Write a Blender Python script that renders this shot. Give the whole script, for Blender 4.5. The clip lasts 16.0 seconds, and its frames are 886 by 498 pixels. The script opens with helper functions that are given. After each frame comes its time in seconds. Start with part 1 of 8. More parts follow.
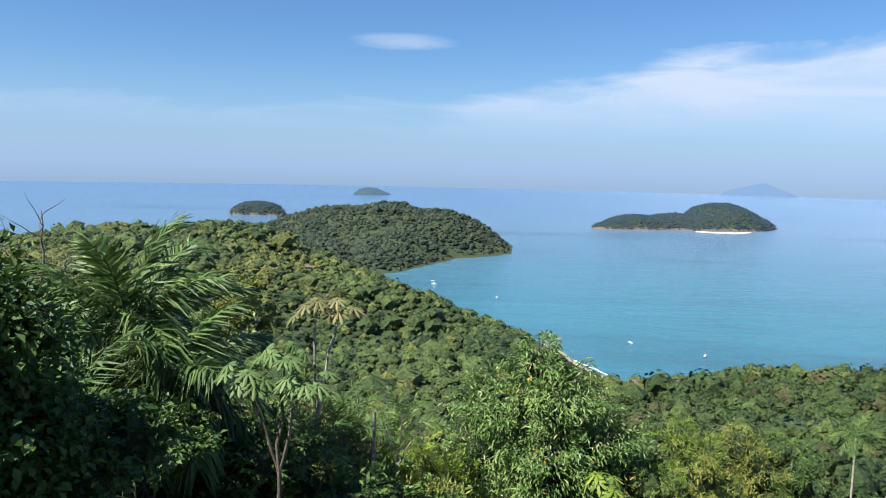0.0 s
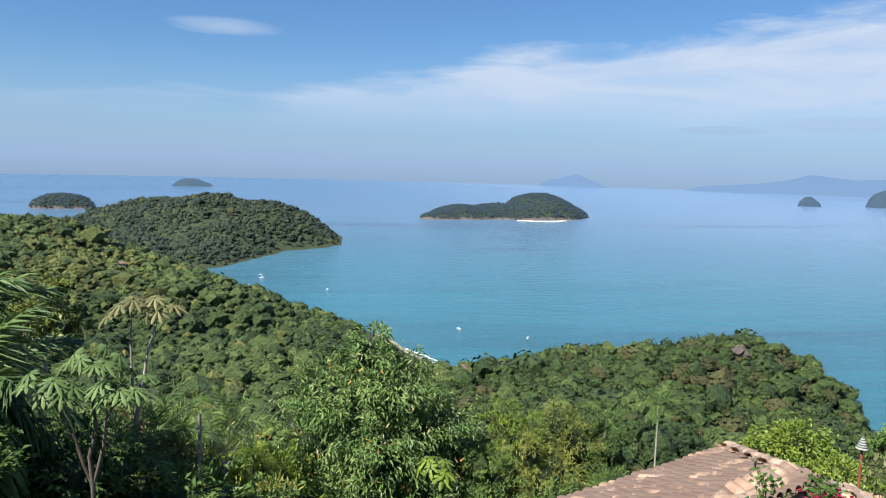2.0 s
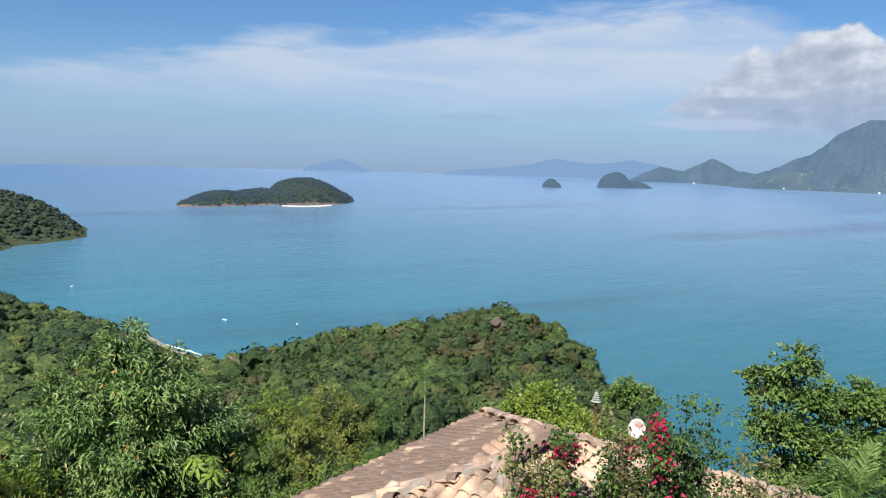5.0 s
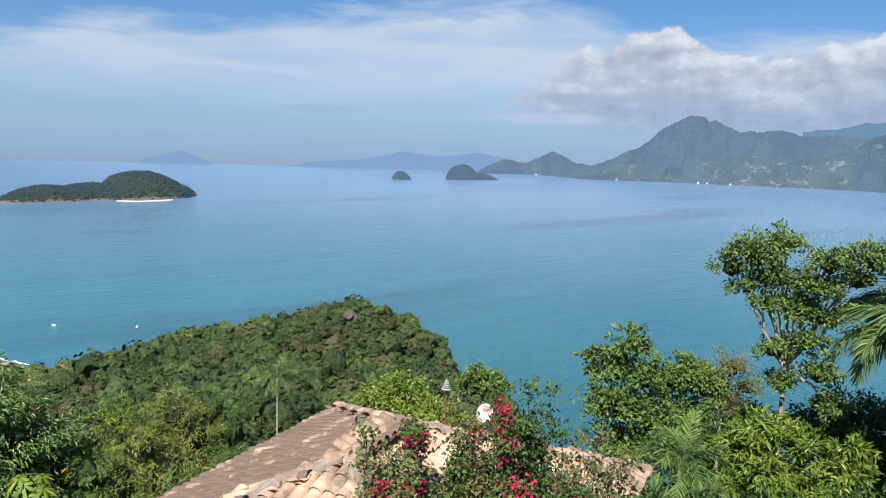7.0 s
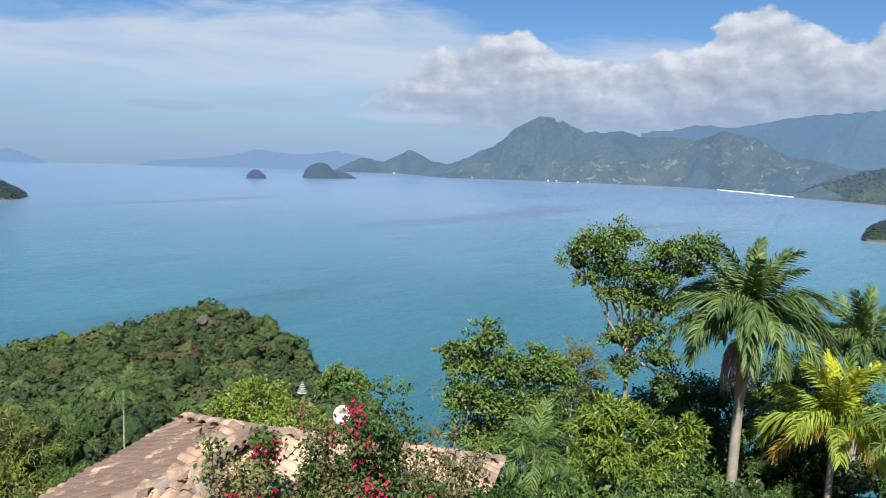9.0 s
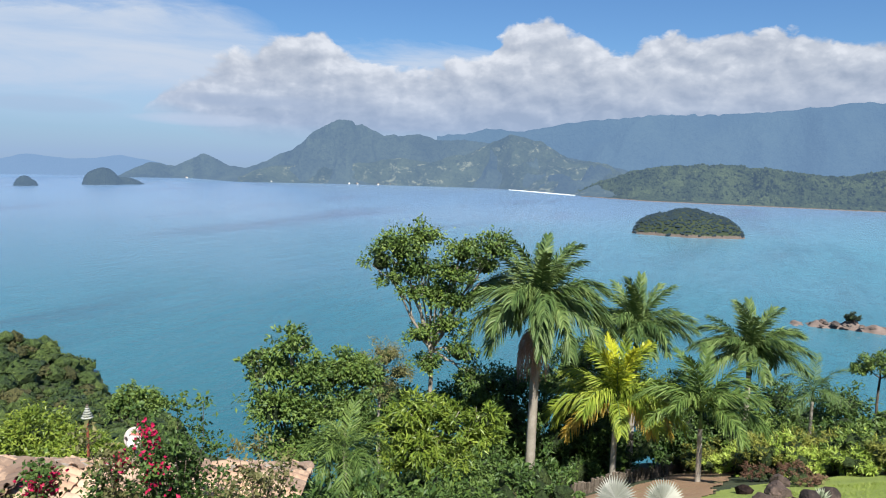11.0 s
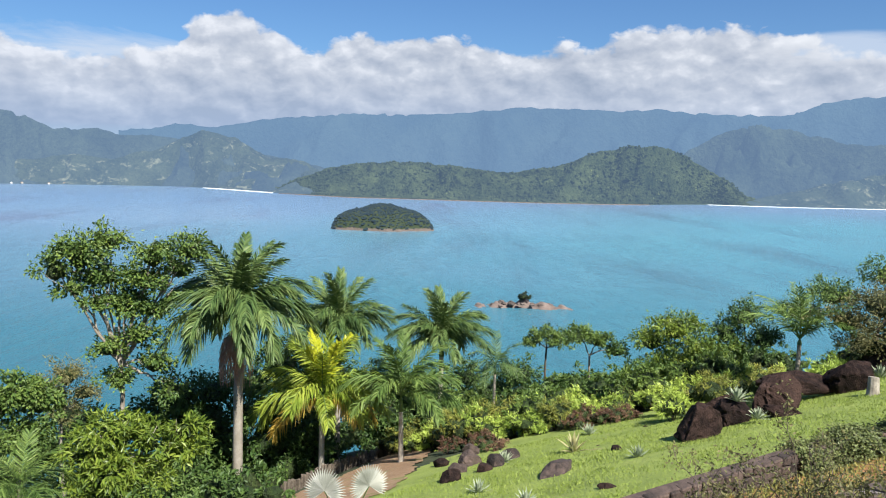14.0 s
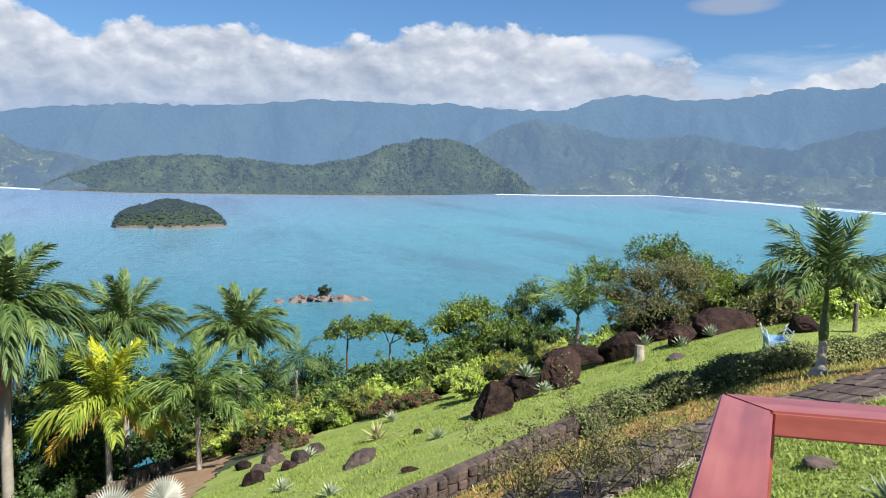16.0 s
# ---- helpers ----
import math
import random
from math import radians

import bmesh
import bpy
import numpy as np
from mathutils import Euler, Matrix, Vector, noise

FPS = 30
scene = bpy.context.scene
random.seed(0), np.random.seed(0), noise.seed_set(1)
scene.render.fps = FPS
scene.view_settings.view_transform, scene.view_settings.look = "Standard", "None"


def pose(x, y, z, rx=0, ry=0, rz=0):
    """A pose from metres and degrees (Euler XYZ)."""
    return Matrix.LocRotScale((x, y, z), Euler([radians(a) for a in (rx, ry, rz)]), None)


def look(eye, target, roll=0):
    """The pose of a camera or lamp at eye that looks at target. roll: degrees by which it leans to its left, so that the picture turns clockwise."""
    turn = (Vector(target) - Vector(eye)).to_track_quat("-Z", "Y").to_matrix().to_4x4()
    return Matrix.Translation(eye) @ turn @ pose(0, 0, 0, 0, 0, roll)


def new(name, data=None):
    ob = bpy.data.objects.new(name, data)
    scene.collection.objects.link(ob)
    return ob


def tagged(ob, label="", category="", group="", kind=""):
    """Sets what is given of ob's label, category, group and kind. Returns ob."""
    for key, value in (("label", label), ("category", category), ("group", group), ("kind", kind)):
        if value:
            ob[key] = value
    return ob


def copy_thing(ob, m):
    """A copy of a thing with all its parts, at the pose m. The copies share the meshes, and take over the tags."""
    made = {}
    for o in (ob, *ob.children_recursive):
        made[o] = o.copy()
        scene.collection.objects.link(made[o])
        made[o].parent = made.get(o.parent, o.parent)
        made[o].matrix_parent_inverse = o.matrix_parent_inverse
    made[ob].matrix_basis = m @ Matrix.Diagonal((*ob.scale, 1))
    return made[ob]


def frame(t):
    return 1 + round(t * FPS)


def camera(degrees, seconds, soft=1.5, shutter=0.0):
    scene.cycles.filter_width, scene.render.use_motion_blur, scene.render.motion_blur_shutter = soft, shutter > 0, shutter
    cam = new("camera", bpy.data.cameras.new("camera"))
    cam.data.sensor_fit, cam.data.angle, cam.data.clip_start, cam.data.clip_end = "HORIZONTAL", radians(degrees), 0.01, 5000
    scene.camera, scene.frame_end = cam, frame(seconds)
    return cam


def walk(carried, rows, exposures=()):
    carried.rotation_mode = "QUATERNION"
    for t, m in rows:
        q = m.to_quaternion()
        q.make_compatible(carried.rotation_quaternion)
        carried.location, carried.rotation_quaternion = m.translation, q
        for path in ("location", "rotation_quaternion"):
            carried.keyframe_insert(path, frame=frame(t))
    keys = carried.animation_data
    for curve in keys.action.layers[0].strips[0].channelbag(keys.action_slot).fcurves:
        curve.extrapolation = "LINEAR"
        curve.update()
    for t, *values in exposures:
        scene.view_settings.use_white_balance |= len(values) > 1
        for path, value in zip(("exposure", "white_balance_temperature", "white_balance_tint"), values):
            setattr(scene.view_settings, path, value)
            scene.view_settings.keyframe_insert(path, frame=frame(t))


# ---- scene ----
cam = camera(61.53, 16.0, soft=1.1)
EYE = 130.0  # metres above the sea
ROWS = [  # seconds, x, y, z from the first eye, yaw, pitch, roll
    (0, -0.000, 0.000, -0.000, 0.00, -6.23, -1.23),
    (0.5, 0.006, 0.006, -0.004, -2.91, -6.14, -1.25),
    (1, 0.006, 0.013, -0.005, -6.17, -6.36, -1.28),
    (1.5, 0.014, 0.017, -0.007, -9.76, -6.62, -1.33),
    (2, 0.027, 0.015, 0.003, -13.09, -6.61, -1.54),
    (2.5, 0.037, 0.006, 0.017, -16.29, -6.49, -1.72),
    (3, 0.046, -0.002, 0.024, -18.96, -6.41, -1.85),
    (3.5, 0.059, -0.011, 0.025, -21.77, -6.55, -1.71),
    (4, 0.074, -0.022, 0.022, -24.91, -6.89, -1.58),
    (6.5, 0.092, -0.125, 0.030, -39.64, -7.46, -1.77),
    (7, 0.136, -0.121, 0.042, -42.48, -7.55, -1.74),
    (7.5, 0.176, -0.124, 0.045, -45.27, -7.59, -1.81),
    (8, 0.218, -0.137, 0.045, -48.17, -7.44, -1.91),
    (10.5, 0.365, -0.191, 0.043, -63.41, -6.95, -1.73),
    (11, 0.345, -0.209, 0.023, -68.50, -6.62, -1.61),
    (11.5, 0.329, -0.223, 0.018, -73.52, -6.54, -1.58),
    (12, 0.318, -0.237, 0.022, -77.31, -6.50, -1.62),
    (12.5, 0.304, -0.257, 0.037, -80.96, -6.37, -1.54),
    (13, 0.290, -0.274, 0.052, -84.73, -6.17, -1.46),
    (13.5, 0.275, -0.281, 0.062, -87.91, -6.18, -1.53),
    (14, 0.258, -0.290, 0.072, -91.38, -6.19, -1.64),
    (14.5, 0.238, -0.308, 0.072, -95.46, -6.31, -1.59),
    (15, 0.222, -0.330, 0.067, -99.40, -6.53, -1.53),
    (15.5, 0.230, -0.336, 0.066, -103.40, -6.56, -1.46),
    (16, 0.229, -0.341, 0.066, -106.93, -6.38, -1.27),
]
walk(cam, [(t, pose(x, y, EYE + z, 90 + pitch, roll, yaw)) for t, x, y, z, yaw, pitch, roll in ROWS],
     [(0, 1.12, 6120, 10), (1, 1.05, 6120, 10), (2, 0.95, 6120, 10), (3.5, 0.85, 6130, 10), (7, 0.8, 6170, 10), (11, 0.84, 6230, 10), (14, 0.95, 6270, 10), (16, 0.98, 6290, 10)])


# ---------------------------------------------------------------- sun, sky and clouds
SUN_AZ, SUN_EL = 240.0, 50.0  # degrees clockwise from +y, and above the horizon
sun_dir = Vector((math.sin(radians(SUN_AZ)) * math.cos(radians(SUN_EL)), math.cos(radians(SUN_AZ)) * math.cos(radians(SUN_EL)), math.sin(radians(SUN_EL))))
sun = new("sun", bpy.data.lights.new("sun", "SUN"))
sun.data.energy, sun.data.angle, sun.data.color = 5.0, radians(0.53), (1.0, 0.95, 0.86)
sun.matrix_world = look(sun_dir * 300, (0, 0, 0))
scene.view_settings.exposure = 0.9


def math_node(nt, op, a, b=None, c=None, clamp=False):
    n = nt.nodes.new("ShaderNodeMath")
    n.operation, n.use_clamp = op, clamp
    for i, v in enumerate((a, b, c)):
        if v is None:
            continue
        if isinstance(v, (int, float)):
            n.inputs[i].default_value = v
        else:
            nt.links.new(v, n.inputs[i])
    return n.outputs[0]


def mix_color(nt, fac, a, b, blend="MIX"):
    n = nt.nodes.new("ShaderNodeMix")
    n.data_type, n.blend_type = "RGBA", blend
    for sock, v in ((n.inputs[0], fac), (n.inputs[6], a), (n.inputs[7], b)):
        if isinstance(v, (int, float)):
            sock.default_value = v
        elif isinstance(v, tuple):
            sock.default_value = (*v[:3], 1)
        else:
            nt.links.new(v, sock)
    return n.outputs[2]


def ramp(nt, fac, stops, mode="LINEAR"):
    n = nt.nodes.new("ShaderNodeValToRGB")
    n.color_ramp.interpolation = mode
    els = n.color_ramp.elements
    while len(els) < len(stops):
        els.new(0.5)
    for e, (p, c) in zip(els, stops):
        e.position = p
        e.color = (c, c, c, 1) if isinstance(c, (int, float)) else (*c[:3], 1)
    nt.links.new(fac, n.inputs[0])
    return n.outputs[0]


def noise_tex(nt, vec, scale, detail=6.0, rough=0.55, dist=0.0):
    n = nt.nodes.new("ShaderNodeTexNoise")
    n.inputs["Scale"].default_value, n.inputs["Detail"].default_value = scale, detail
    n.inputs["Roughness"].default_value, n.inputs["Distortion"].default_value = rough, dist
    if vec is not None:
        nt.links.new(vec, n.inputs["Vector"])
    return n.outputs["Fac"]


def mapping(nt, vec, scale=(1, 1, 1), loc=(0, 0, 0), rot=(0, 0, 0)):
    n = nt.nodes.new("ShaderNodeMapping")
    n.inputs["Scale"].default_value, n.inputs["Location"].default_value, n.inputs["Rotation"].default_value = scale, loc, rot
    nt.links.new(vec, n.inputs["Vector"])
    return n.outputs[0]


def make_world():
    w = bpy.data.worlds.new("sky")
    scene.world = w
    w.use_nodes = True
    nt = w.node_tree
    nt.nodes.clear()
    link = nt.links.new
    out, bg = nt.nodes.new("ShaderNodeOutputWorld"), nt.nodes.new("ShaderNodeBackground")
    sky = nt.nodes.new("ShaderNodeTexSky")
    sky.sky_type, sky.sun_disc = "NISHITA", False
    sky.sun_elevation, sky.sun_rotation = radians(SUN_EL), radians(SUN_AZ)
    sky.air_density, sky.dust_density, sky.ozone_density, sky.altitude = 1.0, 0.6, 2.0, 100
    tc = nt.nodes.new("ShaderNodeTexCoord")
    sep = nt.nodes.new("ShaderNodeSeparateXYZ")
    link(tc.outputs["Generated"], sep.inputs[0])
    az = math_node(nt, "MULTIPLY", math_node(nt, "ARCTAN2", sep.outputs[0], sep.outputs[1]), 180 / math.pi)  # clockwise from +y
    el = math_node(nt, "MULTIPLY", math_node(nt, "ARCSINE", sep.outputs[2]), 180 / math.pi)
    azn = math_node(nt, "MULTIPLY_ADD", az, 1 / 360, 0.5)
    comb = nt.nodes.new("ShaderNodeCombineXYZ")
    link(az, comb.inputs[0])
    link(el, comb.inputs[1])
    p = comb.outputs[0]

    def around(stops):  # a value by the compass, degrees clockwise from +y
        return ramp(nt, azn, [((a + 180) / 360, v) for a, v in stops], "B_SPLINE")

    def below(stops, soft):  # 1 under a skyline given as (azimuth, elevation), 0 above it
        line = math_node(nt, "MULTIPLY", ramp(nt, azn, [((a + 180) / 360, v / 16) for a, v in stops]), 16.0)
        return math_node(nt, "DIVIDE", math_node(nt, "SUBTRACT", line, soft_el), soft, clamp=True), line

    def lens(a, e, ra, re):  # a long flat patch of cloud
        du, dv = math_node(nt, "DIVIDE", math_node(nt, "SUBTRACT", az, a), ra), math_node(nt, "DIVIDE", math_node(nt, "SUBTRACT", el, e), re)
        return math_node(nt, "SUBTRACT", 1.0, math_node(nt, "ADD", math_node(nt, "MULTIPLY", du, du), math_node(nt, "MULTIPLY", dv, dv)), clamp=True)

    base = mix_color(nt, 1.0, sky.outputs[0], (0.62, 0.86, 1.12), "MULTIPLY")
    # thin streaks of high cloud
    streak = noise_tex(nt, mapping(nt, p, (0.075, 0.4, 1), (3.1, 0.4, 0), (0, 0, radians(-5))), 1.0, 10, 0.62, 0.5)
    soft = noise_tex(nt, mapping(nt, p, (0.05, 0.2, 1), (7.7, 2.0, 0)), 1.0, 5, 0.55, 0.3)
    soft_el = math_node(nt, "MULTIPLY_ADD", math_node(nt, "SUBTRACT", streak, 0.5), -5.5, el)
    band, _ = below([(-180, 7), (-40, 5), (-17, 4.6), (-6, 4.9), (-1, 4.3), (3.5, 6.0), (9, 7.2), (14.4, 7.7), (18, 8.8), (25, 9.4), (30, 10.1), (39, 10.8), (46, 11.4), (52, 11.2), (56, 9.6), (61, 8.6), (75, 8), (180, 8)], 1.6)
    fade = math_node(nt, "DIVIDE", math_node(nt, "SUBTRACT", el, math_node(nt, "MULTIPLY_ADD", soft, 3.0, 0.6)), 2.6, clamp=True)
    weight = around([(-180, .5), (-30, .4), (-14, .42), (-6, .36), (0, .62), (8, .8), (30, .95), (52, .95), (60, .8), (180, .7)])
    veil = math_node(nt, "MULTIPLY_ADD", streak, 1.3, math_node(nt, "MULTIPLY_ADD", soft, 1.0, -0.38), clamp=True)
    thin = math_node(nt, "MULTIPLY", math_node(nt, "MULTIPLY", math_node(nt, "MULTIPLY", band, fade), veil), weight)
    hole = lens(24.2, 8.2, 3.4, 0.75)
    thin = math_node(nt, "MULTIPLY", thin, math_node(nt, "MULTIPLY_ADD", hole, -0.85, 1.0))
    wisp = lens(-3.4, 9.2, 4.8, 0.8)
    wisp = math_node(nt, "MULTIPLY", math_node(nt, "MULTIPLY_ADD", streak, 2.6, math_node(nt, "MULTIPLY_ADD", wisp, 1.0, -1.55), clamp=True), math_node(nt, "MULTIPLY", wisp, 1.8, clamp=True))
    thin = math_node(nt, "MAXIMUM", thin, math_node(nt, "MULTIPLY", wisp, 0.6))

    # heaped cloud over the mainland
    def billow(da, de):
        q = mapping(nt, p, (1, 1, 1), (da, de, 0))
        large = noise_tex(nt, mapping(nt, q, (0.14, 0.27, 1), (1.3, 5.2, 0)), 1.0, 9, 0.56, 0.15)
        v = nt.nodes.new("ShaderNodeTexVoronoi")
        v.feature = "SMOOTH_F1"
        bent = nt.nodes.new("ShaderNodeVectorMath")
        bent.operation = "MULTIPLY_ADD"
        wob = nt.nodes.new("ShaderNodeTexNoise")
        wob.inputs["Scale"].default_value, wob.inputs["Detail"].default_value = 0.5, 6.0
        link(q, wob.inputs["Vector"])
        link(wob.outputs["Color"], bent.inputs[0])
        bent.inputs[1].default_value = (2.4, 1.8, 0)
        link(q, bent.inputs[2])
        link(mapping(nt, bent.outputs[0], (0.34, 0.55, 1)), v.inputs["Vector"])
        v.inputs["Scale"].default_value, v.inputs["Detail"].default_value, v.inputs["Roughness"].default_value, v.inputs["Smoothness"].default_value = 1.0, 3.0, 0.55, 0.45
        return math_node(nt, "MULTIPLY_ADD", v.outputs["Distance"], -0.3, math_node(nt, "ADD", large, 0.15))

    puff = billow(0, 0)
    lift = math_node(nt, "MULTIPLY_ADD", math_node(nt, "SUBTRACT", puff, 0.52), -4.5, el)
    soft_el = lift
    heap, line = below([(-180, 8), (-30, 0), (44, 0), (48, 5.5), (52, 8.3), (57, 9.4), (59.3, 9.9), (61.4, 8.8), (64.6, 7.6), (68.4, 8.6), (72, 9.1), (73, 11.4), (75.5, 12.2), (78.9, 10.6), (81, 8.9), (85, 10.3),
                        (92.7, 10.2), (97, 9.3), (104, 10.7), (109.5, 11.6), (114, 10.8), (117.5, 9.3), (122.7, 9.2), (125.5, 7.7), (127.4, 6.8), (131.8, 6.4), (132.6, 8.3), (137, 9.2), (180, 9)], 0.55)
    base_el = math_node(nt, "DIVIDE", math_node(nt, "SUBTRACT", el, math_node(nt, "MULTIPLY_ADD", around([(-180, 0), (43, 0.3), (48, 0.2), (53, 0.02), (180, 0.0)]), 10.0, math_node(nt, "MULTIPLY", soft, 1.4))), 1.6, clamp=True)
    heap = math_node(nt, "MULTIPLY", heap, base_el)
    depth = math_node(nt, "DIVIDE", math_node(nt, "SUBTRACT", line, el), 7.0, clamp=True)
    relief = math_node(nt, "SUBTRACT", puff, billow(0.5, 0.75))
    lit = math_node(nt, "MULTIPLY_ADD", relief, 1.7, math_node(nt, "MULTIPLY_ADD", depth, -0.42, math_node(nt, "MULTIPLY_ADD", soft, 1.4, 0.02)), clamp=True)
    heap_col = ramp(nt, lit, [(0.0, (3.6, 4.1, 5.0)), (0.35, (4.8, 5.2, 6.0)), (0.65, (6.0, 6.3, 6.9)), (1.0, (8.4, 8.5, 8.8))])
    skyc = mix_color(nt, thin, base, (6.6, 7.2, 8.1))
    skyc = mix_color(nt, math_node(nt, "MULTIPLY", heap, 0.95), skyc, heap_col)
    # flat grey and white patches low over the water, a grey scrap high up
    for a, e, ra, re, gain, tone in ((53.5, 4.1, 7.0, 0.6, 0.75, (4.2, 4.8, 5.9)), (33.5, 2.8, 3.6, 0.4, 0.5, (4.0, 4.8, 6.2)), (41.0, 3.2, 5.5, 0.7, 0.35, (4.2, 5.0, 6.3)), (50.3, 2.6, 5.0, 0.55, 0.7, (6.9, 7.3, 8.0)), (127.5, 11.6, 3.6, 0.9, 0.7, (3.9, 4.4, 5.4)), (119.0, 8.6, 6.0, 1.3, 0.5, (8.8, 8.9, 9.1))):
        flat = math_node(nt, "MULTIPLY", math_node(nt, "MULTIPLY_ADD", math_node(nt, "SUBTRACT", streak, 0.5), 2.2, math_node(nt, "MULTIPLY", lens(a, e, ra, re), 1.3), clamp=True), math_node(nt, "MULTIPLY", lens(a, e, ra, re), 3.0, clamp=True))
        skyc = mix_color(nt, math_node(nt, "MULTIPLY", flat, gain), skyc, tone)
    # haze over the sea
    hz = math_node(nt, "POWER", math_node(nt, "SUBTRACT", 1.0, math_node(nt, "DIVIDE", math_node(nt, "ABSOLUTE", el), 9.0), clamp=True), 1.6)
    skyc = mix_color(nt, math_node(nt, "MULTIPLY", hz, 0.72), skyc, (3.7, 5.1, 7.7))
    link(skyc, bg.inputs["Color"])
    bg.inputs["Strength"].default_value = 0.054
    link(bg.outputs[0], out.inputs[0])


make_world()

# ---------------------------------------------------------------- materials
def material(name):
    m = bpy.data.materials.new(name)
    m.use_nodes = True
    return m, m.node_tree, m.node_tree.nodes["Principled BSDF"]


def where(nt):
    return nt.nodes.new("ShaderNodeNewGeometry").outputs["Position"]


def bump(nt, bsdf, height, strength=0.3, distance=0.1):
    b = nt.nodes.new("ShaderNodeBump")
    b.inputs["Strength"].default_value, b.inputs["Distance"].default_value = strength, distance
    nt.links.new(height, b.inputs["Height"])
    nt.links.new(b.outputs[0], bsdf.inputs["Normal"])


def foliage(name, dark, mid, light, rough=0.5, glow=0.25, relief=0.0, scale=0.4):
    """Leaves: a colour for each leaf, drifting from clump to clump, with light coming through."""
    m, nt, b = material(name)
    geo = nt.nodes.new("ShaderNodeNewGeometry")
    info = nt.nodes.new("ShaderNodeObjectInfo")
    clump = noise_tex(nt, geo.outputs["Position"], scale, 3, 0.6)
    pick = math_node(nt, "MULTIPLY_ADD", geo.outputs["Random Per Island"], 0.5, math_node(nt, "MULTIPLY_ADD", clump, 1.1, -0.3))
    pick = math_node(nt, "MULTIPLY_ADD", info.outputs["Random"], 0.15, pick)
    col = ramp(nt, pick, [(0.1, dark), (0.5, mid), (0.95, light)])
    if relief:                                            # shade in the gaps between leaf clumps, darkened in the colour
        gap_shade = noise_tex(nt, geo.outputs["Position"], relief, 7, 0.75)
        col = mix_color(nt, ramp(nt, gap_shade, [(0.4, 0.0), (0.58, 1.0)]), mix_color(nt, 1.0, col, (0.3, 0.34, 0.34), "MULTIPLY"), col)
    nt.links.new(col, b.inputs["Base Color"])
    b.inputs["Roughness"].default_value = rough
    b.inputs["Specular IOR Level"].default_value = 0.3
    if relief:
        bump(nt, b, noise_tex(nt, geo.outputs["Position"], relief, 5, 0.7), 1.0, 1.2 / relief)
    if glow:
        tr, mx = nt.nodes.new("ShaderNodeBsdfTranslucent"), nt.nodes.new("ShaderNodeMixShader")
        nt.links.new(mix_color(nt, 0.5, col, light), tr.inputs[0])
        mx.inputs[0].default_value = glow
        nt.links.new(b.outputs[0], mx.inputs[1])
        nt.links.new(tr.outputs[0], mx.inputs[2])
        nt.links.new(mx.outputs[0], nt.nodes["Material Output"].inputs[0])
    return m


def rough_solid(name, dark, light, scale=3.0, rough=0.85, relief=0.4, depth=0.02, fine=30.0):
    m, nt, b = material(name)
    p = nt.nodes.new("ShaderNodeTexCoord").outputs["Object"]
    info = nt.nodes.new("ShaderNodeObjectInfo")
    n1, n2 = noise_tex(nt, p, scale, 6, 0.6), noise_tex(nt, p, fine, 5, 0.6)
    f = math_node(nt, "MULTIPLY_ADD", n1, 1.3, math_node(nt, "MULTIPLY_ADD", n2, 0.5, -0.55))
    f = math_node(nt, "MULTIPLY_ADD", math_node(nt, "SUBTRACT", info.outputs["Random"], 0.5), 0.35, f)
    nt.links.new(ramp(nt, f, [(0.15, dark), (0.75, light)]), b.inputs["Base Color"])
    b.inputs["Roughness"].default_value = rough
    bump(nt, b, math_node(nt, "ADD", n1, n2), relief, depth)
    return m


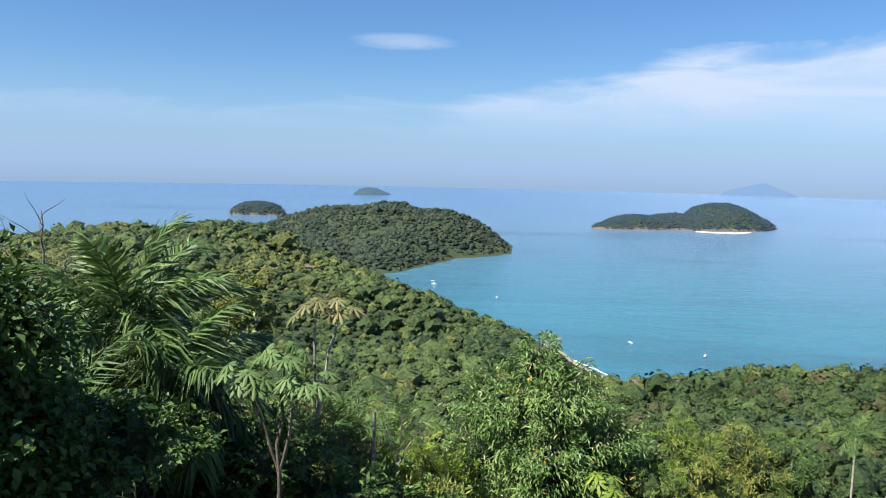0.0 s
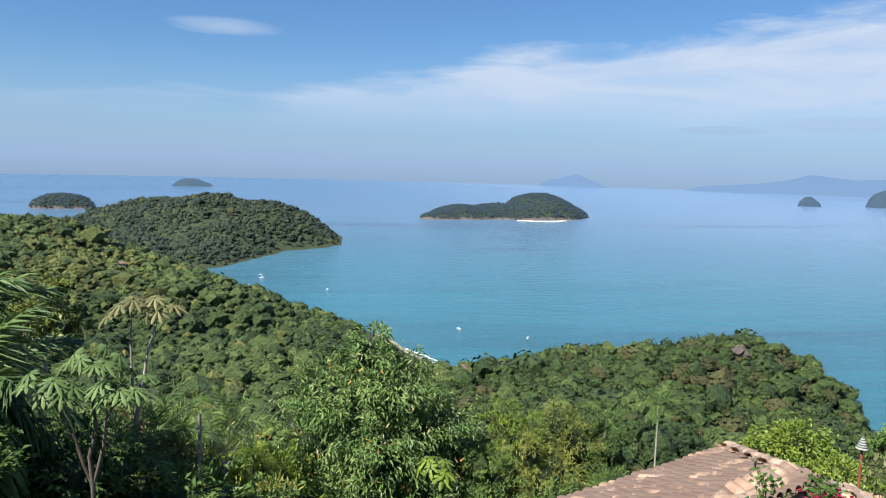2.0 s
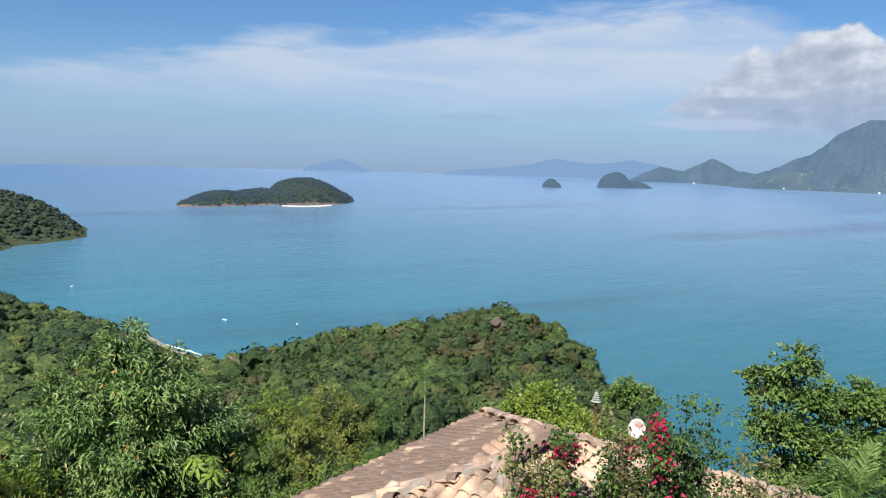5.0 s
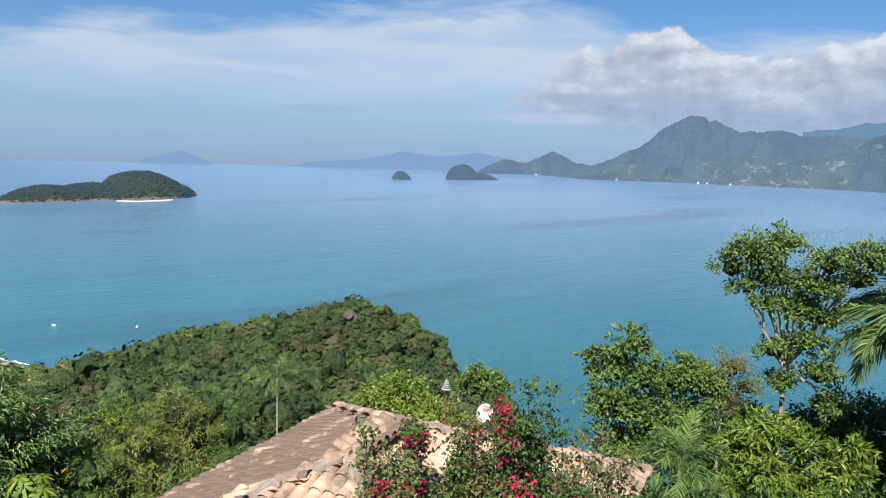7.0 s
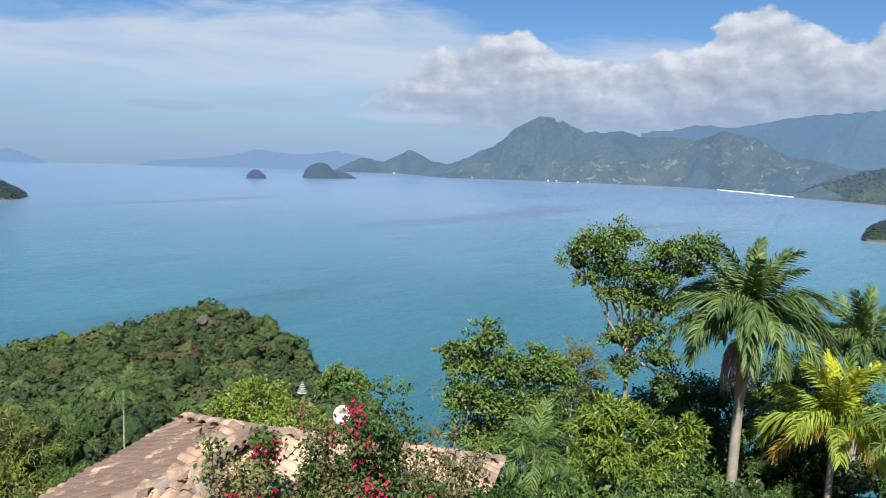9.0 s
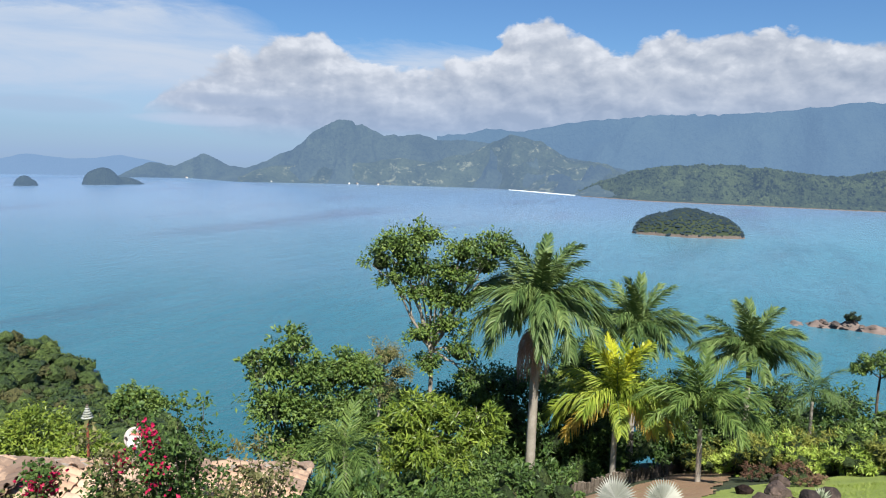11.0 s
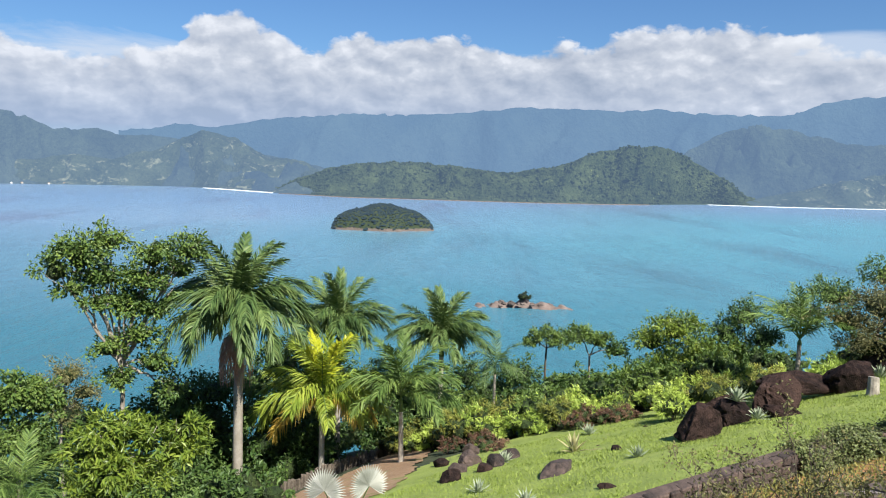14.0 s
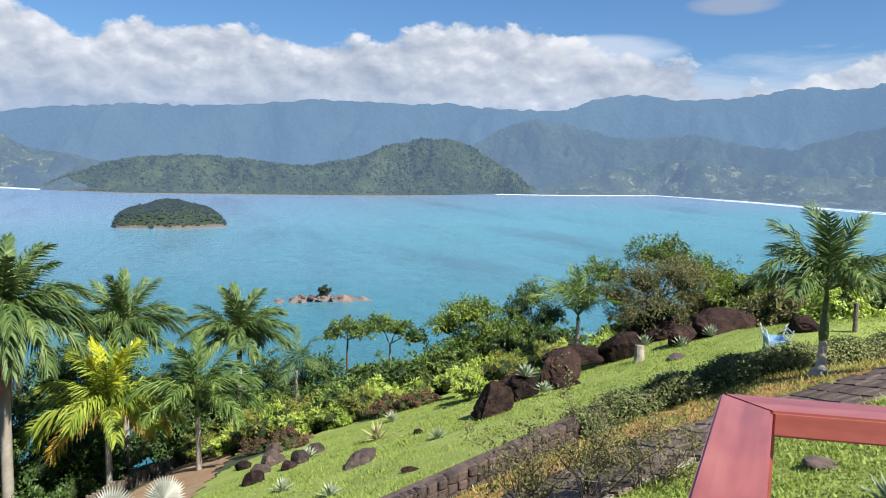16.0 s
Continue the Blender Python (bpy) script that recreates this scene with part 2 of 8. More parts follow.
def sea_material():
    m, nt, b = material("sea_water")
    p = where(nt)
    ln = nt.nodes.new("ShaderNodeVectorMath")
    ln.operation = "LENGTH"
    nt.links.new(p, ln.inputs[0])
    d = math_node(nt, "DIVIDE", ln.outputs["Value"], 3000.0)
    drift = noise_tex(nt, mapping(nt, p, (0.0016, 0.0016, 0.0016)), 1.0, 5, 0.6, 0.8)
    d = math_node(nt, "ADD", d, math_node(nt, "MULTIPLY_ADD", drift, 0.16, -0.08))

    def shoal(cx, cy, r0, r1):  # 1 over shallow ground, 0 in deep water
        off = nt.nodes.new("ShaderNodeVectorMath")
        off.operation = "DISTANCE"
        nt.links.new(p, off.inputs[0])
        off.inputs[1].default_value = (cx, cy, 0)
        far = math_node(nt, "MULTIPLY_ADD", math_node(nt, "SUBTRACT", drift, 0.5), 500.0, off.outputs["Value"])
        return math_node(nt, "DIVIDE", math_node(nt, "SUBTRACT", r1, far), r1 - r0, clamp=True)

    shallow = math_node(nt, "MAXIMUM", shoal(1250, -1150, 700, 1700), math_node(nt, "MULTIPLY", shoal(60, 640, 80, 560), 0.6))
    streak = noise_tex(nt, mapping(nt, p, (0.006, 0.06, 1), (0, 0, 0), (0, 0, radians(14))), 1.0, 8, 0.72, 0.6)
    # far water paler and bluer: haze and sky sheen put into the colour
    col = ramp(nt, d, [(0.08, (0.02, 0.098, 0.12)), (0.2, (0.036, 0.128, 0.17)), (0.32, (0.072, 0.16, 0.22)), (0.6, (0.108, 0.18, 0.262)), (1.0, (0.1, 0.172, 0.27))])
    col = mix_color(nt, math_node(nt, "MULTIPLY", shallow, 0.8), col, (0.062, 0.2, 0.25))
    col = mix_color(nt, math_node(nt, "MULTIPLY_ADD", streak, 1.5, -0.55, clamp=True), col, mix_color(nt, 1.0, col, (0.62, 0.75, 0.82), "MULTIPLY"))
    # long darker bands: cloud shadows painted into the water colour
    cloud_shade = noise_tex(nt, mapping(nt, p, (0.0009, 0.0045, 1), (5, 3, 0), (0, 0, radians(-12))), 1.0, 5, 0.6, 0.5)
    col = mix_color(nt, math_node(nt, "MULTIPLY", math_node(nt, "SUBTRACT", cloud_shade, 0.54), 6.0, clamp=True), col, mix_color(nt, 1.0, col, (0.86, 0.74, 0.76), "MULTIPLY"))
    # eastern water brightened in colour, in place of the clouds it reflects
    east = nt.nodes.new("ShaderNodeSeparateXYZ")
    nt.links.new(p, east.inputs[0])
    cloud_sheen = math_node(nt, "DIVIDE", math_node(nt, "SUBTRACT", east.outputs[0], 150.0), 1500.0, clamp=True)
    col = mix_color(nt, math_node(nt, "MULTIPLY", cloud_sheen, 0.85), col, mix_color(nt, 1.0, col, (1.7, 1.5, 1.4), "MULTIPLY"))
    nt.links.new(col, b.inputs["Base Color"])
    b.inputs["Roughness"].default_value = 0.22
    b.inputs["IOR"].default_value = 1.33
    w1 = noise_tex(nt, mapping(nt, p, (0.02, 0.05, 1), (0, 0, 0), (0, 0, radians(20))), 1.0, 6, 0.6, 0.4)
    w2 = noise_tex(nt, mapping(nt, p, (0.25, 0.5, 1), (0, 0, 0), (0, 0, radians(10))), 1.0, 4, 0.6)
    bump(nt, b, math_node(nt, "MULTIPLY_ADD", w2, 0.3, w1), 0.8, 3.4)
    return m


def ground_material():
    """Forest floor, with mown lawn and bare soil inside the garden."""
    m, nt, b = material("ground_soil")
    p = where(nt)
    n1, n2 = noise_tex(nt, p, 0.35, 6, 0.65), noise_tex(nt, p, 6.0, 5, 0.6)
    f = math_node(nt, "MULTIPLY_ADD", n2, 0.5, math_node(nt, "MULTIPLY", n1, 0.7))
    wild = ramp(nt, f, [(0.3, (0.012, 0.02, 0.008)), (0.55, (0.028, 0.044, 0.013)), (0.85, (0.06, 0.062, 0.024))])
    nt.links.new(wild, b.inputs["Base Color"])
    b.inputs["Roughness"].default_value = 0.95
    bump(nt, b, f, 0.6, 0.15)
    return m


def distant(name, dark, light, veil, amount, scale=0.004, field=(0.2, 0.22, 0.1), open_land=0.66):
    """Hills far off: leaf colour, with haze mixed in as pale blue glow."""
    m, nt, b = material(name)
    p = where(nt)
    n1, n2 = noise_tex(nt, p, scale, 6, 0.65), noise_tex(nt, p, scale * 14, 4, 0.7)
    f = math_node(nt, "MULTIPLY_ADD", n2, 0.7, math_node(nt, "MULTIPLY_ADD", n1, 1.2, -0.45))
    grass = noise_tex(nt, mapping(nt, p, (1, 1, 1.6), (31, 7, 0)), scale * 2.2, 7, 0.7, 0.5)
    clear = math_node(nt, "MULTIPLY", math_node(nt, "SUBTRACT", math_node(nt, "MULTIPLY_ADD", n2, 0.25, grass), open_land + 0.08), 9.0, clamp=True)
    col = mix_color(nt, clear, ramp(nt, f, [(0.2, dark), (0.75, light)]), field)
    nt.links.new(col, b.inputs["Base Color"])
    b.inputs["Roughness"].default_value = 1.0
    b.inputs["Specular IOR Level"].default_value = 0.0
    bump(nt, b, f, 1.0, 30.0)
    # aerial haze, added as emission on the surface itself
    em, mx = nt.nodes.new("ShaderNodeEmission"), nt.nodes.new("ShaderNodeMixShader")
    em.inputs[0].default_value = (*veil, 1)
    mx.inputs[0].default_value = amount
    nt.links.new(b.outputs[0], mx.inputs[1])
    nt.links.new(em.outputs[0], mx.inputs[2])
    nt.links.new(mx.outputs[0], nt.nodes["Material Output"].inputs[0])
    return m


HAZE_GLOW = (0.125, 0.195, 0.305)
M_SEA, M_GROUND = sea_material(), ground_material()
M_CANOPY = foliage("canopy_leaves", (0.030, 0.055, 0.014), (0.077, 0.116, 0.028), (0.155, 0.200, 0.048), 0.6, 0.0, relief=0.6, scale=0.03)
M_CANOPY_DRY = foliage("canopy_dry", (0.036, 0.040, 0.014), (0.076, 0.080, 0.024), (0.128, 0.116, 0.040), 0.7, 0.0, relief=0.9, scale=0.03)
# cooled and dulled: some of the haze sits in this leaf colour
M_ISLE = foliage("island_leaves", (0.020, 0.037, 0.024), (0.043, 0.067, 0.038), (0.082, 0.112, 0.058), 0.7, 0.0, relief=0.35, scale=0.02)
M_SHORE_ROCK = rough_solid("shore_rock", (0.06, 0.047, 0.04), (0.22, 0.165, 0.135), 0.1, 0.9, 0.6, 0.5, 1.5)
def island_material():
    """Bare rock along the water, leaf litter and scrub above it."""
    m, nt, b = material("island_ground")
    p = where(nt)
    sep = nt.nodes.new("ShaderNodeSeparateXYZ")
    nt.links.new(p, sep.inputs[0])
    n1, n2 = noise_tex(nt, p, 0.08, 5, 0.6), noise_tex(nt, p, 0.9, 5, 0.7)
    edge = math_node(nt, "MULTIPLY_ADD", math_node(nt, "SUBTRACT", n1, 0.5), 9.0, math_node(nt, "SUBTRACT", sep.outputs[2], 4.5))
    rock = ramp(nt, n2, [(0.3, (0.05, 0.04, 0.034)), (0.75, (0.2, 0.155, 0.125))])
    nt.links.new(mix_color(nt, math_node(nt, "MULTIPLY", edge, 0.8, clamp=True), rock, (0.028, 0.042, 0.018)), b.inputs["Base Color"])
    b.inputs["Roughness"].default_value = 0.95
    bump(nt, b, n2, 0.6, 0.5)
    return m


M_ISLAND = island_material()
M_SAND = rough_solid("sand", (0.5, 0.44, 0.33), (0.72, 0.65, 0.52), 0.2, 0.95, 0.1, 0.02, 4)
M_WET_SAND = rough_solid("wet_sand", (0.2, 0.175, 0.13), (0.34, 0.3, 0.23), 0.2, 0.8, 0.1, 0.02, 4)
M_FOAM = rough_solid("sea_foam", (0.6, 0.65, 0.66), (0.85, 0.87, 0.87), 0.2, 0.6, 0.2, 0.05, 2)
M_HILL_NEAR = distant("bay_hill", (0.012, 0.024, 0.012), (0.10, 0.125, 0.05), HAZE_GLOW, 0.3, 0.007, (0.2, 0.23, 0.08), 0.66)
M_HILL_MID = distant("mainland_hill", (0.006, 0.014, 0.014), (0.075, 0.095, 0.055), HAZE_GLOW, 0.56, 0.0032, (0.13, 0.15, 0.08), 0.8)
M_FOOTHILL = distant("foothill", (0.012, 0.024, 0.014), (0.1, 0.12, 0.06), HAZE_GLOW, 0.5, 0.005, (0.3, 0.3, 0.18), 0.6)
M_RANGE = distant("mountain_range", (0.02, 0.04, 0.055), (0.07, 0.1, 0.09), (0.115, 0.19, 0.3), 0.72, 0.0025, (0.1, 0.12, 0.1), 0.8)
M_ISLET = distant("far_islet", (0.012, 0.024, 0.018), (0.06, 0.08, 0.05), HAZE_GLOW, 0.45, 0.01, (0.14, 0.13, 0.1), 0.7)
M_ISLE_WOODS = distant("island_woods", (0.014, 0.027, 0.017), (0.075, 0.1, 0.045), HAZE_GLOW, 0.2, 0.03, (0.12, 0.13, 0.06), 0.75)
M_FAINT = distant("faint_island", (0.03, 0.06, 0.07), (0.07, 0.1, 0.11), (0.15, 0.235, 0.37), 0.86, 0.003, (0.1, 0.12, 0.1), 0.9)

# ---------------------------------------------------------------- mesh helpers
class Build:
    """Gathers vertices and faces of one mesh."""

    def __init__(self):
        self.v, self.f, self.m, self.n = [], [], [], 0

    def add(self, verts, faces, mat=0):
        verts, faces = np.asarray(verts, float).reshape(-1, 3), np.asarray(faces, int)
        if len(faces) == 0:
            return self
        self.v.append(verts)
        self.f.append(faces + self.n)
        self.m.append(np.full(len(faces), mat))
        self.n += len(verts)
        return self

    def mesh(self, name, mats, smooth=False):
        me = bpy.data.meshes.new(name)
        v = np.concatenate(self.v)
        loops = np.concatenate([f.ravel() for f in self.f])
        sizes = np.concatenate([np.full(len(f), f.shape[1]) for f in self.f])
        me.vertices.add(len(v))
        me.vertices.foreach_set("co", v.astype(np.float32).ravel())
        me.loops.add(len(loops))
        me.loops.foreach_set("vertex_index", loops.astype(np.int32))
        me.polygons.add(len(sizes))
        me.polygons.foreach_set("loop_start", np.concatenate([[0], np.cumsum(sizes)[:-1]]).astype(np.int32))
        me.polygons.foreach_set("material_index", np.concatenate(self.m).astype(np.int32))
        me.polygons.foreach_set("use_smooth", np.full(len(sizes), smooth))
        for mt in (mats if isinstance(mats, (list, tuple)) else [mats]):
            me.materials.append(mt)
        me.update(calc_edges=True)
        return me


def part(name, shape, mats, parent=None, label="", smooth=False):
    """Links a Build, bmesh or mesh as one object under parent."""
    if isinstance(shape, Build):
        me = shape.mesh(name, mats, smooth)
    elif isinstance(shape, bmesh.types.BMesh):
        me = bpy.data.meshes.new(name)
        shape.to_mesh(me)
        shape.free()
        for mt in (mats if isinstance(mats, (list, tuple)) else [mats]):
            me.materials.append(mt)
        me.polygons.foreach_set("use_smooth", [smooth] * len(me.polygons))
    else:
        me = shape
    ob = new(name, me)
    ob.parent = parent
    return tagged(ob, label)


def empty(name, x=0, y=0, z=0, rz=0):
    ob = new(name)
    ob.empty_display_size = 0.2
    ob.matrix_world = pose(x, y, z, 0, 0, rz)
    return ob


def grid_faces(rows, cols, wrap=False):
    i, j = np.meshgrid(np.arange(rows - 1), np.arange(cols if wrap else cols - 1), indexing="ij")
    k = (j + 1) % cols
    return np.stack([i * cols + j, i * cols + k, (i + 1) * cols + k, (i + 1) * cols + j], -1).reshape(-1, 4)


def polar(az, d):
    a = np.radians(az)
    return d * np.sin(a), d * np.cos(a)


def smooth01(a, b, x):
    t = np.clip((np.asarray(x, float) - a) / (b - a), 0, 1)
    return t * t * (3 - 2 * t)


def lattice(ix, iy, seed):
    h = (ix.astype(np.int64) * 374761393 + iy.astype(np.int64) * 668265263 + seed * 1442695041) & 0x7FFFFFFF
    h = ((h ^ (h >> 13)) * 1274126177) & 0x7FFFFFFF
    return ((h ^ (h >> 16)) & 0xFFFF) / 65535.0


def value_noise(x, y, seed=0):
    x, y = np.asarray(x, float), np.asarray(y, float)
    ix, iy = np.floor(x), np.floor(y)
    fx, fy = x - ix, y - iy
    fx, fy = fx * fx * (3 - 2 * fx), fy * fy * (3 - 2 * fy)
    a, b = lattice(ix, iy, seed), lattice(ix + 1, iy, seed)
    c, d = lattice(ix, iy + 1, seed), lattice(ix + 1, iy + 1, seed)
    return (a * (1 - fx) + b * fx) * (1 - fy) + (c * (1 - fx) + d * fx) * fy - 0.5


def fbm(x, y, octaves=5, seed=0, gain=0.5):
    total, amp = 0, 1.0
    for k in range(octaves):
        total = total + amp * value_noise(x * 2 ** k, y * 2 ** k, seed + k)
        amp *= gain
    return total


# ---------------------------------------------------------------- the land round the bay
HILL_RIDGES = [  # x, y, height, half width at both ends
    (-311, 529, 58, 277, -284, 659, 62, 256),
    (-294, 622, 59, 254, -238, 788, 44, 220),
    (-204, 765, 56, 230, -151, 749, 32, 75),
    (-126, 749, 30, 112, -72, 795, 2, 49),
    (-151, 639, 39, 178, -36, 685, 5, 63),
    (-60, 613, 31, 150, 31, 605, 4, 49),
    (-61, 330, 26, 212, 41, 479, 18, 52),
    (39, 457, 8, 101, 86, 405, 3, 79),
    (30, 600, 4, 50, 52, 512, 6, 62),
    (-231, 773, 55, 148, -285, 968, 38, 164),
    (-212, 954, 32, 167, -282, 1324, 8, 189),
]
HEADLAND_RIDGES = [
    (-303, 1325, 9, 179, -212, 1332, 45, 242),
    (-170, 1329, 52, 252, -111, 1294, 57, 260),
    (-73, 1288, 62, 205, -43, 1285, 43, 182),
    (-29, 1223, 46, 199, -14, 1198, 47, 146),
    (13, 1262, 51, 162, 45, 1230, 36, 79),
    (44, 1214, 31, 111, 83, 1163, 12, 35),
    (-84, 1312, 44, 189, -58, 1077, 27, 93),
    (-58, 1070, 28, 91, -86, 942, 14, 58),
]
PROMONTORY_RIDGES = [
    (123, 245, 33, 162, 190, 286, 20, 126),
    (203, 310, 19, 120, 258, 370, 26, 84),
    (231, 363, 16, 158, 268, 375, 24, 82),
    (136, 388, 7, 101, 223, 407, 9, 103),
]
BACK_RIDGES = [(-60, -120, 150, 260, -300, -500, 230, 500), (-330, 400, 72, 260, -500, -100, 150, 330)]  # the mountain behind
RIDGES = HILL_RIDGES + HEADLAND_RIDGES + PROMONTORY_RIDGES + BACK_RIDGES


def ridge_height(x, y):
    total = 0.0
    for x0, y0, h0, w0, x1, y1, h1, w1 in RIDGES:
        dx, dy = x1 - x0, y1 - y0
        t = np.clip(((x - x0) * dx + (y - y0) * dy) / (dx * dx + dy * dy), 0, 1)
        r2 = ((x - x0 - t * dx) ** 2 + (y - y0 - t * dy) ** 2) / (w0 + (w1 - w0) * t) ** 2
        h = (h0 + (h1 - h0) * t + 5) * np.clip(1 - r2, 0, 1) ** 1.7
        total = total + np.maximum(h, 0) ** 6
    return total ** (1 / 6)


def terrace(x, y):
    """The garden's slope near the house."""
    level = 0.17 * np.maximum(-15 - y, 0) * smooth01(25, 17, x) + 0.21 * np.maximum(-23.5 - y, 0) * smooth01(17, 24, x)
    return 126.3 - 0.308 * x - np.where(y < 5, 0.223 * y, 1.115 + 0.40 * (y - 5)) - level


def ground(x, y):
    x, y = np.asarray(x, float), np.asarray(y, float)
    r = np.hypot(x, y) + 1e-6
    az = np.degrees(np.arctan2(x, y))
    k = np.minimum(r, 55) / r
    rim = np.clip(terrace(x * k, y * k), 96, 150)
    length = np.interp(az, [-180, -60, -10, 8, 25, 40, 50, 58, 70, 130, 160, 180], [300, 200, 150, 140, 135, 125, 112, 95, 82, 82, 120, 300])
    slope = (rim + 9) * np.exp(-np.maximum(r - 55, 0) / length) - 9
    rid = ridge_height(x, y) - 5
    far = np.maximum(slope, 0.001) ** 6 + np.maximum(rid, 0.001) ** 6
    far = far ** (1 / 6)
    far = np.where(far < 1.0, np.maximum(slope, rid), far)
    far = far + smooth01(60, 200, r) * fbm(x / 60, y / 60, 4, 3) * 6 * smooth01(0, 12, far)
    w = smooth01(56, 90, r)
    return terrace(x, y) * (1 - w) * (r < 95) + far * np.where(r < 95, w, 1)


def land_sheet():
    radii = np.concatenate([np.linspace(0.0, 60, 70), np.geomspace(61, 1900, 120)])
    az = np.linspace(0, 360, 360, endpoint=False)
    rr, aa = np.meshgrid(radii, az, indexing="ij")
    x, y = polar(aa, rr)
    z = np.maximum(ground(x, y), -6)
    b = Build().add(np.stack([x, y, z], -1), grid_faces(len(radii), len(az), True)[:, ::-1])
    tagged(part("ground", b, M_GROUND, smooth=True), "wooded hillside falling from the garden to the sea", "ground", kind="structure")


def sea_sheet():
    radii = np.concatenate([[1.0], np.geomspace(150, 4980, 40)])
    az = np.linspace(0, 360, 180, endpoint=False)
    rr, aa = np.meshgrid(radii, az, indexing="ij")
    x, y = polar(aa, rr)
    b = Build().add(np.stack([x, y, x * 0], -1), grid_faces(len(radii), len(az), True)[:, ::-1])
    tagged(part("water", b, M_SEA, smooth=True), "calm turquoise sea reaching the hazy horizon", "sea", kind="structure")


land_sheet()
sea_sheet()


def island(name, label, humps, mats, step=None, rock=0.0, seed=0, kind_of="island", n=90):
    """An island of rounded humps: azimuth, distance, height, half widths across and along the view."""
    ext = max(max(h[3], h[4]) for h in humps) * 1.4
    pts = [polar(h[0], h[1]) for h in humps]
    x0, x1 = min(p[0] for p in pts) - ext, max(p[0] for p in pts) + ext
    y0, y1 = min(p[1] for p in pts) - ext, max(p[1] for p in pts) + ext
    x, y = np.meshgrid(np.linspace(x0, x1, n), np.linspace(y0, y1, n), indexing="ij")

    def height(x, y):
        tot = 0.0
        wob = 1 + 0.5 * fbm(x / ext * 3, y / ext * 3, 3, seed)
        for (a, d, h, wa, wd), (px, py) in zip(humps, pts):
            ca, sa = math.cos(radians(a)), math.sin(radians(a))
            u, w = ((x - px) * ca - (y - py) * sa) / wa, ((x - px) * sa + (y - py) * ca) / wd
            q = (u * u + w * w) * wob
            tot = tot + (np.clip(1 - q, 0, 1) ** 0.75 * (h + 4)) ** 5
        return tot ** 0.2 - 4 + rock * fbm(x / 9, y / 9, 4, seed + 5)

    z = height(x, y)
    keep = grid_faces(n, n)
    flat = z.ravel()
    keep = keep[(flat[keep] > -3.9).any(1)]
    b = Build().add(np.stack([x, y, np.maximum(z, -4)], -1), keep)
    ob = part(name, b, mats, smooth=True)
    tagged(ob, label, kind_of)
    return ob, height, (x0, x1, y0, y1)


def far_land():
    """The mainland across the bay: hills in rows, the range behind them."""
    def sheet(name, label, crest, d1, dc, wd, mat, rough, shore, na, nd, seed, lump=9, foot=0.0, size=420, trees=0):
        az0, az1 = crest[0][0], crest[-1][0]
        az = np.linspace(az0, az1, na)
        u = np.linspace(0, 1, nd)
        top = np.interp(az, [c[0] for c in crest], [c[1] for c in crest])
        kern = np.exp(-np.linspace(-2, 2, 9) ** 2)
        top = np.convolve(np.pad(top, 4, "edge"), kern / kern.sum(), "valid")
        start = np.interp(az, [q[0] for q in shore], [q[1] for q in shore]) if shore else np.full(na, dc - wd * 1.2)
        aa = az[None, :] + u[:, None] * 0
        dd = start[None, :] * (1 - u[:, None]) + d1 * u[:, None]
        x, y = polar(aa, dd)
        back = np.minimum(np.maximum(start + wd * 0.9, dc), d1 - 20)[None, :]
        rise = np.clip((dd - start[None, :]) / (back - start[None, :]), 0, 1)
        fall = np.clip((dd - back) / (d1 - back + 1), 0, 1)
        ridged = 0.5 - np.abs(fbm(x / size, y / size, 6, seed, 0.5)) * 1.9
        shape = np.clip(rise + rough * ridged * np.sin(np.pi * rise) * 1.5 - rough * 0.3 * np.sin(np.pi * rise), 0, 1)
        z = top[None, :] * shape ** 1.25 * (1 - 0.35 * fall)
        z = z + fbm(x / 45, y / 45, 4, seed + 9) * lump * np.clip(z / 60, 0, 1)
        z = z + foot * np.clip(rise * 12, 0, 1) - 1.0
        b = Build().add(np.stack([x, y, z], -1), grid_faces(nd, na))
        if trees:                                         # single crowns standing out of the canopy
            g = np.random.default_rng(seed + 70)
            ok = np.where((rise < 1).ravel() & (fall < 0.15).ravel() & (z > 6).ravel())[0]
            k = g.choice(ok, trees)
            c = np.stack([x.ravel()[k] + g.normal(0, 5, trees), y.ravel()[k] + g.normal(0, 5, trees), z.ravel()[k] - 1.0], 1)
            bm = bmesh.new()
            bmesh.ops.create_icosphere(bm, subdivisions=1, radius=1.0)
            ball, faces = np.array([p.co[:] for p in bm.verts]), np.array([[p.index for p in q.verts] for q in bm.faces])
            bm.free()
            r = g.uniform(4, 8.5, (trees, 1, 1))
            v = c[:, None] + ball[None] * r * g.uniform(0.7, 1.2, (trees, len(ball), 1)) * [1, 1, 0.9]
            wood = Build().add(v.reshape(-1, 3), (faces[None] + (np.arange(trees) * len(ball))[:, None, None]).reshape(-1, 3))
            tagged(part("far_forest", wood, mat, smooth=True), "tree crowns covering the far headland", "forest", kind="stuff")
        tagged(part(name, b, mat, smooth=True), label, "mountains", kind="structure")

    shore = [(44, 4500), (50, 4550), (53, 4040), (60, 4060), (67, 4040), (72.5, 3990), (78.5, 3400), (84, 3100), (90, 3060), (98.5, 3060), (106, 3240), (111, 3580), (117, 3700),
             (123, 4060), (128, 3700), (134, 3246), (138, 2997), (150, 2700)]
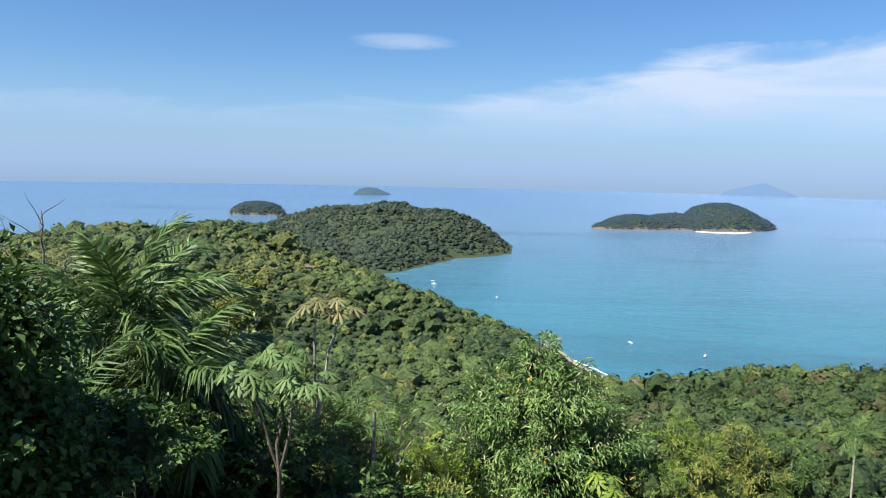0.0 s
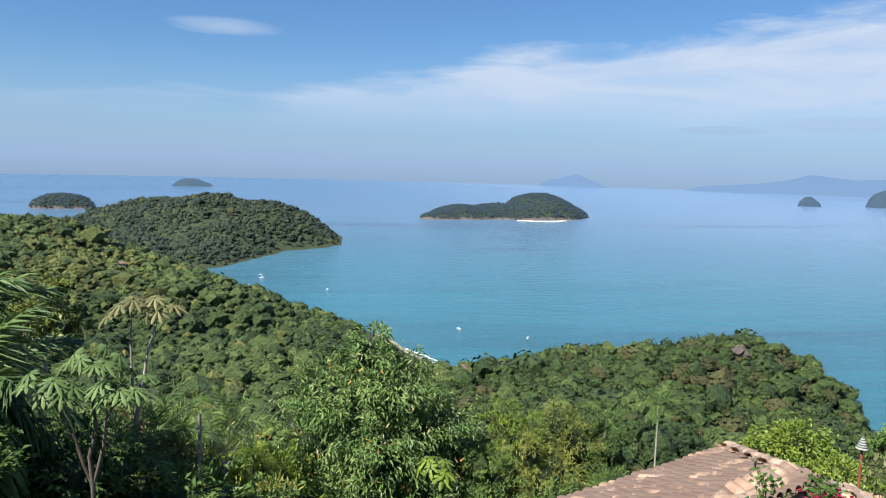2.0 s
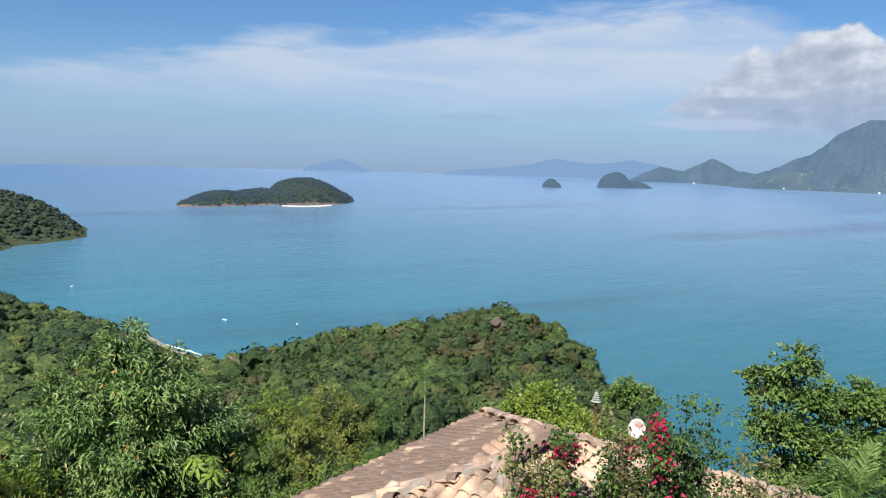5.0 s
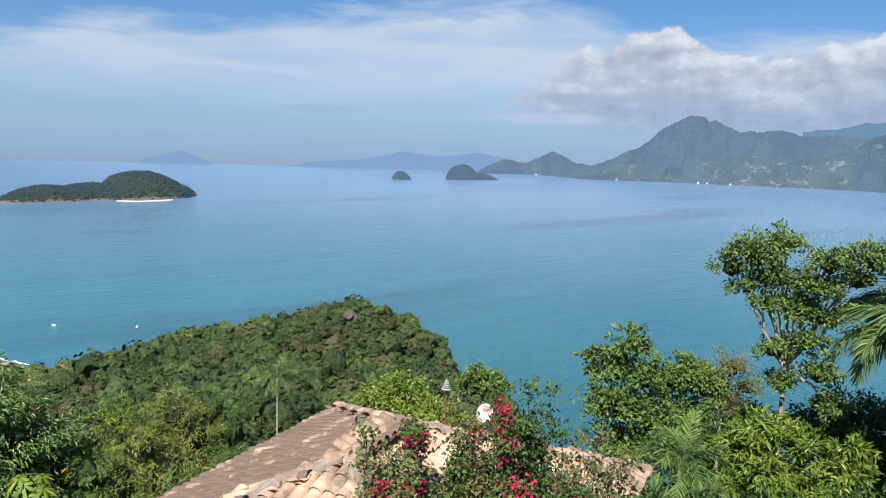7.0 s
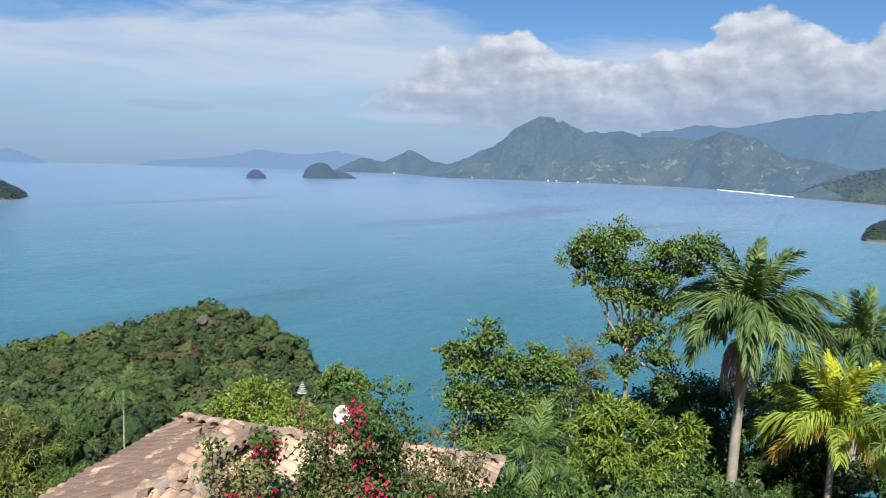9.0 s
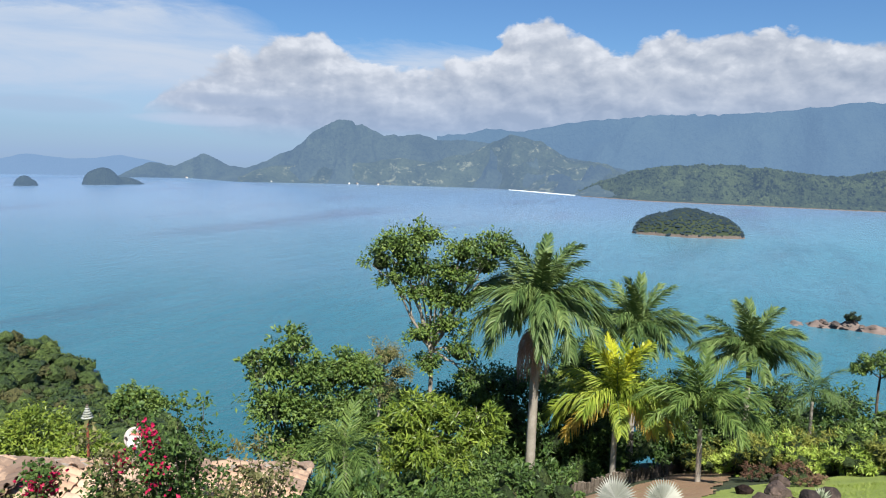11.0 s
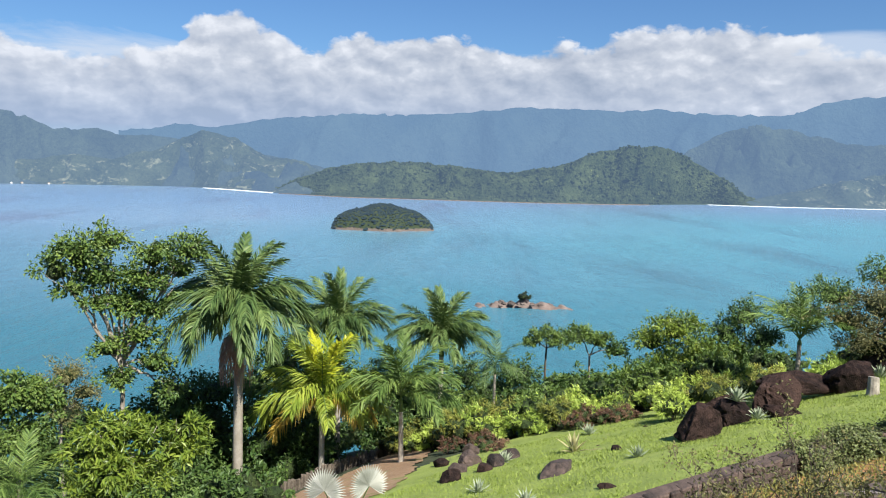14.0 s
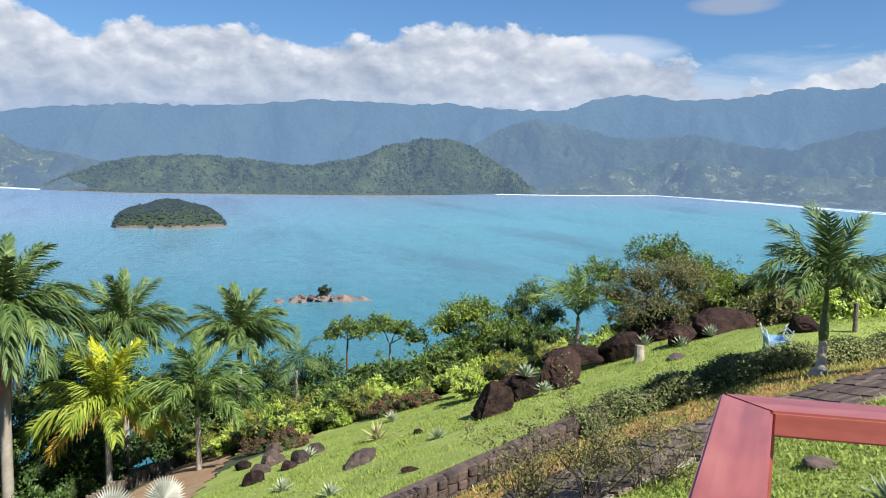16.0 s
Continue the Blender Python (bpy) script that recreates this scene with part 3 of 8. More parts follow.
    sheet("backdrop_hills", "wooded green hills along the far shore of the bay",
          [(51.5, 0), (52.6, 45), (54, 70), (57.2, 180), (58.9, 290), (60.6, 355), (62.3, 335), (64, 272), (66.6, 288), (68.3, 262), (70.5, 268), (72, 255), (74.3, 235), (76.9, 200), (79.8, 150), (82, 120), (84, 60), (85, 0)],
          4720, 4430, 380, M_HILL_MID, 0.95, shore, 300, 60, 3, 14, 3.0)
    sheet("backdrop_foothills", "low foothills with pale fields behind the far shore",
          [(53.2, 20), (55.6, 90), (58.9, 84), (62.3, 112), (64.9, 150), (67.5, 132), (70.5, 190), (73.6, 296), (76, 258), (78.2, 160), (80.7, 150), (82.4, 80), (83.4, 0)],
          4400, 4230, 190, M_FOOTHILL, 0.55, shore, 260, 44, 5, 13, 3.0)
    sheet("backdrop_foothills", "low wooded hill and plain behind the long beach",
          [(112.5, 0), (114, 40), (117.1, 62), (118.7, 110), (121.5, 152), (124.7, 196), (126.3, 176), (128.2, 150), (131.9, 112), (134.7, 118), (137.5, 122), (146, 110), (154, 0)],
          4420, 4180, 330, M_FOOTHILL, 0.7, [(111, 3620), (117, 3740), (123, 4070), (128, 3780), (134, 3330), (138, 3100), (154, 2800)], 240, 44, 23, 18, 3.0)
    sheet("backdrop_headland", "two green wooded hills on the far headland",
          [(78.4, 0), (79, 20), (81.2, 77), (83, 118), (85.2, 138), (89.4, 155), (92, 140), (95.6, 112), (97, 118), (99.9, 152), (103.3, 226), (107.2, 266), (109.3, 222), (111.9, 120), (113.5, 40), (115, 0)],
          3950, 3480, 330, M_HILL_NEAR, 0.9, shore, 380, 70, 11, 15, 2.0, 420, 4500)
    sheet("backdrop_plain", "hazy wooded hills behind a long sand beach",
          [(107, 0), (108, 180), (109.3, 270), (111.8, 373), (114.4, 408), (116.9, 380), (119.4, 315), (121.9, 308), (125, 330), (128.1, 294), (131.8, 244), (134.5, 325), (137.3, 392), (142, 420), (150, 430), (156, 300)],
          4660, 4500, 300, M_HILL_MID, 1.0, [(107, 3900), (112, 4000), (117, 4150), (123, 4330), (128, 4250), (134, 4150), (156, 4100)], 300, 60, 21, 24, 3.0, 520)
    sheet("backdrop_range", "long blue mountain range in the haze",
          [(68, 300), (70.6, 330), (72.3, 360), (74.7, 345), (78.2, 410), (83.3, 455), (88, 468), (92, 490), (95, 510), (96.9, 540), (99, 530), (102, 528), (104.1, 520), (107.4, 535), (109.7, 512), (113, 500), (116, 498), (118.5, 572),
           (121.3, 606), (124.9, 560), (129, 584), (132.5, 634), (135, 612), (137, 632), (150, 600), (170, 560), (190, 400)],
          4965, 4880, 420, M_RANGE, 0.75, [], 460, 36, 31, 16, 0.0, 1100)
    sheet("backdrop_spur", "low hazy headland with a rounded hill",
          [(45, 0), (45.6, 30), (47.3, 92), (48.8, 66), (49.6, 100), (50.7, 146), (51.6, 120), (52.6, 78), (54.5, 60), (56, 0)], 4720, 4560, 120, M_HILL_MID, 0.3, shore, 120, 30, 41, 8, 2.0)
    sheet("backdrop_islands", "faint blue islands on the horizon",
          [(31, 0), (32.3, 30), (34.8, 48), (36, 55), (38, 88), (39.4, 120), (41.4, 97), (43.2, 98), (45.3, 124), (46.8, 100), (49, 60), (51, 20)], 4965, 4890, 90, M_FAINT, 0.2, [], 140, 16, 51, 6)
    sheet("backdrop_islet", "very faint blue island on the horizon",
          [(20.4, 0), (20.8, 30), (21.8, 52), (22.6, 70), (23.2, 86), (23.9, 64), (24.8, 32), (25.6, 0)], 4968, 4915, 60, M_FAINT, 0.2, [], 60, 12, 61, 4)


far_land()


def ribbon(name, label, line, width, z, mat, category, wave=0.0, seed=0):
    """A strip along a line of plan points, following the shore."""
    line = np.asarray(line, float)
    u = np.linspace(0, len(line) - 1, 12 * len(line))
    x, y = np.interp(u, np.arange(len(line)), line[:, 0]), np.interp(u, np.arange(len(line)), line[:, 1])
    t = unit2(np.stack([np.gradient(x), np.gradient(y)], 1))
    nx, ny = -t[:, 1], t[:, 0]
    taper = np.minimum(1, np.minimum(u, u[-1] - u) * 2.5)
    w = width * taper * (1 + 0.6 * value_noise(u * 3, u * 0, seed))
    off = wave * fbm(u * 2, u * 0, 3, seed)
    cols = []
    for k, zz in ((-0.5, -0.8), (-0.25, z * 0.8), (0.25, z), (0.5, -0.8)):
        cols.append(np.stack([x + nx * (w * k + off), y + ny * (w * k + off), np.full(len(u), zz)], 1))
    v = np.stack(cols, 1).reshape(-1, 3)
    tagged(part(name, Build().add(v, grid_faces(len(u), 4)), mat, smooth=True), label, category, kind="structure")


def unit2(v):
    return v / np.linalg.norm(v, axis=1, keepdims=True)


def shore_at(az):
    """Distance at which the land below the house meets the sea."""
    d = np.arange(380.0, 620.0, 1.0)
    return float(d[np.where(ground(*polar(az, d)) > 0.3)[0].max()])


ribbon("beach", "narrow sand beach below the village", [polar(a, shore_at(a) + 2) for a in np.arange(8.0, 20.0, 1.0)], 7, 0.6, M_WET_SAND, "beach", 1.0, 1)
ribbon("surf", "thin white line of surf along the beach", [polar(a, shore_at(a) + 13) for a in np.arange(10.5, 14.5, 0.5)], 1.4, 0.3, M_FOAM, "surf", 1.5, 2)
ribbon("island_beach", "white sand beach on the wooded island", [polar(a, d) for a, d in ((18.9, 1752), (20.4, 1742), (21.7, 1760), (22.7, 1800))], 14, 1.6, M_SAND, "beach", 2, 4)
ribbon("far_beach", "long bright beach on the far shore", [polar(a, d) for a, d in ((73.6, 3850), (75, 3720), (77, 3520), (78.6, 3385))], 20, 2.8, M_FOAM, "beach", 4, 5)
ribbon("far_beach", "bright beach under the hazy hills", [polar(a, d) for a, d in ((111, 3560), (116.7, 3670), (119.5, 3800), (123, 4010), (128.3, 3660), (134, 3205), (139, 2930), (146, 2700))], 9, 1.6, M_FOAM, "beach", 4, 6)
ribbon("far_surf", "line of surf off the far beach", [polar(a, d) for a, d in ((126, 3740), (130, 3440), (134, 3110), (139, 2830))], 9, 1.2, M_FOAM, "surf", 6, 7)
ribbon("far_shore", "pale rocky foot of the far headland", [polar(a, d) for a, d in ((79, 3340), (84, 3080), (90, 3040), (98, 3040), (103, 3130), (107, 3270))], 10, 2.4, M_SHORE_ROCK, "shore", 6, 8)

# ---------------------------------------------------------------- forest on hills and islands
rng = np.random.default_rng(7)


def ico(level):
    if level == 0:
        a = np.array([[0, 0, 1], [1, 0, 0], [0, 1, 0], [-1, 0, 0], [0, -1, 0], [0, 0, -1.0]])
        return a, np.array([[0, 1, 2], [0, 2, 3], [0, 3, 4], [0, 4, 1], [5, 2, 1], [5, 3, 2], [5, 4, 3], [5, 1, 4]])
    bm = bmesh.new()
    bmesh.ops.create_icosphere(bm, subdivisions=level, radius=1.0)
    v = np.array([p.co[:] for p in bm.verts])
    f = np.array([[p.index for p in q.verts] for q in bm.faces])
    bm.free()
    return v, f


def crown_shapes(level, sprays, count=6):
    """Lumpy tree crowns with ragged sprays of leaves, about 1 in radius."""
    out = []
    for k in range(count):
        v, f = ico(level)
        lump = 1 + 0.55 * fbm(v[:, 0] * 1.7 + k * 9 + v[:, 2], v[:, 1] * 1.7 + k * 5, 3, k) + rng.normal(0, 0.11, len(v))
        v = v * lump[:, None] * [0.95, 0.95, 0.82]
        v[:, 2] = np.where(v[:, 2] < -0.25, -0.25 + (v[:, 2] + 0.25) * 0.4, v[:, 2])
        if sprays:
            d = rng.normal(size=(sprays, 3))
            d[:, 2] = np.abs(d[:, 2]) - 0.25
            d /= np.linalg.norm(d, axis=1)[:, None]
            lobe = 1 + 0.28 * np.sin(d[:, :1] * 4 + k * 2.1) * np.sin(d[:, 1:2] * 4.4 + k) + 0.14 * np.sin(d[:, 2:3] * 7 + k)
            c = d * rng.uniform(0.8, 1.03, (sprays, 1)) * (0.35 + 0.65 * lobe) * [1, 1, 0.9]
            a = np.cross(d, rng.normal(size=(sprays, 3)))
            a /= np.linalg.norm(a, axis=1)[:, None]
            b = np.cross(d, a) + d * rng.uniform(-0.9, 0.6, (sprays, 1))
            s = rng.uniform(0.09, 0.2, (sprays, 1)) * (0.72 if sprays > 200 else 0.72 if sprays > 70 else 1.0)
            q = np.stack([c - a * s, c - b * s * 0.8, c + a * s, c + b * s], 1).reshape(-1, 3)
            fq = np.arange(len(q)).reshape(-1, 4)
            tri = np.concatenate([fq[:, [0, 1, 2]], fq[:, [0, 2, 3]]]) + len(v)
            v, f = np.concatenate([v, q]), np.concatenate([f, tri])
        out.append((v, f))
    return out


CROWN_FINE, CROWN_MID, CROWN_FAR, CROWN_TINY = crown_shapes(2, 260), crown_shapes(1, 60), crown_shapes(1, 18), crown_shapes(1, 8)


def scatter(x, y, z, size, shapes, build, mat=None, tall=1.0):
    pick = rng.integers(0, len(shapes), len(x))
    for k, (v, f) in enumerate(shapes):
        i = np.where(pick == k)[0]
        if not len(i):
            continue
        for mi in (np.unique(mat) if mat is not None else [0]):
            j = i if mat is None else i[mat[i] == mi]
            if not len(j):
                continue
            a = rng.uniform(0, 2 * np.pi, len(j))
            c, s = np.cos(a)[:, None], np.sin(a)[:, None]
            sz = size[j][:, None]
            squash = rng.uniform(0.75, 1.25, len(j))[:, None] * tall
            p = np.stack([(v[:, 0] * c - v[:, 1] * s) * sz + x[j][:, None], (v[:, 0] * s + v[:, 1] * c) * sz + y[j][:, None], v[:, 2] * sz * squash + z[j][:, None]], -1)
            ff = f[None] + (np.arange(len(j)) * len(v))[:, None, None]
            build.add(p.reshape(-1, 3), ff.reshape(-1, 3), int(mi))


def jitter_grid(x0, x1, y0, y1, step):
    x, y = np.meshgrid(np.arange(x0, x1, step), np.arange(y0, y1, step), indexing="ij")
    x = x.ravel() + rng.uniform(-0.5, 0.5, x.size) * step
    y = y.ravel() + rng.uniform(-0.5, 0.5, y.size) * step
    return x, y


def woods(name, label, x0, x1, y0, y1, step, size, shapes, keep, mats, dry=None, lift=0.42, flat=0.9):
    x, y = jitter_grid(x0, x1, y0, y1, step)
    z = ground(x, y)
    ok = (z > 2.0) & keep(x, y) & (rng.random(len(x)) < 0.9)
    x, y, z = x[ok], y[ok], z[ok]
    s = size * rng.lognormal(0, 0.4, len(x))
    # past a crest the trees stand wider apart and broader
    r, crest = np.hypot(x, y), np.full(len(x), -9.0)
    for u in np.linspace(0.2, 0.96, 26):
        crest = np.maximum(crest, (ground(x * u, y * u) - EYE) / (r * u))
    hid = ((z + 9 - EYE) / r < crest) & (rng.random(len(x)) < 0.85)
    x, y, z, s = x[~hid], y[~hid], z[~hid], s[~hid]
    m = None if dry is None else (rng.random(len(x)) < dry(x, y)).astype(int)
    if dry is not None and len(mats) > 2:                 # darker stands picked by noise, valley shade put into their colour
        m = np.where((fbm(x / 55, y / 55, 3, 19) + rng.normal(0, 0.12, len(x)) > 0.06) & (m == 0), 2, m)
    b = Build()
    scatter(x, y, z + s * lift, s, shapes, b, m, flat)
    tagged(part(name, b, mats), label, "forest", kind="stuff")


def azimuth(x, y):
    return np.degrees(np.arctan2(x, y))


# darker copy of the canopy colour, for trees in shaded valleys
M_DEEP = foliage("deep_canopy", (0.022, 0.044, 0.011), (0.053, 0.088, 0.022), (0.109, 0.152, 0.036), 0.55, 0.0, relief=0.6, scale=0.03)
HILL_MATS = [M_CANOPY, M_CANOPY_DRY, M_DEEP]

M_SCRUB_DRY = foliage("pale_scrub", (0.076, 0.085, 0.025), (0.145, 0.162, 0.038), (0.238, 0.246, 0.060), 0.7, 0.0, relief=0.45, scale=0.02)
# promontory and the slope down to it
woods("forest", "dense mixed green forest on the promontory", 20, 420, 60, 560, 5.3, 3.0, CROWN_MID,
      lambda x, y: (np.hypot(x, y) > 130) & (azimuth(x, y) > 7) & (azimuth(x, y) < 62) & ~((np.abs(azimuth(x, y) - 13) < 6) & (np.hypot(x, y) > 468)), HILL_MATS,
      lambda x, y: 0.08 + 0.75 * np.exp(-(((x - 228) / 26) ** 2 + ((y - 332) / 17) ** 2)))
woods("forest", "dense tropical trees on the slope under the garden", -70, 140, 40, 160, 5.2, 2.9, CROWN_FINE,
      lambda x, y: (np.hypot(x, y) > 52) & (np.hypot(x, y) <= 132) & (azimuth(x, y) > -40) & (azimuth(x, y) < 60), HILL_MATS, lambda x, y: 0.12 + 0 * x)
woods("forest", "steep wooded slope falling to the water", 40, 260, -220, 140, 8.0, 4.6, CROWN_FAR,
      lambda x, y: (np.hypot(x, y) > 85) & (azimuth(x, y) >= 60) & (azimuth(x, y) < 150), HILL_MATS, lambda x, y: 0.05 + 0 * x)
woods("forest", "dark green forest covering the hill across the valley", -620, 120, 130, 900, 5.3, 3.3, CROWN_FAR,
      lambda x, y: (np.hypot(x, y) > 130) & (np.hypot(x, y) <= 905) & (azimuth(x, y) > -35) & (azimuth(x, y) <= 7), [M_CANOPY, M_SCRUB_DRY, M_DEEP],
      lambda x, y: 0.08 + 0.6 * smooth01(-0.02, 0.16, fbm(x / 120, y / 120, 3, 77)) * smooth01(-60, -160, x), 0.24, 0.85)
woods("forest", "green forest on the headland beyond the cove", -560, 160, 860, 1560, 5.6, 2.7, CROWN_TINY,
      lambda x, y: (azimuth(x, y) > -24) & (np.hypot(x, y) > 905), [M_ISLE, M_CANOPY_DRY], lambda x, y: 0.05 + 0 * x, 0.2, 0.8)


def wooded_island(name, label, humps, size, step, seed, rock=0.0):
    ob, height, (x0, x1, y0, y1) = island(name, label, humps, M_ISLAND, seed=seed, rock=rock)
    x, y = jitter_grid(x0, x1, y0, y1, step)
    z = height(x, y)
    ok = z > 2.4 + 5.0 * np.clip(fbm(x / 30, y / 30, 3, seed + 40), 0, 1)
    b = Build()
    s = size * rng.lognormal(0, 0.22, ok.sum())
    scatter(x[ok], y[ok], z[ok] + s * 0.02, s, CROWN_TINY, b, None, 0.75)
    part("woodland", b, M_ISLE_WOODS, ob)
    return ob


wooded_island("island", "flat-topped wooded island with a pale rocky shore", [(-14.7, 1985, 30, 46, 40), (-12.9, 1985, 28, 42, 40), (-13.8, 1985, 32, 50, 45)], 3.0, 4.6, 3)
wooded_island("island", "green wooded island with two humps and a white beach", [(20.5, 1900, 59, 118, 95), (14.6, 1790, 31, 92, 60), (13.0, 1745, 19, 52, 40), (17.5, 1840, 34, 120, 70), (22.7, 1950, 29, 58, 60)], 3.2, 5.0, 4)
wooded_island("island", "dark wooded islet rising like a low dome", [(86.8, 1570, 52, 88, 66), (84.6, 1560, 36, 52, 44), (88.9, 1560, 40, 52, 44)], 3.0, 4.4, 5)
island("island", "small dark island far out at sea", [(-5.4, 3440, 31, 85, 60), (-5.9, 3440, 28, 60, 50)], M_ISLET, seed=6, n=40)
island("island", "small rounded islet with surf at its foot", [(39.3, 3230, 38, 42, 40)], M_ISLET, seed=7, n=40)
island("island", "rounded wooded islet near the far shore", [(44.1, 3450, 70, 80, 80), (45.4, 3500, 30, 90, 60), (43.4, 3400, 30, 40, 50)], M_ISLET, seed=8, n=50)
rock_ob, _, _ = island("rock_island", "low bare reddish rock island with one bush", [(97.7, 712, 5.0, 40, 14), (96.0, 706, 3.4, 28, 12), (99.6, 710, 3.2, 26, 11)], M_SHORE_ROCK, rock=6.0, seed=9, n=110)

# ---------------------------------------------------------------- plants: leaves, limbs, palms
def unit(v):
    v = np.asarray(v, float)
    return v / np.maximum(np.linalg.norm(v, axis=-1, keepdims=True), 1e-9)


def tube(path, radii, sides=7):
    """A tapered tube along a line of points."""
    path, n = np.asarray(path, float), len(path)
    radii = np.broadcast_to(np.asarray(radii, float), (n,))
    t = unit(np.gradient(path, axis=0))
    ref = np.where(np.abs(t[:, 2:3]) > 0.9, [[1.0, 0, 0]], [[0, 0, 1.0]])
    a = unit(np.cross(t, ref))
    b = np.cross(t, a)
    ang = np.linspace(0, 2 * np.pi, sides, endpoint=False)
    v = path[:, None] + radii[:, None, None] * (np.cos(ang)[None, :, None] * a[:, None] + np.sin(ang)[None, :, None] * b[:, None])
    return v.reshape(-1, 3), grid_faces(n, sides, True)


def bend(p0, p1, sag=0.0, wob=0.0, n=8, r=None):
    u = np.linspace(0, 1, n)[:, None]
    p0, p1 = np.asarray(p0, float), np.asarray(p1, float)
    path = p0 + (p1 - p0) * u
    path[:, 2] += sag * np.sin(np.pi * u[:, 0])
    if wob:
        g = rng if r is None else r
        path[1:-1] += g.normal(0, wob, (n - 2, 3))
    return path


def leaf_quads(base, along, normal, length, width, fold=0.25, tip=0.0):
    """Leaves as two folded triangles each, from base along a direction."""
    along, side = unit(along), unit(np.cross(along, normal))
    up = np.cross(side, along)
    L, W = np.asarray(length)[:, None], np.asarray(width)[:, None]
    mid = base + along * L * 0.48
    v = np.stack([base, mid + side * W * 0.5 + up * W * fold, base + along * L - up * L * tip, mid - side * W * 0.5 + up * W * fold], 1).reshape(-1, 3)
    k = np.arange(len(base))[:, None] * 4
    return v, np.concatenate([k + [0, 1, 2], k + [0, 2, 3]])


def foliage_cloud(lobes, leaves, length, ratio, sprigs=None, droop=0.35, spread=0.22, shell=0.55, seed=0, hang=0.0):
    """Leaves gathered in sprigs over ellipsoid lobes (x, y, z, radius, height)."""
    g = np.random.default_rng(seed)
    lobes = np.asarray(lobes, float)
    vol = lobes[:, 3] ** 2
    sprigs = sprigs or max(leaves // 26, 8)
    which = g.choice(len(lobes), sprigs, p=vol / vol.sum())
    d = unit(g.normal(size=(sprigs, 3)))
    d[:, 2] = np.where(d[:, 2] < -0.35, -d[:, 2] * 0.6, d[:, 2])
    rad = g.uniform(shell, 1.0, sprigs) ** 0.7 * g.uniform(0.85, 1.12, sprigs)
    lump = 1 + 0.25 * np.sin(d[:, 0] * 5 + seed) * np.sin(d[:, 1] * 6 + seed * 2) + 0.12 * np.sin(d[:, 2] * 9)
    c = lobes[which, :3] + d * (rad * lump)[:, None] * np.stack([lobes[which, 3], lobes[which, 3], lobes[which, 4]], 1)
    pick = g.integers(0, sprigs, leaves)
    size = lobes[which[pick], 3] * spread
    base = c[pick] + g.normal(size=(leaves, 3)) * (np.minimum(size, length * 2.0) * 0.5)[:, None]
    along = d[pick] * 0.8 + g.normal(size=(leaves, 3)) * 0.65
    along[:, 2] -= droop
    normal = unit(d[pick] * 0.6 + [0, 0, 0.8] + g.normal(size=(leaves, 3)) * 0.4)
    L = length * g.uniform(0.6, 1.2, leaves)
    return leaf_quads(base, along, normal, L, L * ratio, tip=hang)


def tree(name, label, category, x, y, lobes, leaves, length, ratio, mat_leaf, mat_bark, trunk=0.15, seed=1, droop=0.35, lean=(0, 0), shell=0.5, group="", limbs=True, spread=0.22, base=None, hang=0.0, extra=None, fork_at=0.3):
    """A tree whose crown lobes are given from its foot: dx, dy, dz, radius, half height."""
    g = np.random.default_rng(seed)
    z = float(ground(x, y)) - 0.1 if base is None else base
    ob = tagged(empty(name, x, y, z), label, category, group)
    top = max(l[2] for l in lobes)
    low = min(l[2] - l[4] * 0.6 for l in lobes)
    fork = np.array([lean[0] * 0.5, lean[1] * 0.5, max(low, top * fork_at)])
    stem = bend((0, 0, -0.3), fork, 0, trunk * 0.35, 8, g)
    b = Build().add(*tube(stem, np.linspace(trunk * 1.25, trunk * 0.75, 8), 8))
    part("trunk", b, mat_bark, ob, smooth=True)
    if limbs:
        for k, l in enumerate(lobes):
            end = np.array([l[0], l[1], l[2] + l[4] * 0.3])
            b = Build().add(*tube(bend(fork, end, 0.05 * l[3], trunk * 0.5, 7, g), np.linspace(trunk * 0.62, trunk * 0.12, 7), 6))
            for q in range(5):
                t = end + unit(g.normal(size=3)) * [l[3] * 0.75, l[3] * 0.75, l[4] * 0.75]
                f = fork + (end - fork) * g.uniform(0.5, 0.95)
                b.add(*tube(bend(f, t, 0, trunk * 0.3, 5, g), np.linspace(trunk * 0.22, trunk * 0.05, 5), 4))
            part("limb", b, mat_bark, ob, smooth=True)
    b = Build().add(*foliage_cloud(lobes, int(leaves * 1.0), length * 1.35, ratio, droop=droop, seed=seed, shell=shell, spread=spread, hang=hang))
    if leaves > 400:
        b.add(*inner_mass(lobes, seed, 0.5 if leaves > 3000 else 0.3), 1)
    part("crown", b, [mat_leaf, M_INNER_SHADE], ob)
    if extra:
        for mat_x, count, nm in extra:
            tagged(part(nm, Build().add(*foliage_cloud(lobes, count, length, ratio, sprigs=max(count // 3, 3), droop=droop + 0.3, seed=seed + 50, shell=0.85, spread=spread)), mat_x, ob), kind="stuff")
    return ob


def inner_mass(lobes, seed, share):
    """The close leaf mass deep inside a crown, a filler drawn dark for shade."""
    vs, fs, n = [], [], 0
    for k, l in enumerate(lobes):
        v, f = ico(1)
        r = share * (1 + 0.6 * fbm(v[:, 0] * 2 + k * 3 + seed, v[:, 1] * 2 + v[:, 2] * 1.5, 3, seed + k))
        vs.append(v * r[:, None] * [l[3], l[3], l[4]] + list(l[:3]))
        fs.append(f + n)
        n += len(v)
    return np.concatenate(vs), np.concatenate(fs)


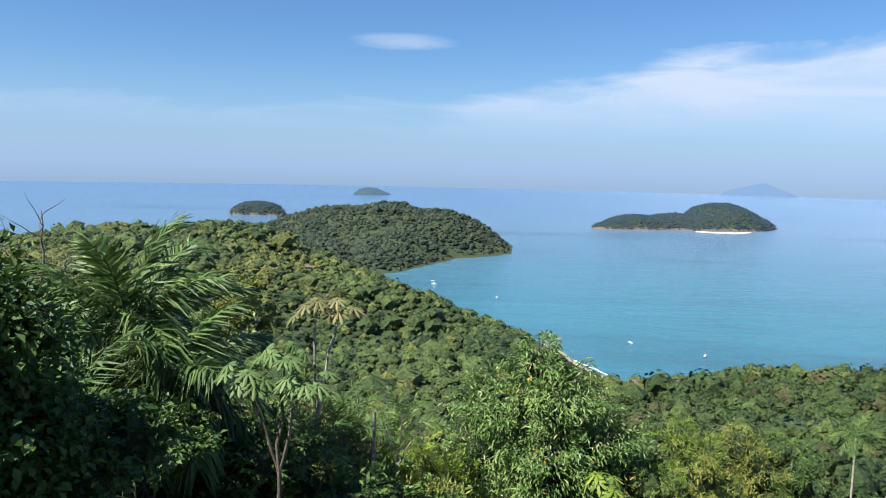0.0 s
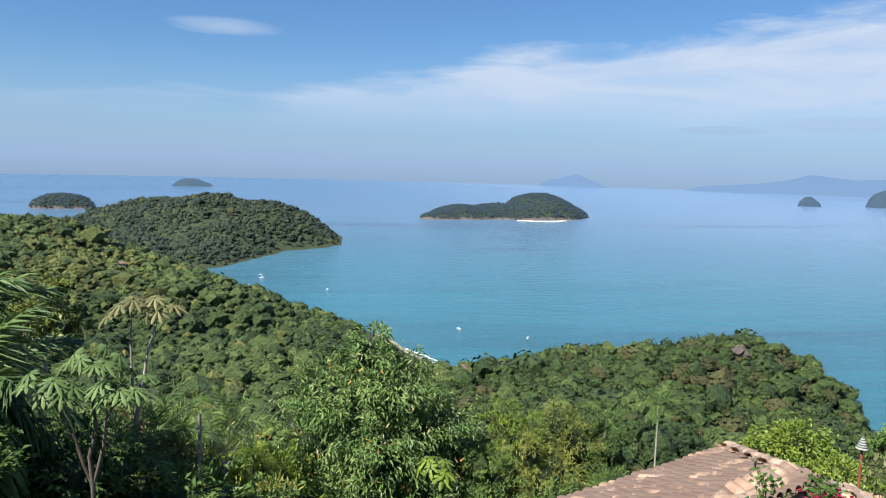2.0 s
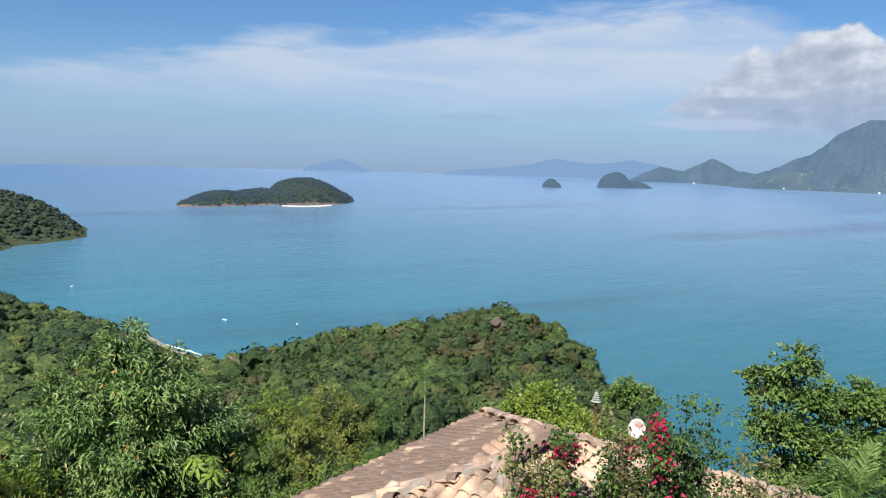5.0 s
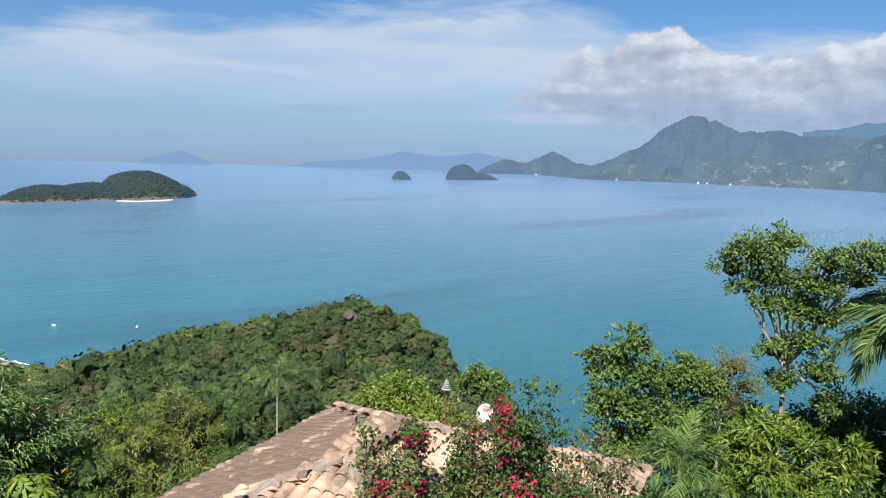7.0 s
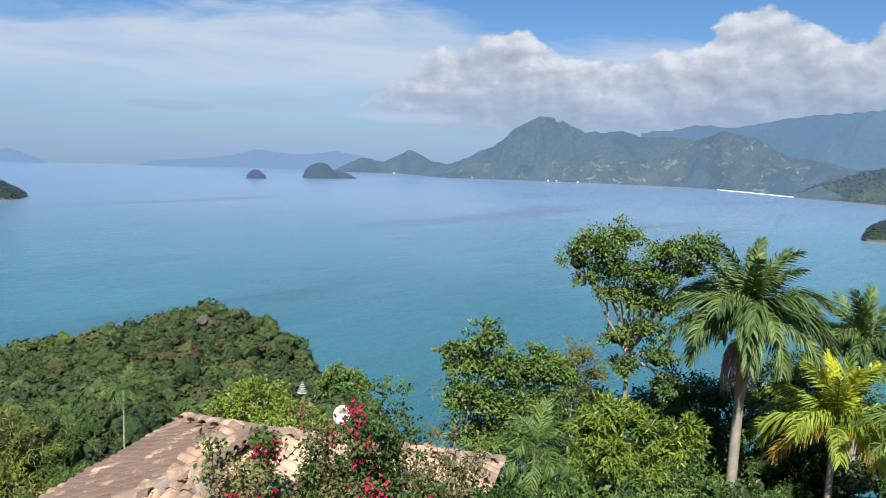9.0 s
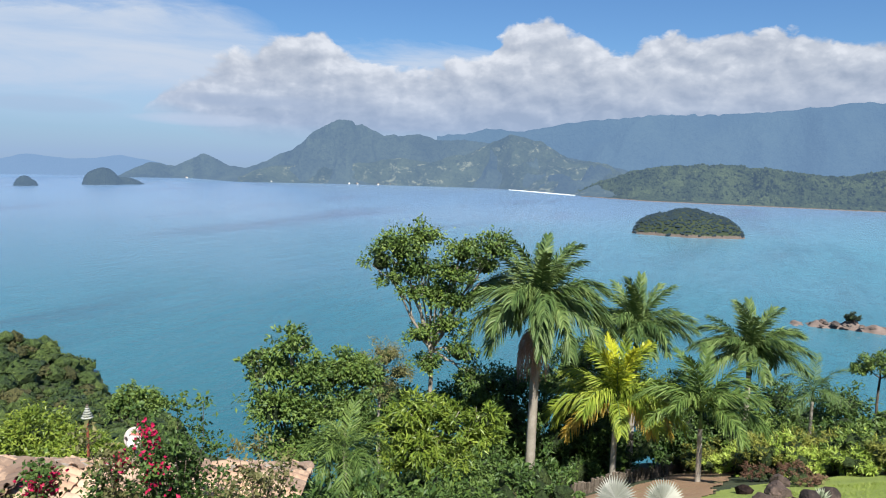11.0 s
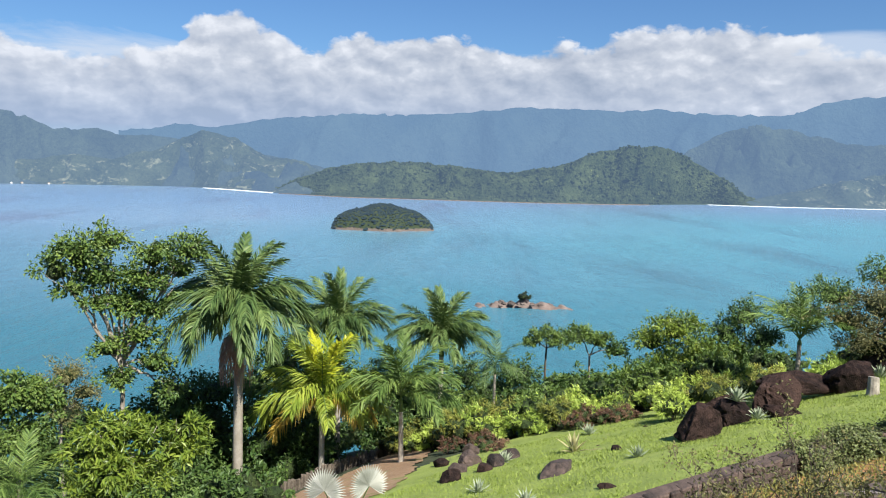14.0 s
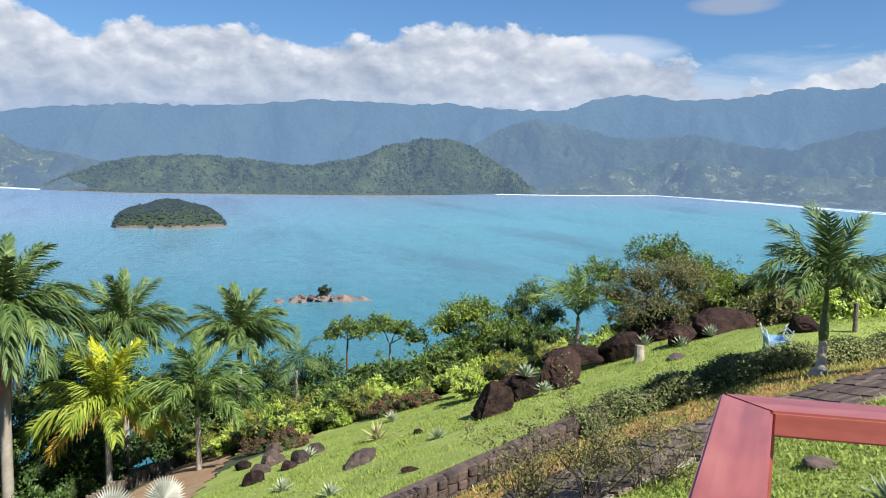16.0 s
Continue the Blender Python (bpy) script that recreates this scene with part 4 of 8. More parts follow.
def shrub(name, label, x, y, r, h, leaves, length, ratio, mat, seed, mat_bark=None, n=5, droop=0.1, category="shrub", group="", up=0.0):
    """A bush of several lobes that grows from the ground."""
    g = np.random.default_rng(seed)
    lobes = [(0, 0, h * 0.55, r * 0.7, h * 0.45)]
    for k in range(n):
        a = 2 * np.pi * (k + g.uniform(0, 0.6)) / n
        q = g.uniform(0.45, 0.75)
        lobes.append((math.cos(a) * r * q, math.sin(a) * r * q, h * g.uniform(0.35, 0.68), r * g.uniform(0.38, 0.55), h * g.uniform(0.3, 0.4)))
    z = max(float(ground(x, y)), 0.0)
    ob = tagged(empty(name, x, y, z + up), label, category, group)
    b = Build()
    for l in lobes:
        b.add(*tube(bend((g.normal(0, 0.1 * r), g.normal(0, 0.1 * r), -0.2 - up), (l[0], l[1], l[2]), 0, 0.04 * r, 6, g), np.linspace(0.05, 0.015, 6) * max(r * 0.6, 0.5), 5))
    part("stem", b, mat_bark or M_BARK, ob, smooth=True)
    part("leaves", Build().add(*foliage_cloud(lobes, leaves, length * 1.1, ratio, droop=droop, seed=seed, shell=0.45)).add(*inner_mass(lobes, seed, 0.55), 1), [mat, M_INNER_SHADE], ob)
    return ob


def frond_mesh(name, length, rise, curl, mats, leaflet=0.32, pairs=42, width=0.035, hang=0.5, seed=0, vee=0.35, twist=0.0):
    """A feather palm leaf that starts at the origin and arches out along +x."""
    g = np.random.default_rng(seed)
    n = 16
    u = np.linspace(0, 1, n)
    ang = radians(rise) - radians(curl) * u ** 1.35
    step = length / (n - 1)
    px = np.concatenate([[0], np.cumsum(np.cos(ang[:-1]) * step)])
    pz = np.concatenate([[0], np.cumsum(np.sin(ang[:-1]) * step)])
    py = twist * length * u ** 2
    path = np.stack([px, py, pz], 1)
    b = Build().add(*tube(path, np.linspace(0.028, 0.006, n) * max(length / 2.5, 0.5), 5), 1)
    s = np.repeat(np.linspace(0.14, 0.995, pairs), 2)
    side = np.tile([1.0, -1.0], pairs)
    s = s + g.normal(0, 0.006, len(s))
    P = np.stack([np.interp(s, u, path[:, k]) for k in range(3)], 1)
    a = np.interp(s, u, ang)
    T = np.stack([np.cos(a), 0 * a, np.sin(a)], 1)
    Nn = np.stack([-np.sin(a), 0 * a, np.cos(a)], 1)
    S = np.stack([0 * a, side, 0 * a], 1)
    L = leaflet * length * (0.35 + 0.65 * np.sin(np.pi * np.clip(s * 0.9 + 0.08, 0, 1)) ** 0.7) * g.uniform(0.85, 1.1, len(s))
    D = unit(S * 0.85 + T * (0.45 + 0.6 * s[:, None]) + Nn * (vee + g.normal(0, 0.5, len(s)))[:, None])
    Wd = unit(np.cross(D, Nn + 0.3 * S + g.normal(0, 0.35, (len(s), 3))))
    w = width * length / 2.5 * g.uniform(0.8, 1.2, len(s))
    down = np.array([0, 0, -1.0])
    p1 = P + D * (L * 0.5)[:, None] + down * (L * hang * 0.12)[:, None]
    p2 = P + D * (L * 0.9)[:, None] + down * (L * hang * g.uniform(0.6, 1.2, len(s)))[:, None]
    v = np.stack([P - Wd * (w * 0.4)[:, None], P + Wd * (w * 0.4)[:, None], p1 + Wd * (w * 0.6)[:, None], p1 - Wd * (w * 0.6)[:, None], p2], 1).reshape(-1, 3)
    k = np.arange(len(s))[:, None] * 5
    b.add(v, k + [0, 1, 2, 3], 0)
    b.v.append(np.zeros((0, 3)))
    b.f.append(k + [3, 2, 4] + b.n - len(v))
    b.m.append(np.zeros(len(s)))
    return b.mesh(name, mats)


def palm(name, label, x, y, top, frond, count, mats, trunk_r=0.17, shaft=1.0, lean=(0, 0), seed=0, hang=0.5, curl=105, dead=0, group="", base=None, ringed=True, bulge=0.0, rises=(72, -18), leaflet=0.32, pairs=42, spear=None, old=None, wide=0.03):
    """A feather palm: trunk, green crownshaft and fronds, each a part. top: height of the crown's heart."""
    g = np.random.default_rng(seed)
    z = float(ground(x, y)) - 0.1 if base is None else base
    ob = tagged(empty(name, x, y, z), label, "palm", group)
    h = top - z
    u = np.linspace(0, 1, 22)
    path = np.stack([lean[0] * u ** 1.5, lean[1] * u ** 1.5, u * (h - shaft)], 1)
    rr = trunk_r * (1 + bulge * np.exp(-((u - 0.06) / 0.16) ** 2) - 0.25 * u)
    if ringed:
        path = np.repeat(path, 2, 0)[1:]
        path[2::2, 2] += 0.03
        rr = np.repeat(rr, 2)[1:] * np.where(np.arange(len(path)) % 2, 1.0, 1.035)
    part("trunk", Build().add(*tube(path, rr, 12)), mats[2], ob, "pale grey ringed trunk", smooth=True)
    hub = np.array([lean[0], lean[1], h])
    if shaft > 0.05:
        p = np.stack([hub[0] + 0 * u, hub[1] + 0 * u, h - shaft + u * shaft], 1)
        part("crownshaft", Build().add(*tube(p, trunk_r * np.interp(u, [0, 0.15, 0.8, 1], [0.78, 0.98, 0.5, 0.3]), 10)), mats[3], ob, smooth=True)
    kinds = [frond_mesh("frond", frond * f, 0, curl * c, [mats[0], mats[1]], leaflet, pairs, wide, hang * q, seed * 7 + i, tw * 0.08) for i, (f, c, q, tw) in enumerate(((1, 1, 1, 1), (0.92, 0.85, 0.8, -1), (1.05, 1.1, 1.15, 0.5), (0.95, 0.5, 0.6, 0)))]
    for k in range(count):
        f = k / max(count - 1, 1)
        rise = rises[0] + (rises[1] - rises[0]) * f ** 0.8 + g.uniform(-8, 8)
        turn = k * 137.5 + g.uniform(-14, 14)
        me = kinds[3] if f < 0.25 else kinds[int(g.integers(0, 3))]
        fo = part("frond", me, None, ob)
        fo.matrix_basis = pose(*hub, 0, 0, turn) @ pose(0, 0, 0, g.uniform(-12, 12), -rise, 0)
        if old and f > 1 - old[1]:
            fo.data = fo.data.copy()
            fo.data.materials[0] = old[0]
            tagged(fo, old[2])
    if spear:
        me = frond_mesh("frond", frond * 0.9, 0, 30, [spear, mats[1]], leaflet * 0.8, pairs, 0.055, hang * 0.2, seed + 3)
        for k in range(4):
            part("young_frond", me, None, ob, "bright yellow young frond").matrix_basis = pose(*hub, 0, 0, 90 * k + 40) @ pose(0, 0, 0, 0, -84 + k * 4, 0)
    if dead:
        b = Build()
        for k in range(dead):
            a, q = g.uniform(0, 2 * np.pi), g.uniform(0.45, 1.0)
            p0 = hub + [0, 0, -shaft * g.uniform(0.55, 1.0)]
            side = np.array([math.cos(a), math.sin(a), 0])
            bunch = np.array([-0.25, 0.35, 0]) * (1 if k % 3 else -0.4)
            wide = g.uniform(0.2, 0.85)
            pts = np.array([p0 + side * trunk_r * 0.8, p0 + side * (trunk_r + 0.5 * wide) + bunch * 0.4 + [0, 0, -0.25 * q * dead_len(frond)], p0 + side * (trunk_r + 0.45 * wide) + bunch + [0, 0, -0.65 * q * dead_len(frond)], p0 + side * (trunk_r + 0.3 * wide) + bunch * 1.1 + [0, 0, -q * dead_len(frond)]])
            b.add(*tube(pts, [0.018, 0.014, 0.012, 0.006], 4))
        part("dead_skirt", b, M_DEAD_PALM, ob, "reddish brown dead flower strands hanging")
    return ob


def dead_len(frond):
    return 0.62 * frond


def boulder(name, label, x, y, rx, ry, rz, mat, seed, rot=0, sink=0.3, z=None, sharp=0.35, group="", category="rock"):
    """A weathered rock: broken faces, rounded edges, pits and cracks."""
    v, f = ico(4 if max(rx, ry) > 0.45 else 3)
    g = np.random.default_rng(seed + 900)
    n = np.array([noise.fractal(Vector(p * 0.9 + seed * 7.1), 1.0, 2.1, 3) for p in v])
    v = v * (1 + sharp * 0.7 * n)[:, None]
    for q in range(int(8 + sharp * 22)):
        d = unit(g.normal(size=3))
        over = np.maximum(v @ d - g.uniform(0.5, 0.9) - (0.2 - 0.4 * sharp), 0)
        v = v - np.outer(over * 0.94, d)
    fine = np.array([noise.fractal(Vector(p * 4 + seed), 1.0, 2.0, 5) for p in v])
    crack = np.array([noise.fractal(Vector(p * 1.5 + seed * 3.3), 1.0, 2.0, 3) for p in v])
    v = v * (1 + 0.045 * fine - (0.05 + 0.18 * sharp) * np.exp(-(crack / 0.05) ** 2))[:, None]
    v[:, 2] = np.where(v[:, 2] < -0.5, -0.5 + (v[:, 2] + 0.5) * 0.3, v[:, 2])
    v = v * [rx * 1.08, ry * 1.08, rz * 1.08]
    z = float(ground(x, y)) if z is None else z
    ob = part(name, Build().add(v, f), mat, None)
    ob.matrix_world = pose(x, y, z + rz * (0.55 - sink), 0, 0, rot)
    return tagged(ob, label, category, group)


def agave(name, label, x, y, r, mat, seed, z=None, count=34, stiff=1.0):
    g = np.random.default_rng(seed)
    b = Build()
    for k in range(count):
        a = k * 2.39996 + g.uniform(-0.15, 0.15)
        e = radians(12 + 72 * (1 - k / count) ** 0.9)
        L = r * g.uniform(0.85, 1.1)
        u = np.linspace(0, 1, 5)
        out = np.stack([np.cos(a) * np.cos(e) * u * L, np.sin(a) * np.cos(e) * u * L, np.sin(e) * u * L - (1 - stiff) * 0.5 * L * u ** 2], 1)
        side = np.array([-math.sin(a), math.cos(a), 0])
        w = r * 0.085 * np.array([0.7, 1.0, 0.85, 0.5, 0.03])
        up = np.array([-math.cos(a) * math.sin(e), -math.sin(a) * math.sin(e), math.cos(e)])
        v = np.concatenate([out + side * w[:, None] + up * w[:, None] * 0.5, out, out - side * w[:, None] + up * w[:, None] * 0.5])
        i = np.arange(4)[:, None]
        b.add(v, np.concatenate([i + [0, 5, 6, 1], i + [5, 10, 11, 6]]))
    ob = part(name, b, mat, None)
    ob.matrix_world = pose(x, y, (float(ground(x, y)) if z is None else z) - 0.02)
    return tagged(ob, label, "agave", "agaves in the garden")


def bearing(az, d):
    """Plan position at a compass bearing and distance from the lookout."""
    return float(d * math.sin(radians(az))), float(d * math.cos(radians(az)))


def height_at(el, d):
    return EYE + d * math.tan(radians(el))


# leaf colour darkened to give the shade inside crowns
M_INNER_SHADE = foliage("inner_shade_leaves", (0.016, 0.030, 0.008), (0.036, 0.060, 0.014), (0.064, 0.092, 0.022), 0.6, 0.0, relief=5.0, scale=0.6)
GREEN_STEM = rough_solid("green_stem", (0.05, 0.09, 0.02), (0.11, 0.17, 0.04), 6, 0.6, 0.1)
M_BARK = rough_solid("bark", (0.06, 0.045, 0.03), (0.2, 0.16, 0.12), 5, 0.95, 0.6, 0.02, 40)
M_BARK_PALE = rough_solid("pale_bark", (0.2, 0.17, 0.13), (0.48, 0.43, 0.36), 4, 0.9, 0.4, 0.015, 30)
M_PALM_TRUNK = rough_solid("palm_trunk", (0.32, 0.28, 0.22), (0.58, 0.52, 0.43), 1.6, 0.9, 0.35, 0.01, 18)
M_DEAD_PALM = rough_solid("dead_palm", (0.34, 0.18, 0.13), (0.7, 0.45, 0.35), 8, 0.9, 0.3)
M_LEAF_DARK = foliage("leaf_dark", (0.02, 0.045, 0.011), (0.052, 0.098, 0.021), (0.12, 0.18, 0.038), 0.52, 0.16)
M_LEAF = foliage("leaf_green", (0.034, 0.072, 0.016), (0.078, 0.132, 0.027), (0.174, 0.241, 0.049), 0.52, 0.15)
M_LEAF_PALE = foliage("leaf_pale", (0.06, 0.11, 0.03), (0.13, 0.2, 0.06), (0.24, 0.32, 0.11), 0.6, 0.3)
M_LEAF_LIME = foliage("leaf_lime", (0.128, 0.198, 0.037), (0.283, 0.383, 0.064), (0.538, 0.623, 0.121), 0.4, 0.22)
M_MANGO = foliage("mango_leaf", (0.048, 0.094, 0.024), (0.112, 0.188, 0.048), (0.275, 0.362, 0.112), 0.52, 0.15)
M_LEAF_BRIGHT = foliage("leaf_bright", (0.047, 0.084, 0.011), (0.121, 0.180, 0.023), (0.268, 0.323, 0.047), 0.4, 0.22)
M_LEAF_YELLOW = foliage("leaf_yellow_green", (0.07, 0.09, 0.018), (0.165, 0.185, 0.034), (0.32, 0.31, 0.062), 0.5, 0.22)
M_LEAF_OLIVE = foliage("leaf_olive", (0.058, 0.066, 0.026), (0.142, 0.142, 0.053), (0.283, 0.250, 0.100), 0.6, 0.25)
M_LEAF_RED = foliage("leaf_reddish", (0.07, 0.035, 0.02), (0.15, 0.08, 0.05), (0.25, 0.16, 0.09), 0.6, 0.25)
M_LEAF_ORANGE = foliage("leaf_orange", (0.35, 0.12, 0.02), (0.55, 0.22, 0.03), (0.65, 0.35, 0.06), 0.5, 0.3)
M_LEAF_CREAM = foliage("leaf_new", (0.3, 0.28, 0.14), (0.42, 0.38, 0.18), (0.5, 0.48, 0.26), 0.5, 0.3)
M_PETAL = foliage("bract_red", (0.22, 0.004, 0.025), (0.4, 0.008, 0.06), (0.52, 0.02, 0.1), 0.6, 0.2)
M_FROND = foliage("frond_green", (0.03, 0.062, 0.012), (0.09, 0.15, 0.03), (0.21, 0.28, 0.07), 0.52, 0.15)
M_FROND_DARK = foliage("frond_dark", (0.030, 0.061, 0.019), (0.081, 0.135, 0.035), (0.203, 0.263, 0.081), 0.52, 0.12)
M_FROND_LIME = foliage("frond_lime", (0.09, 0.15, 0.012), (0.2, 0.27, 0.03), (0.38, 0.42, 0.06), 0.52, 0.25)
M_FROND_YELLOW = foliage("frond_yellow", (0.36, 0.4, 0.025), (0.55, 0.57, 0.04), (0.7, 0.68, 0.08), 0.4, 0.35)
M_FROND_GOLD = foliage("frond_gold", (0.3, 0.2, 0.03), (0.45, 0.3, 0.045), (0.55, 0.42, 0.08), 0.45, 0.35)
M_AGAVE = foliage("agave_leaf", (0.16, 0.2, 0.12), (0.26, 0.31, 0.2), (0.4, 0.44, 0.3), 0.5, 0.05)
M_SILVER = foliage("silver_fan", (0.26, 0.27, 0.22), (0.4, 0.4, 0.34), (0.52, 0.5, 0.42), 0.5, 0.15)
M_IVY = foliage("ivy_leaf", (0.06, 0.08, 0.026), (0.15, 0.18, 0.06), (0.29, 0.31, 0.12), 0.45, 0.2)
M_BOULDER = rough_solid("boulder_rock", (0.012, 0.008, 0.007), (0.07, 0.042, 0.034), 2.2, 0.97, 1.0, 0.07, 14)
M_BOULDER.node_tree.nodes["Principled BSDF"].inputs["Specular IOR Level"].default_value = 0.12
M_STONE = rough_solid("wall_stone", (0.022, 0.015, 0.012), (0.12, 0.082, 0.065), 4, 0.92, 0.7, 0.02, 30)
M_PAVING = rough_solid("paving_stone", (0.055, 0.038, 0.03), (0.19, 0.135, 0.105), 3, 0.85, 0.4, 0.01, 30)
M_MORTAR = rough_solid("mortar", (0.2, 0.17, 0.14), (0.36, 0.31, 0.26), 4, 0.95, 0.5, 0.01, 30)

# ---------------------------------------------------------------- garden: lawn, wall, path, rocks
def inside(poly, x, y):
    poly = np.asarray(poly, float)
    hit = np.zeros(np.shape(x), bool)
    for (x0, y0), (x1, y1) in zip(poly, np.roll(poly, -1, 0)):
        cross = ((y0 > y) != (y1 > y)) & (x < (x1 - x0) * (y - y0) / (y1 - y0 + 1e-12) + x0)
        hit ^= cross
    return hit


def turf_material(name, dark, mid, dry, bare, amount):
    m, nt, b = material(name)
    p = where(nt)
    n1, n2, n3 = noise_tex(nt, p, 0.45, 5, 0.65), noise_tex(nt, p, 9.0, 6, 0.75), noise_tex(nt, p, 0.9, 4, 0.6, 0.6)
    f = math_node(nt, "MULTIPLY_ADD", n2, 1.0, math_node(nt, "MULTIPLY_ADD", n1, 0.9, -0.45))
    green = ramp(nt, f, [(0.2, dark), (0.55, mid), (0.9, dry)])
    spot = math_node(nt, "MULTIPLY", math_node(nt, "SUBTRACT", math_node(nt, "MULTIPLY_ADD", n2, 0.25, n3), amount), 7.0, clamp=True)
    nt.links.new(mix_color(nt, spot, green, bare), b.inputs["Base Color"])
    b.inputs["Roughness"].default_value = 0.9
    bump(nt, b, math_node(nt, "MULTIPLY_ADD", noise_tex(nt, p, 30, 4, 0.8), 0.6, n2), 0.8, 0.06)
    return m


M_TURF = turf_material("lawn_turf", (0.15, 0.2, 0.032), (0.24, 0.3, 0.055), (0.33, 0.37, 0.09), (0.3, 0.24, 0.11), 0.78)
M_VERGE = turf_material("dry_turf", (0.12, 0.12, 0.02), (0.24, 0.22, 0.045), (0.36, 0.29, 0.08), (0.42, 0.21, 0.08), 0.5)
M_EARTH = turf_material("bare_earth", (0.22, 0.13, 0.07), (0.32, 0.2, 0.11), (0.38, 0.26, 0.15), (0.2, 0.19, 0.06), 0.66)


M_BLADE = foliage("grass_blade", (0.15, 0.205, 0.034), (0.24, 0.31, 0.055), (0.33, 0.39, 0.09), 0.6, 0.3, scale=1.2)
M_BLADE_DRY = foliage("grass_blade_dry", (0.15, 0.18, 0.034), (0.25, 0.27, 0.06), (0.42, 0.34, 0.12), 0.7, 0.3, scale=1.2)


def sheet_on_ground(name, label, poly, mat, category, step=0.3, lift=0.05, rag=0.25):
    poly = np.asarray(poly, float)
    xs, ys = np.arange(poly[:, 0].min() - 1, poly[:, 0].max() + 1, step), np.arange(poly[:, 1].min() - 1, poly[:, 1].max() + 1, step)
    x, y = np.meshgrid(xs, ys, indexing="ij")
    f = grid_faces(len(xs), len(ys))
    cx, cy = x.ravel()[f].mean(1), y.ravel()[f].mean(1)
    f = f[inside(poly, cx + rag * fbm(cx, cy, 2, 4) * 2, cy + rag * fbm(cx + 50, cy, 2, 5) * 2)]
    z = ground(x, y) + lift + 0.05 * fbm(x / 1.5, y / 1.5, 3, 8)
    tagged(part(name, Build().add(np.stack([x, y, z], -1), f), mat, smooth=True), label, category, kind="structure")


def grass_blades(name, label, poly, count, mat, seed, tall=0.09):
    """Blades of grass standing over a lawn."""
    g = np.random.default_rng(seed)
    poly = np.asarray(poly, float)
    x = g.uniform(poly[:, 0].min(), poly[:, 0].max(), count * 3)
    y = g.uniform(poly[:, 1].min(), poly[:, 1].max(), count * 3)
    k = np.where(inside(poly, x, y))[0][:count]
    x, y = x[k], y[k]
    n = len(x)
    h = tall * g.uniform(0.5, 1.5, n) * (1 + 0.7 * fbm(x * 0.8, y * 0.8, 3, seed))
    a = g.uniform(0, 2 * np.pi, n)
    p = np.stack([x, y, ground(x, y) + 0.04], 1)
    s = np.stack([np.cos(a), np.sin(a), 0 * a], 1) * (0.022 * g.uniform(0.5, 1.3, n))[:, None]
    tip = p + np.stack([g.normal(0, 0.5, n) * h, g.normal(0, 0.5, n) * h, h], 1)
    b = Build().add(np.stack([p - s, p + s, tip], 1).reshape(-1, 3), np.arange(n * 3).reshape(-1, 3))
    tagged(part(name, b, mat), label, "grass", kind="stuff")


WALL = [(12.6, 0.2), (15.1, -5.2), (16.9, -9.2), (17.3, -11.5), (17.3, -13.7), (16.7, -16.2), (16.6, -19.5)]
sheet_on_ground("lawn", "mown sloping green lawn with rocks and agaves", [(14.5, 1.0), (24, 3.4), (30, 1.0), (36, -0.8), (39.5, -4.5), (40.5, -10.5), (41, -16), (41, -22), (36, -30), (24, -30), (17, -24), (17, -16), (17.5, -11), (15.4, -5.0)], M_TURF, "lawn", step=0.16)
grass_blades("grass", "short blades of bright lawn grass", [(14.5, 1.0), (24, 2.0), (30, -0.5), (36, -5.2), (38, -10.5), (39, -16), (38, -22), (34, -27), (24, -27), (18, -22), (17.8, -16), (18, -11), (16, -5.0)], 70000, M_BLADE, 5, 0.06)
grass_blades("grass", "yellowish grass along the stone wall", [(13, 1), (15.0, -5.1), (16.8, -10), (16.9, -14), (16.2, -22), (13.4, -22), (13.6, -15), (14.3, -9), (12.4, -3)], 9000, M_BLADE_DRY, 6)
grass_blades("grass", "short grass beside the veranda", [(3.5, -3), (7, -3), (11.0, -6), (11.4, -12), (11.2, -20), (5, -18), (3.5, -9)], 36000, M_BLADE, 7, 0.06)
sheet_on_ground("verge", "dry grass verge with fallen orange leaves", [(13, 1), (15.2, -5.1), (17.2, -10), (17.2, -14), (16.4, -25), (12.5, -25), (12.8, -15), (14.2, -9), (11.5, -3)], M_VERGE, "lawn", lift=0.03)
sheet_on_ground("lawn_upper", "short green grass beside the veranda", [(2.5, -3), (7, -3), (11.2, -6), (11.6, -12), (11.5, -22), (4, -20), (2.5, -9)], M_TURF, "lawn", lift=0.03)
sheet_on_ground("earth_path", "bare reddish earth along the log edging", [(24, 3), (29, 0.6), (35, -0.2), (43, -1.2), (50, -3.5), (52, -1.2), (45, 1.8), (38, 3.5), (33, 6), (26, 7)], M_EARTH, "path", step=0.14, lift=0.09)


def along(line, step):
    """Points and headings at even steps along a plan line."""
    line = np.asarray(line, float)
    seg = np.hypot(*np.diff(line, axis=0).T)
    cum = np.concatenate([[0], np.cumsum(seg)])
    s = np.arange(0, cum[-1], step)
    x, y = np.interp(s, cum, line[:, 0]), np.interp(s, cum, line[:, 1])
    k = np.clip(np.searchsorted(cum, s, "right") - 1, 0, len(seg) - 1)
    a = np.degrees(np.arctan2(line[k + 1, 1] - line[k, 1], line[k + 1, 0] - line[k, 0]))
    return x, y, a


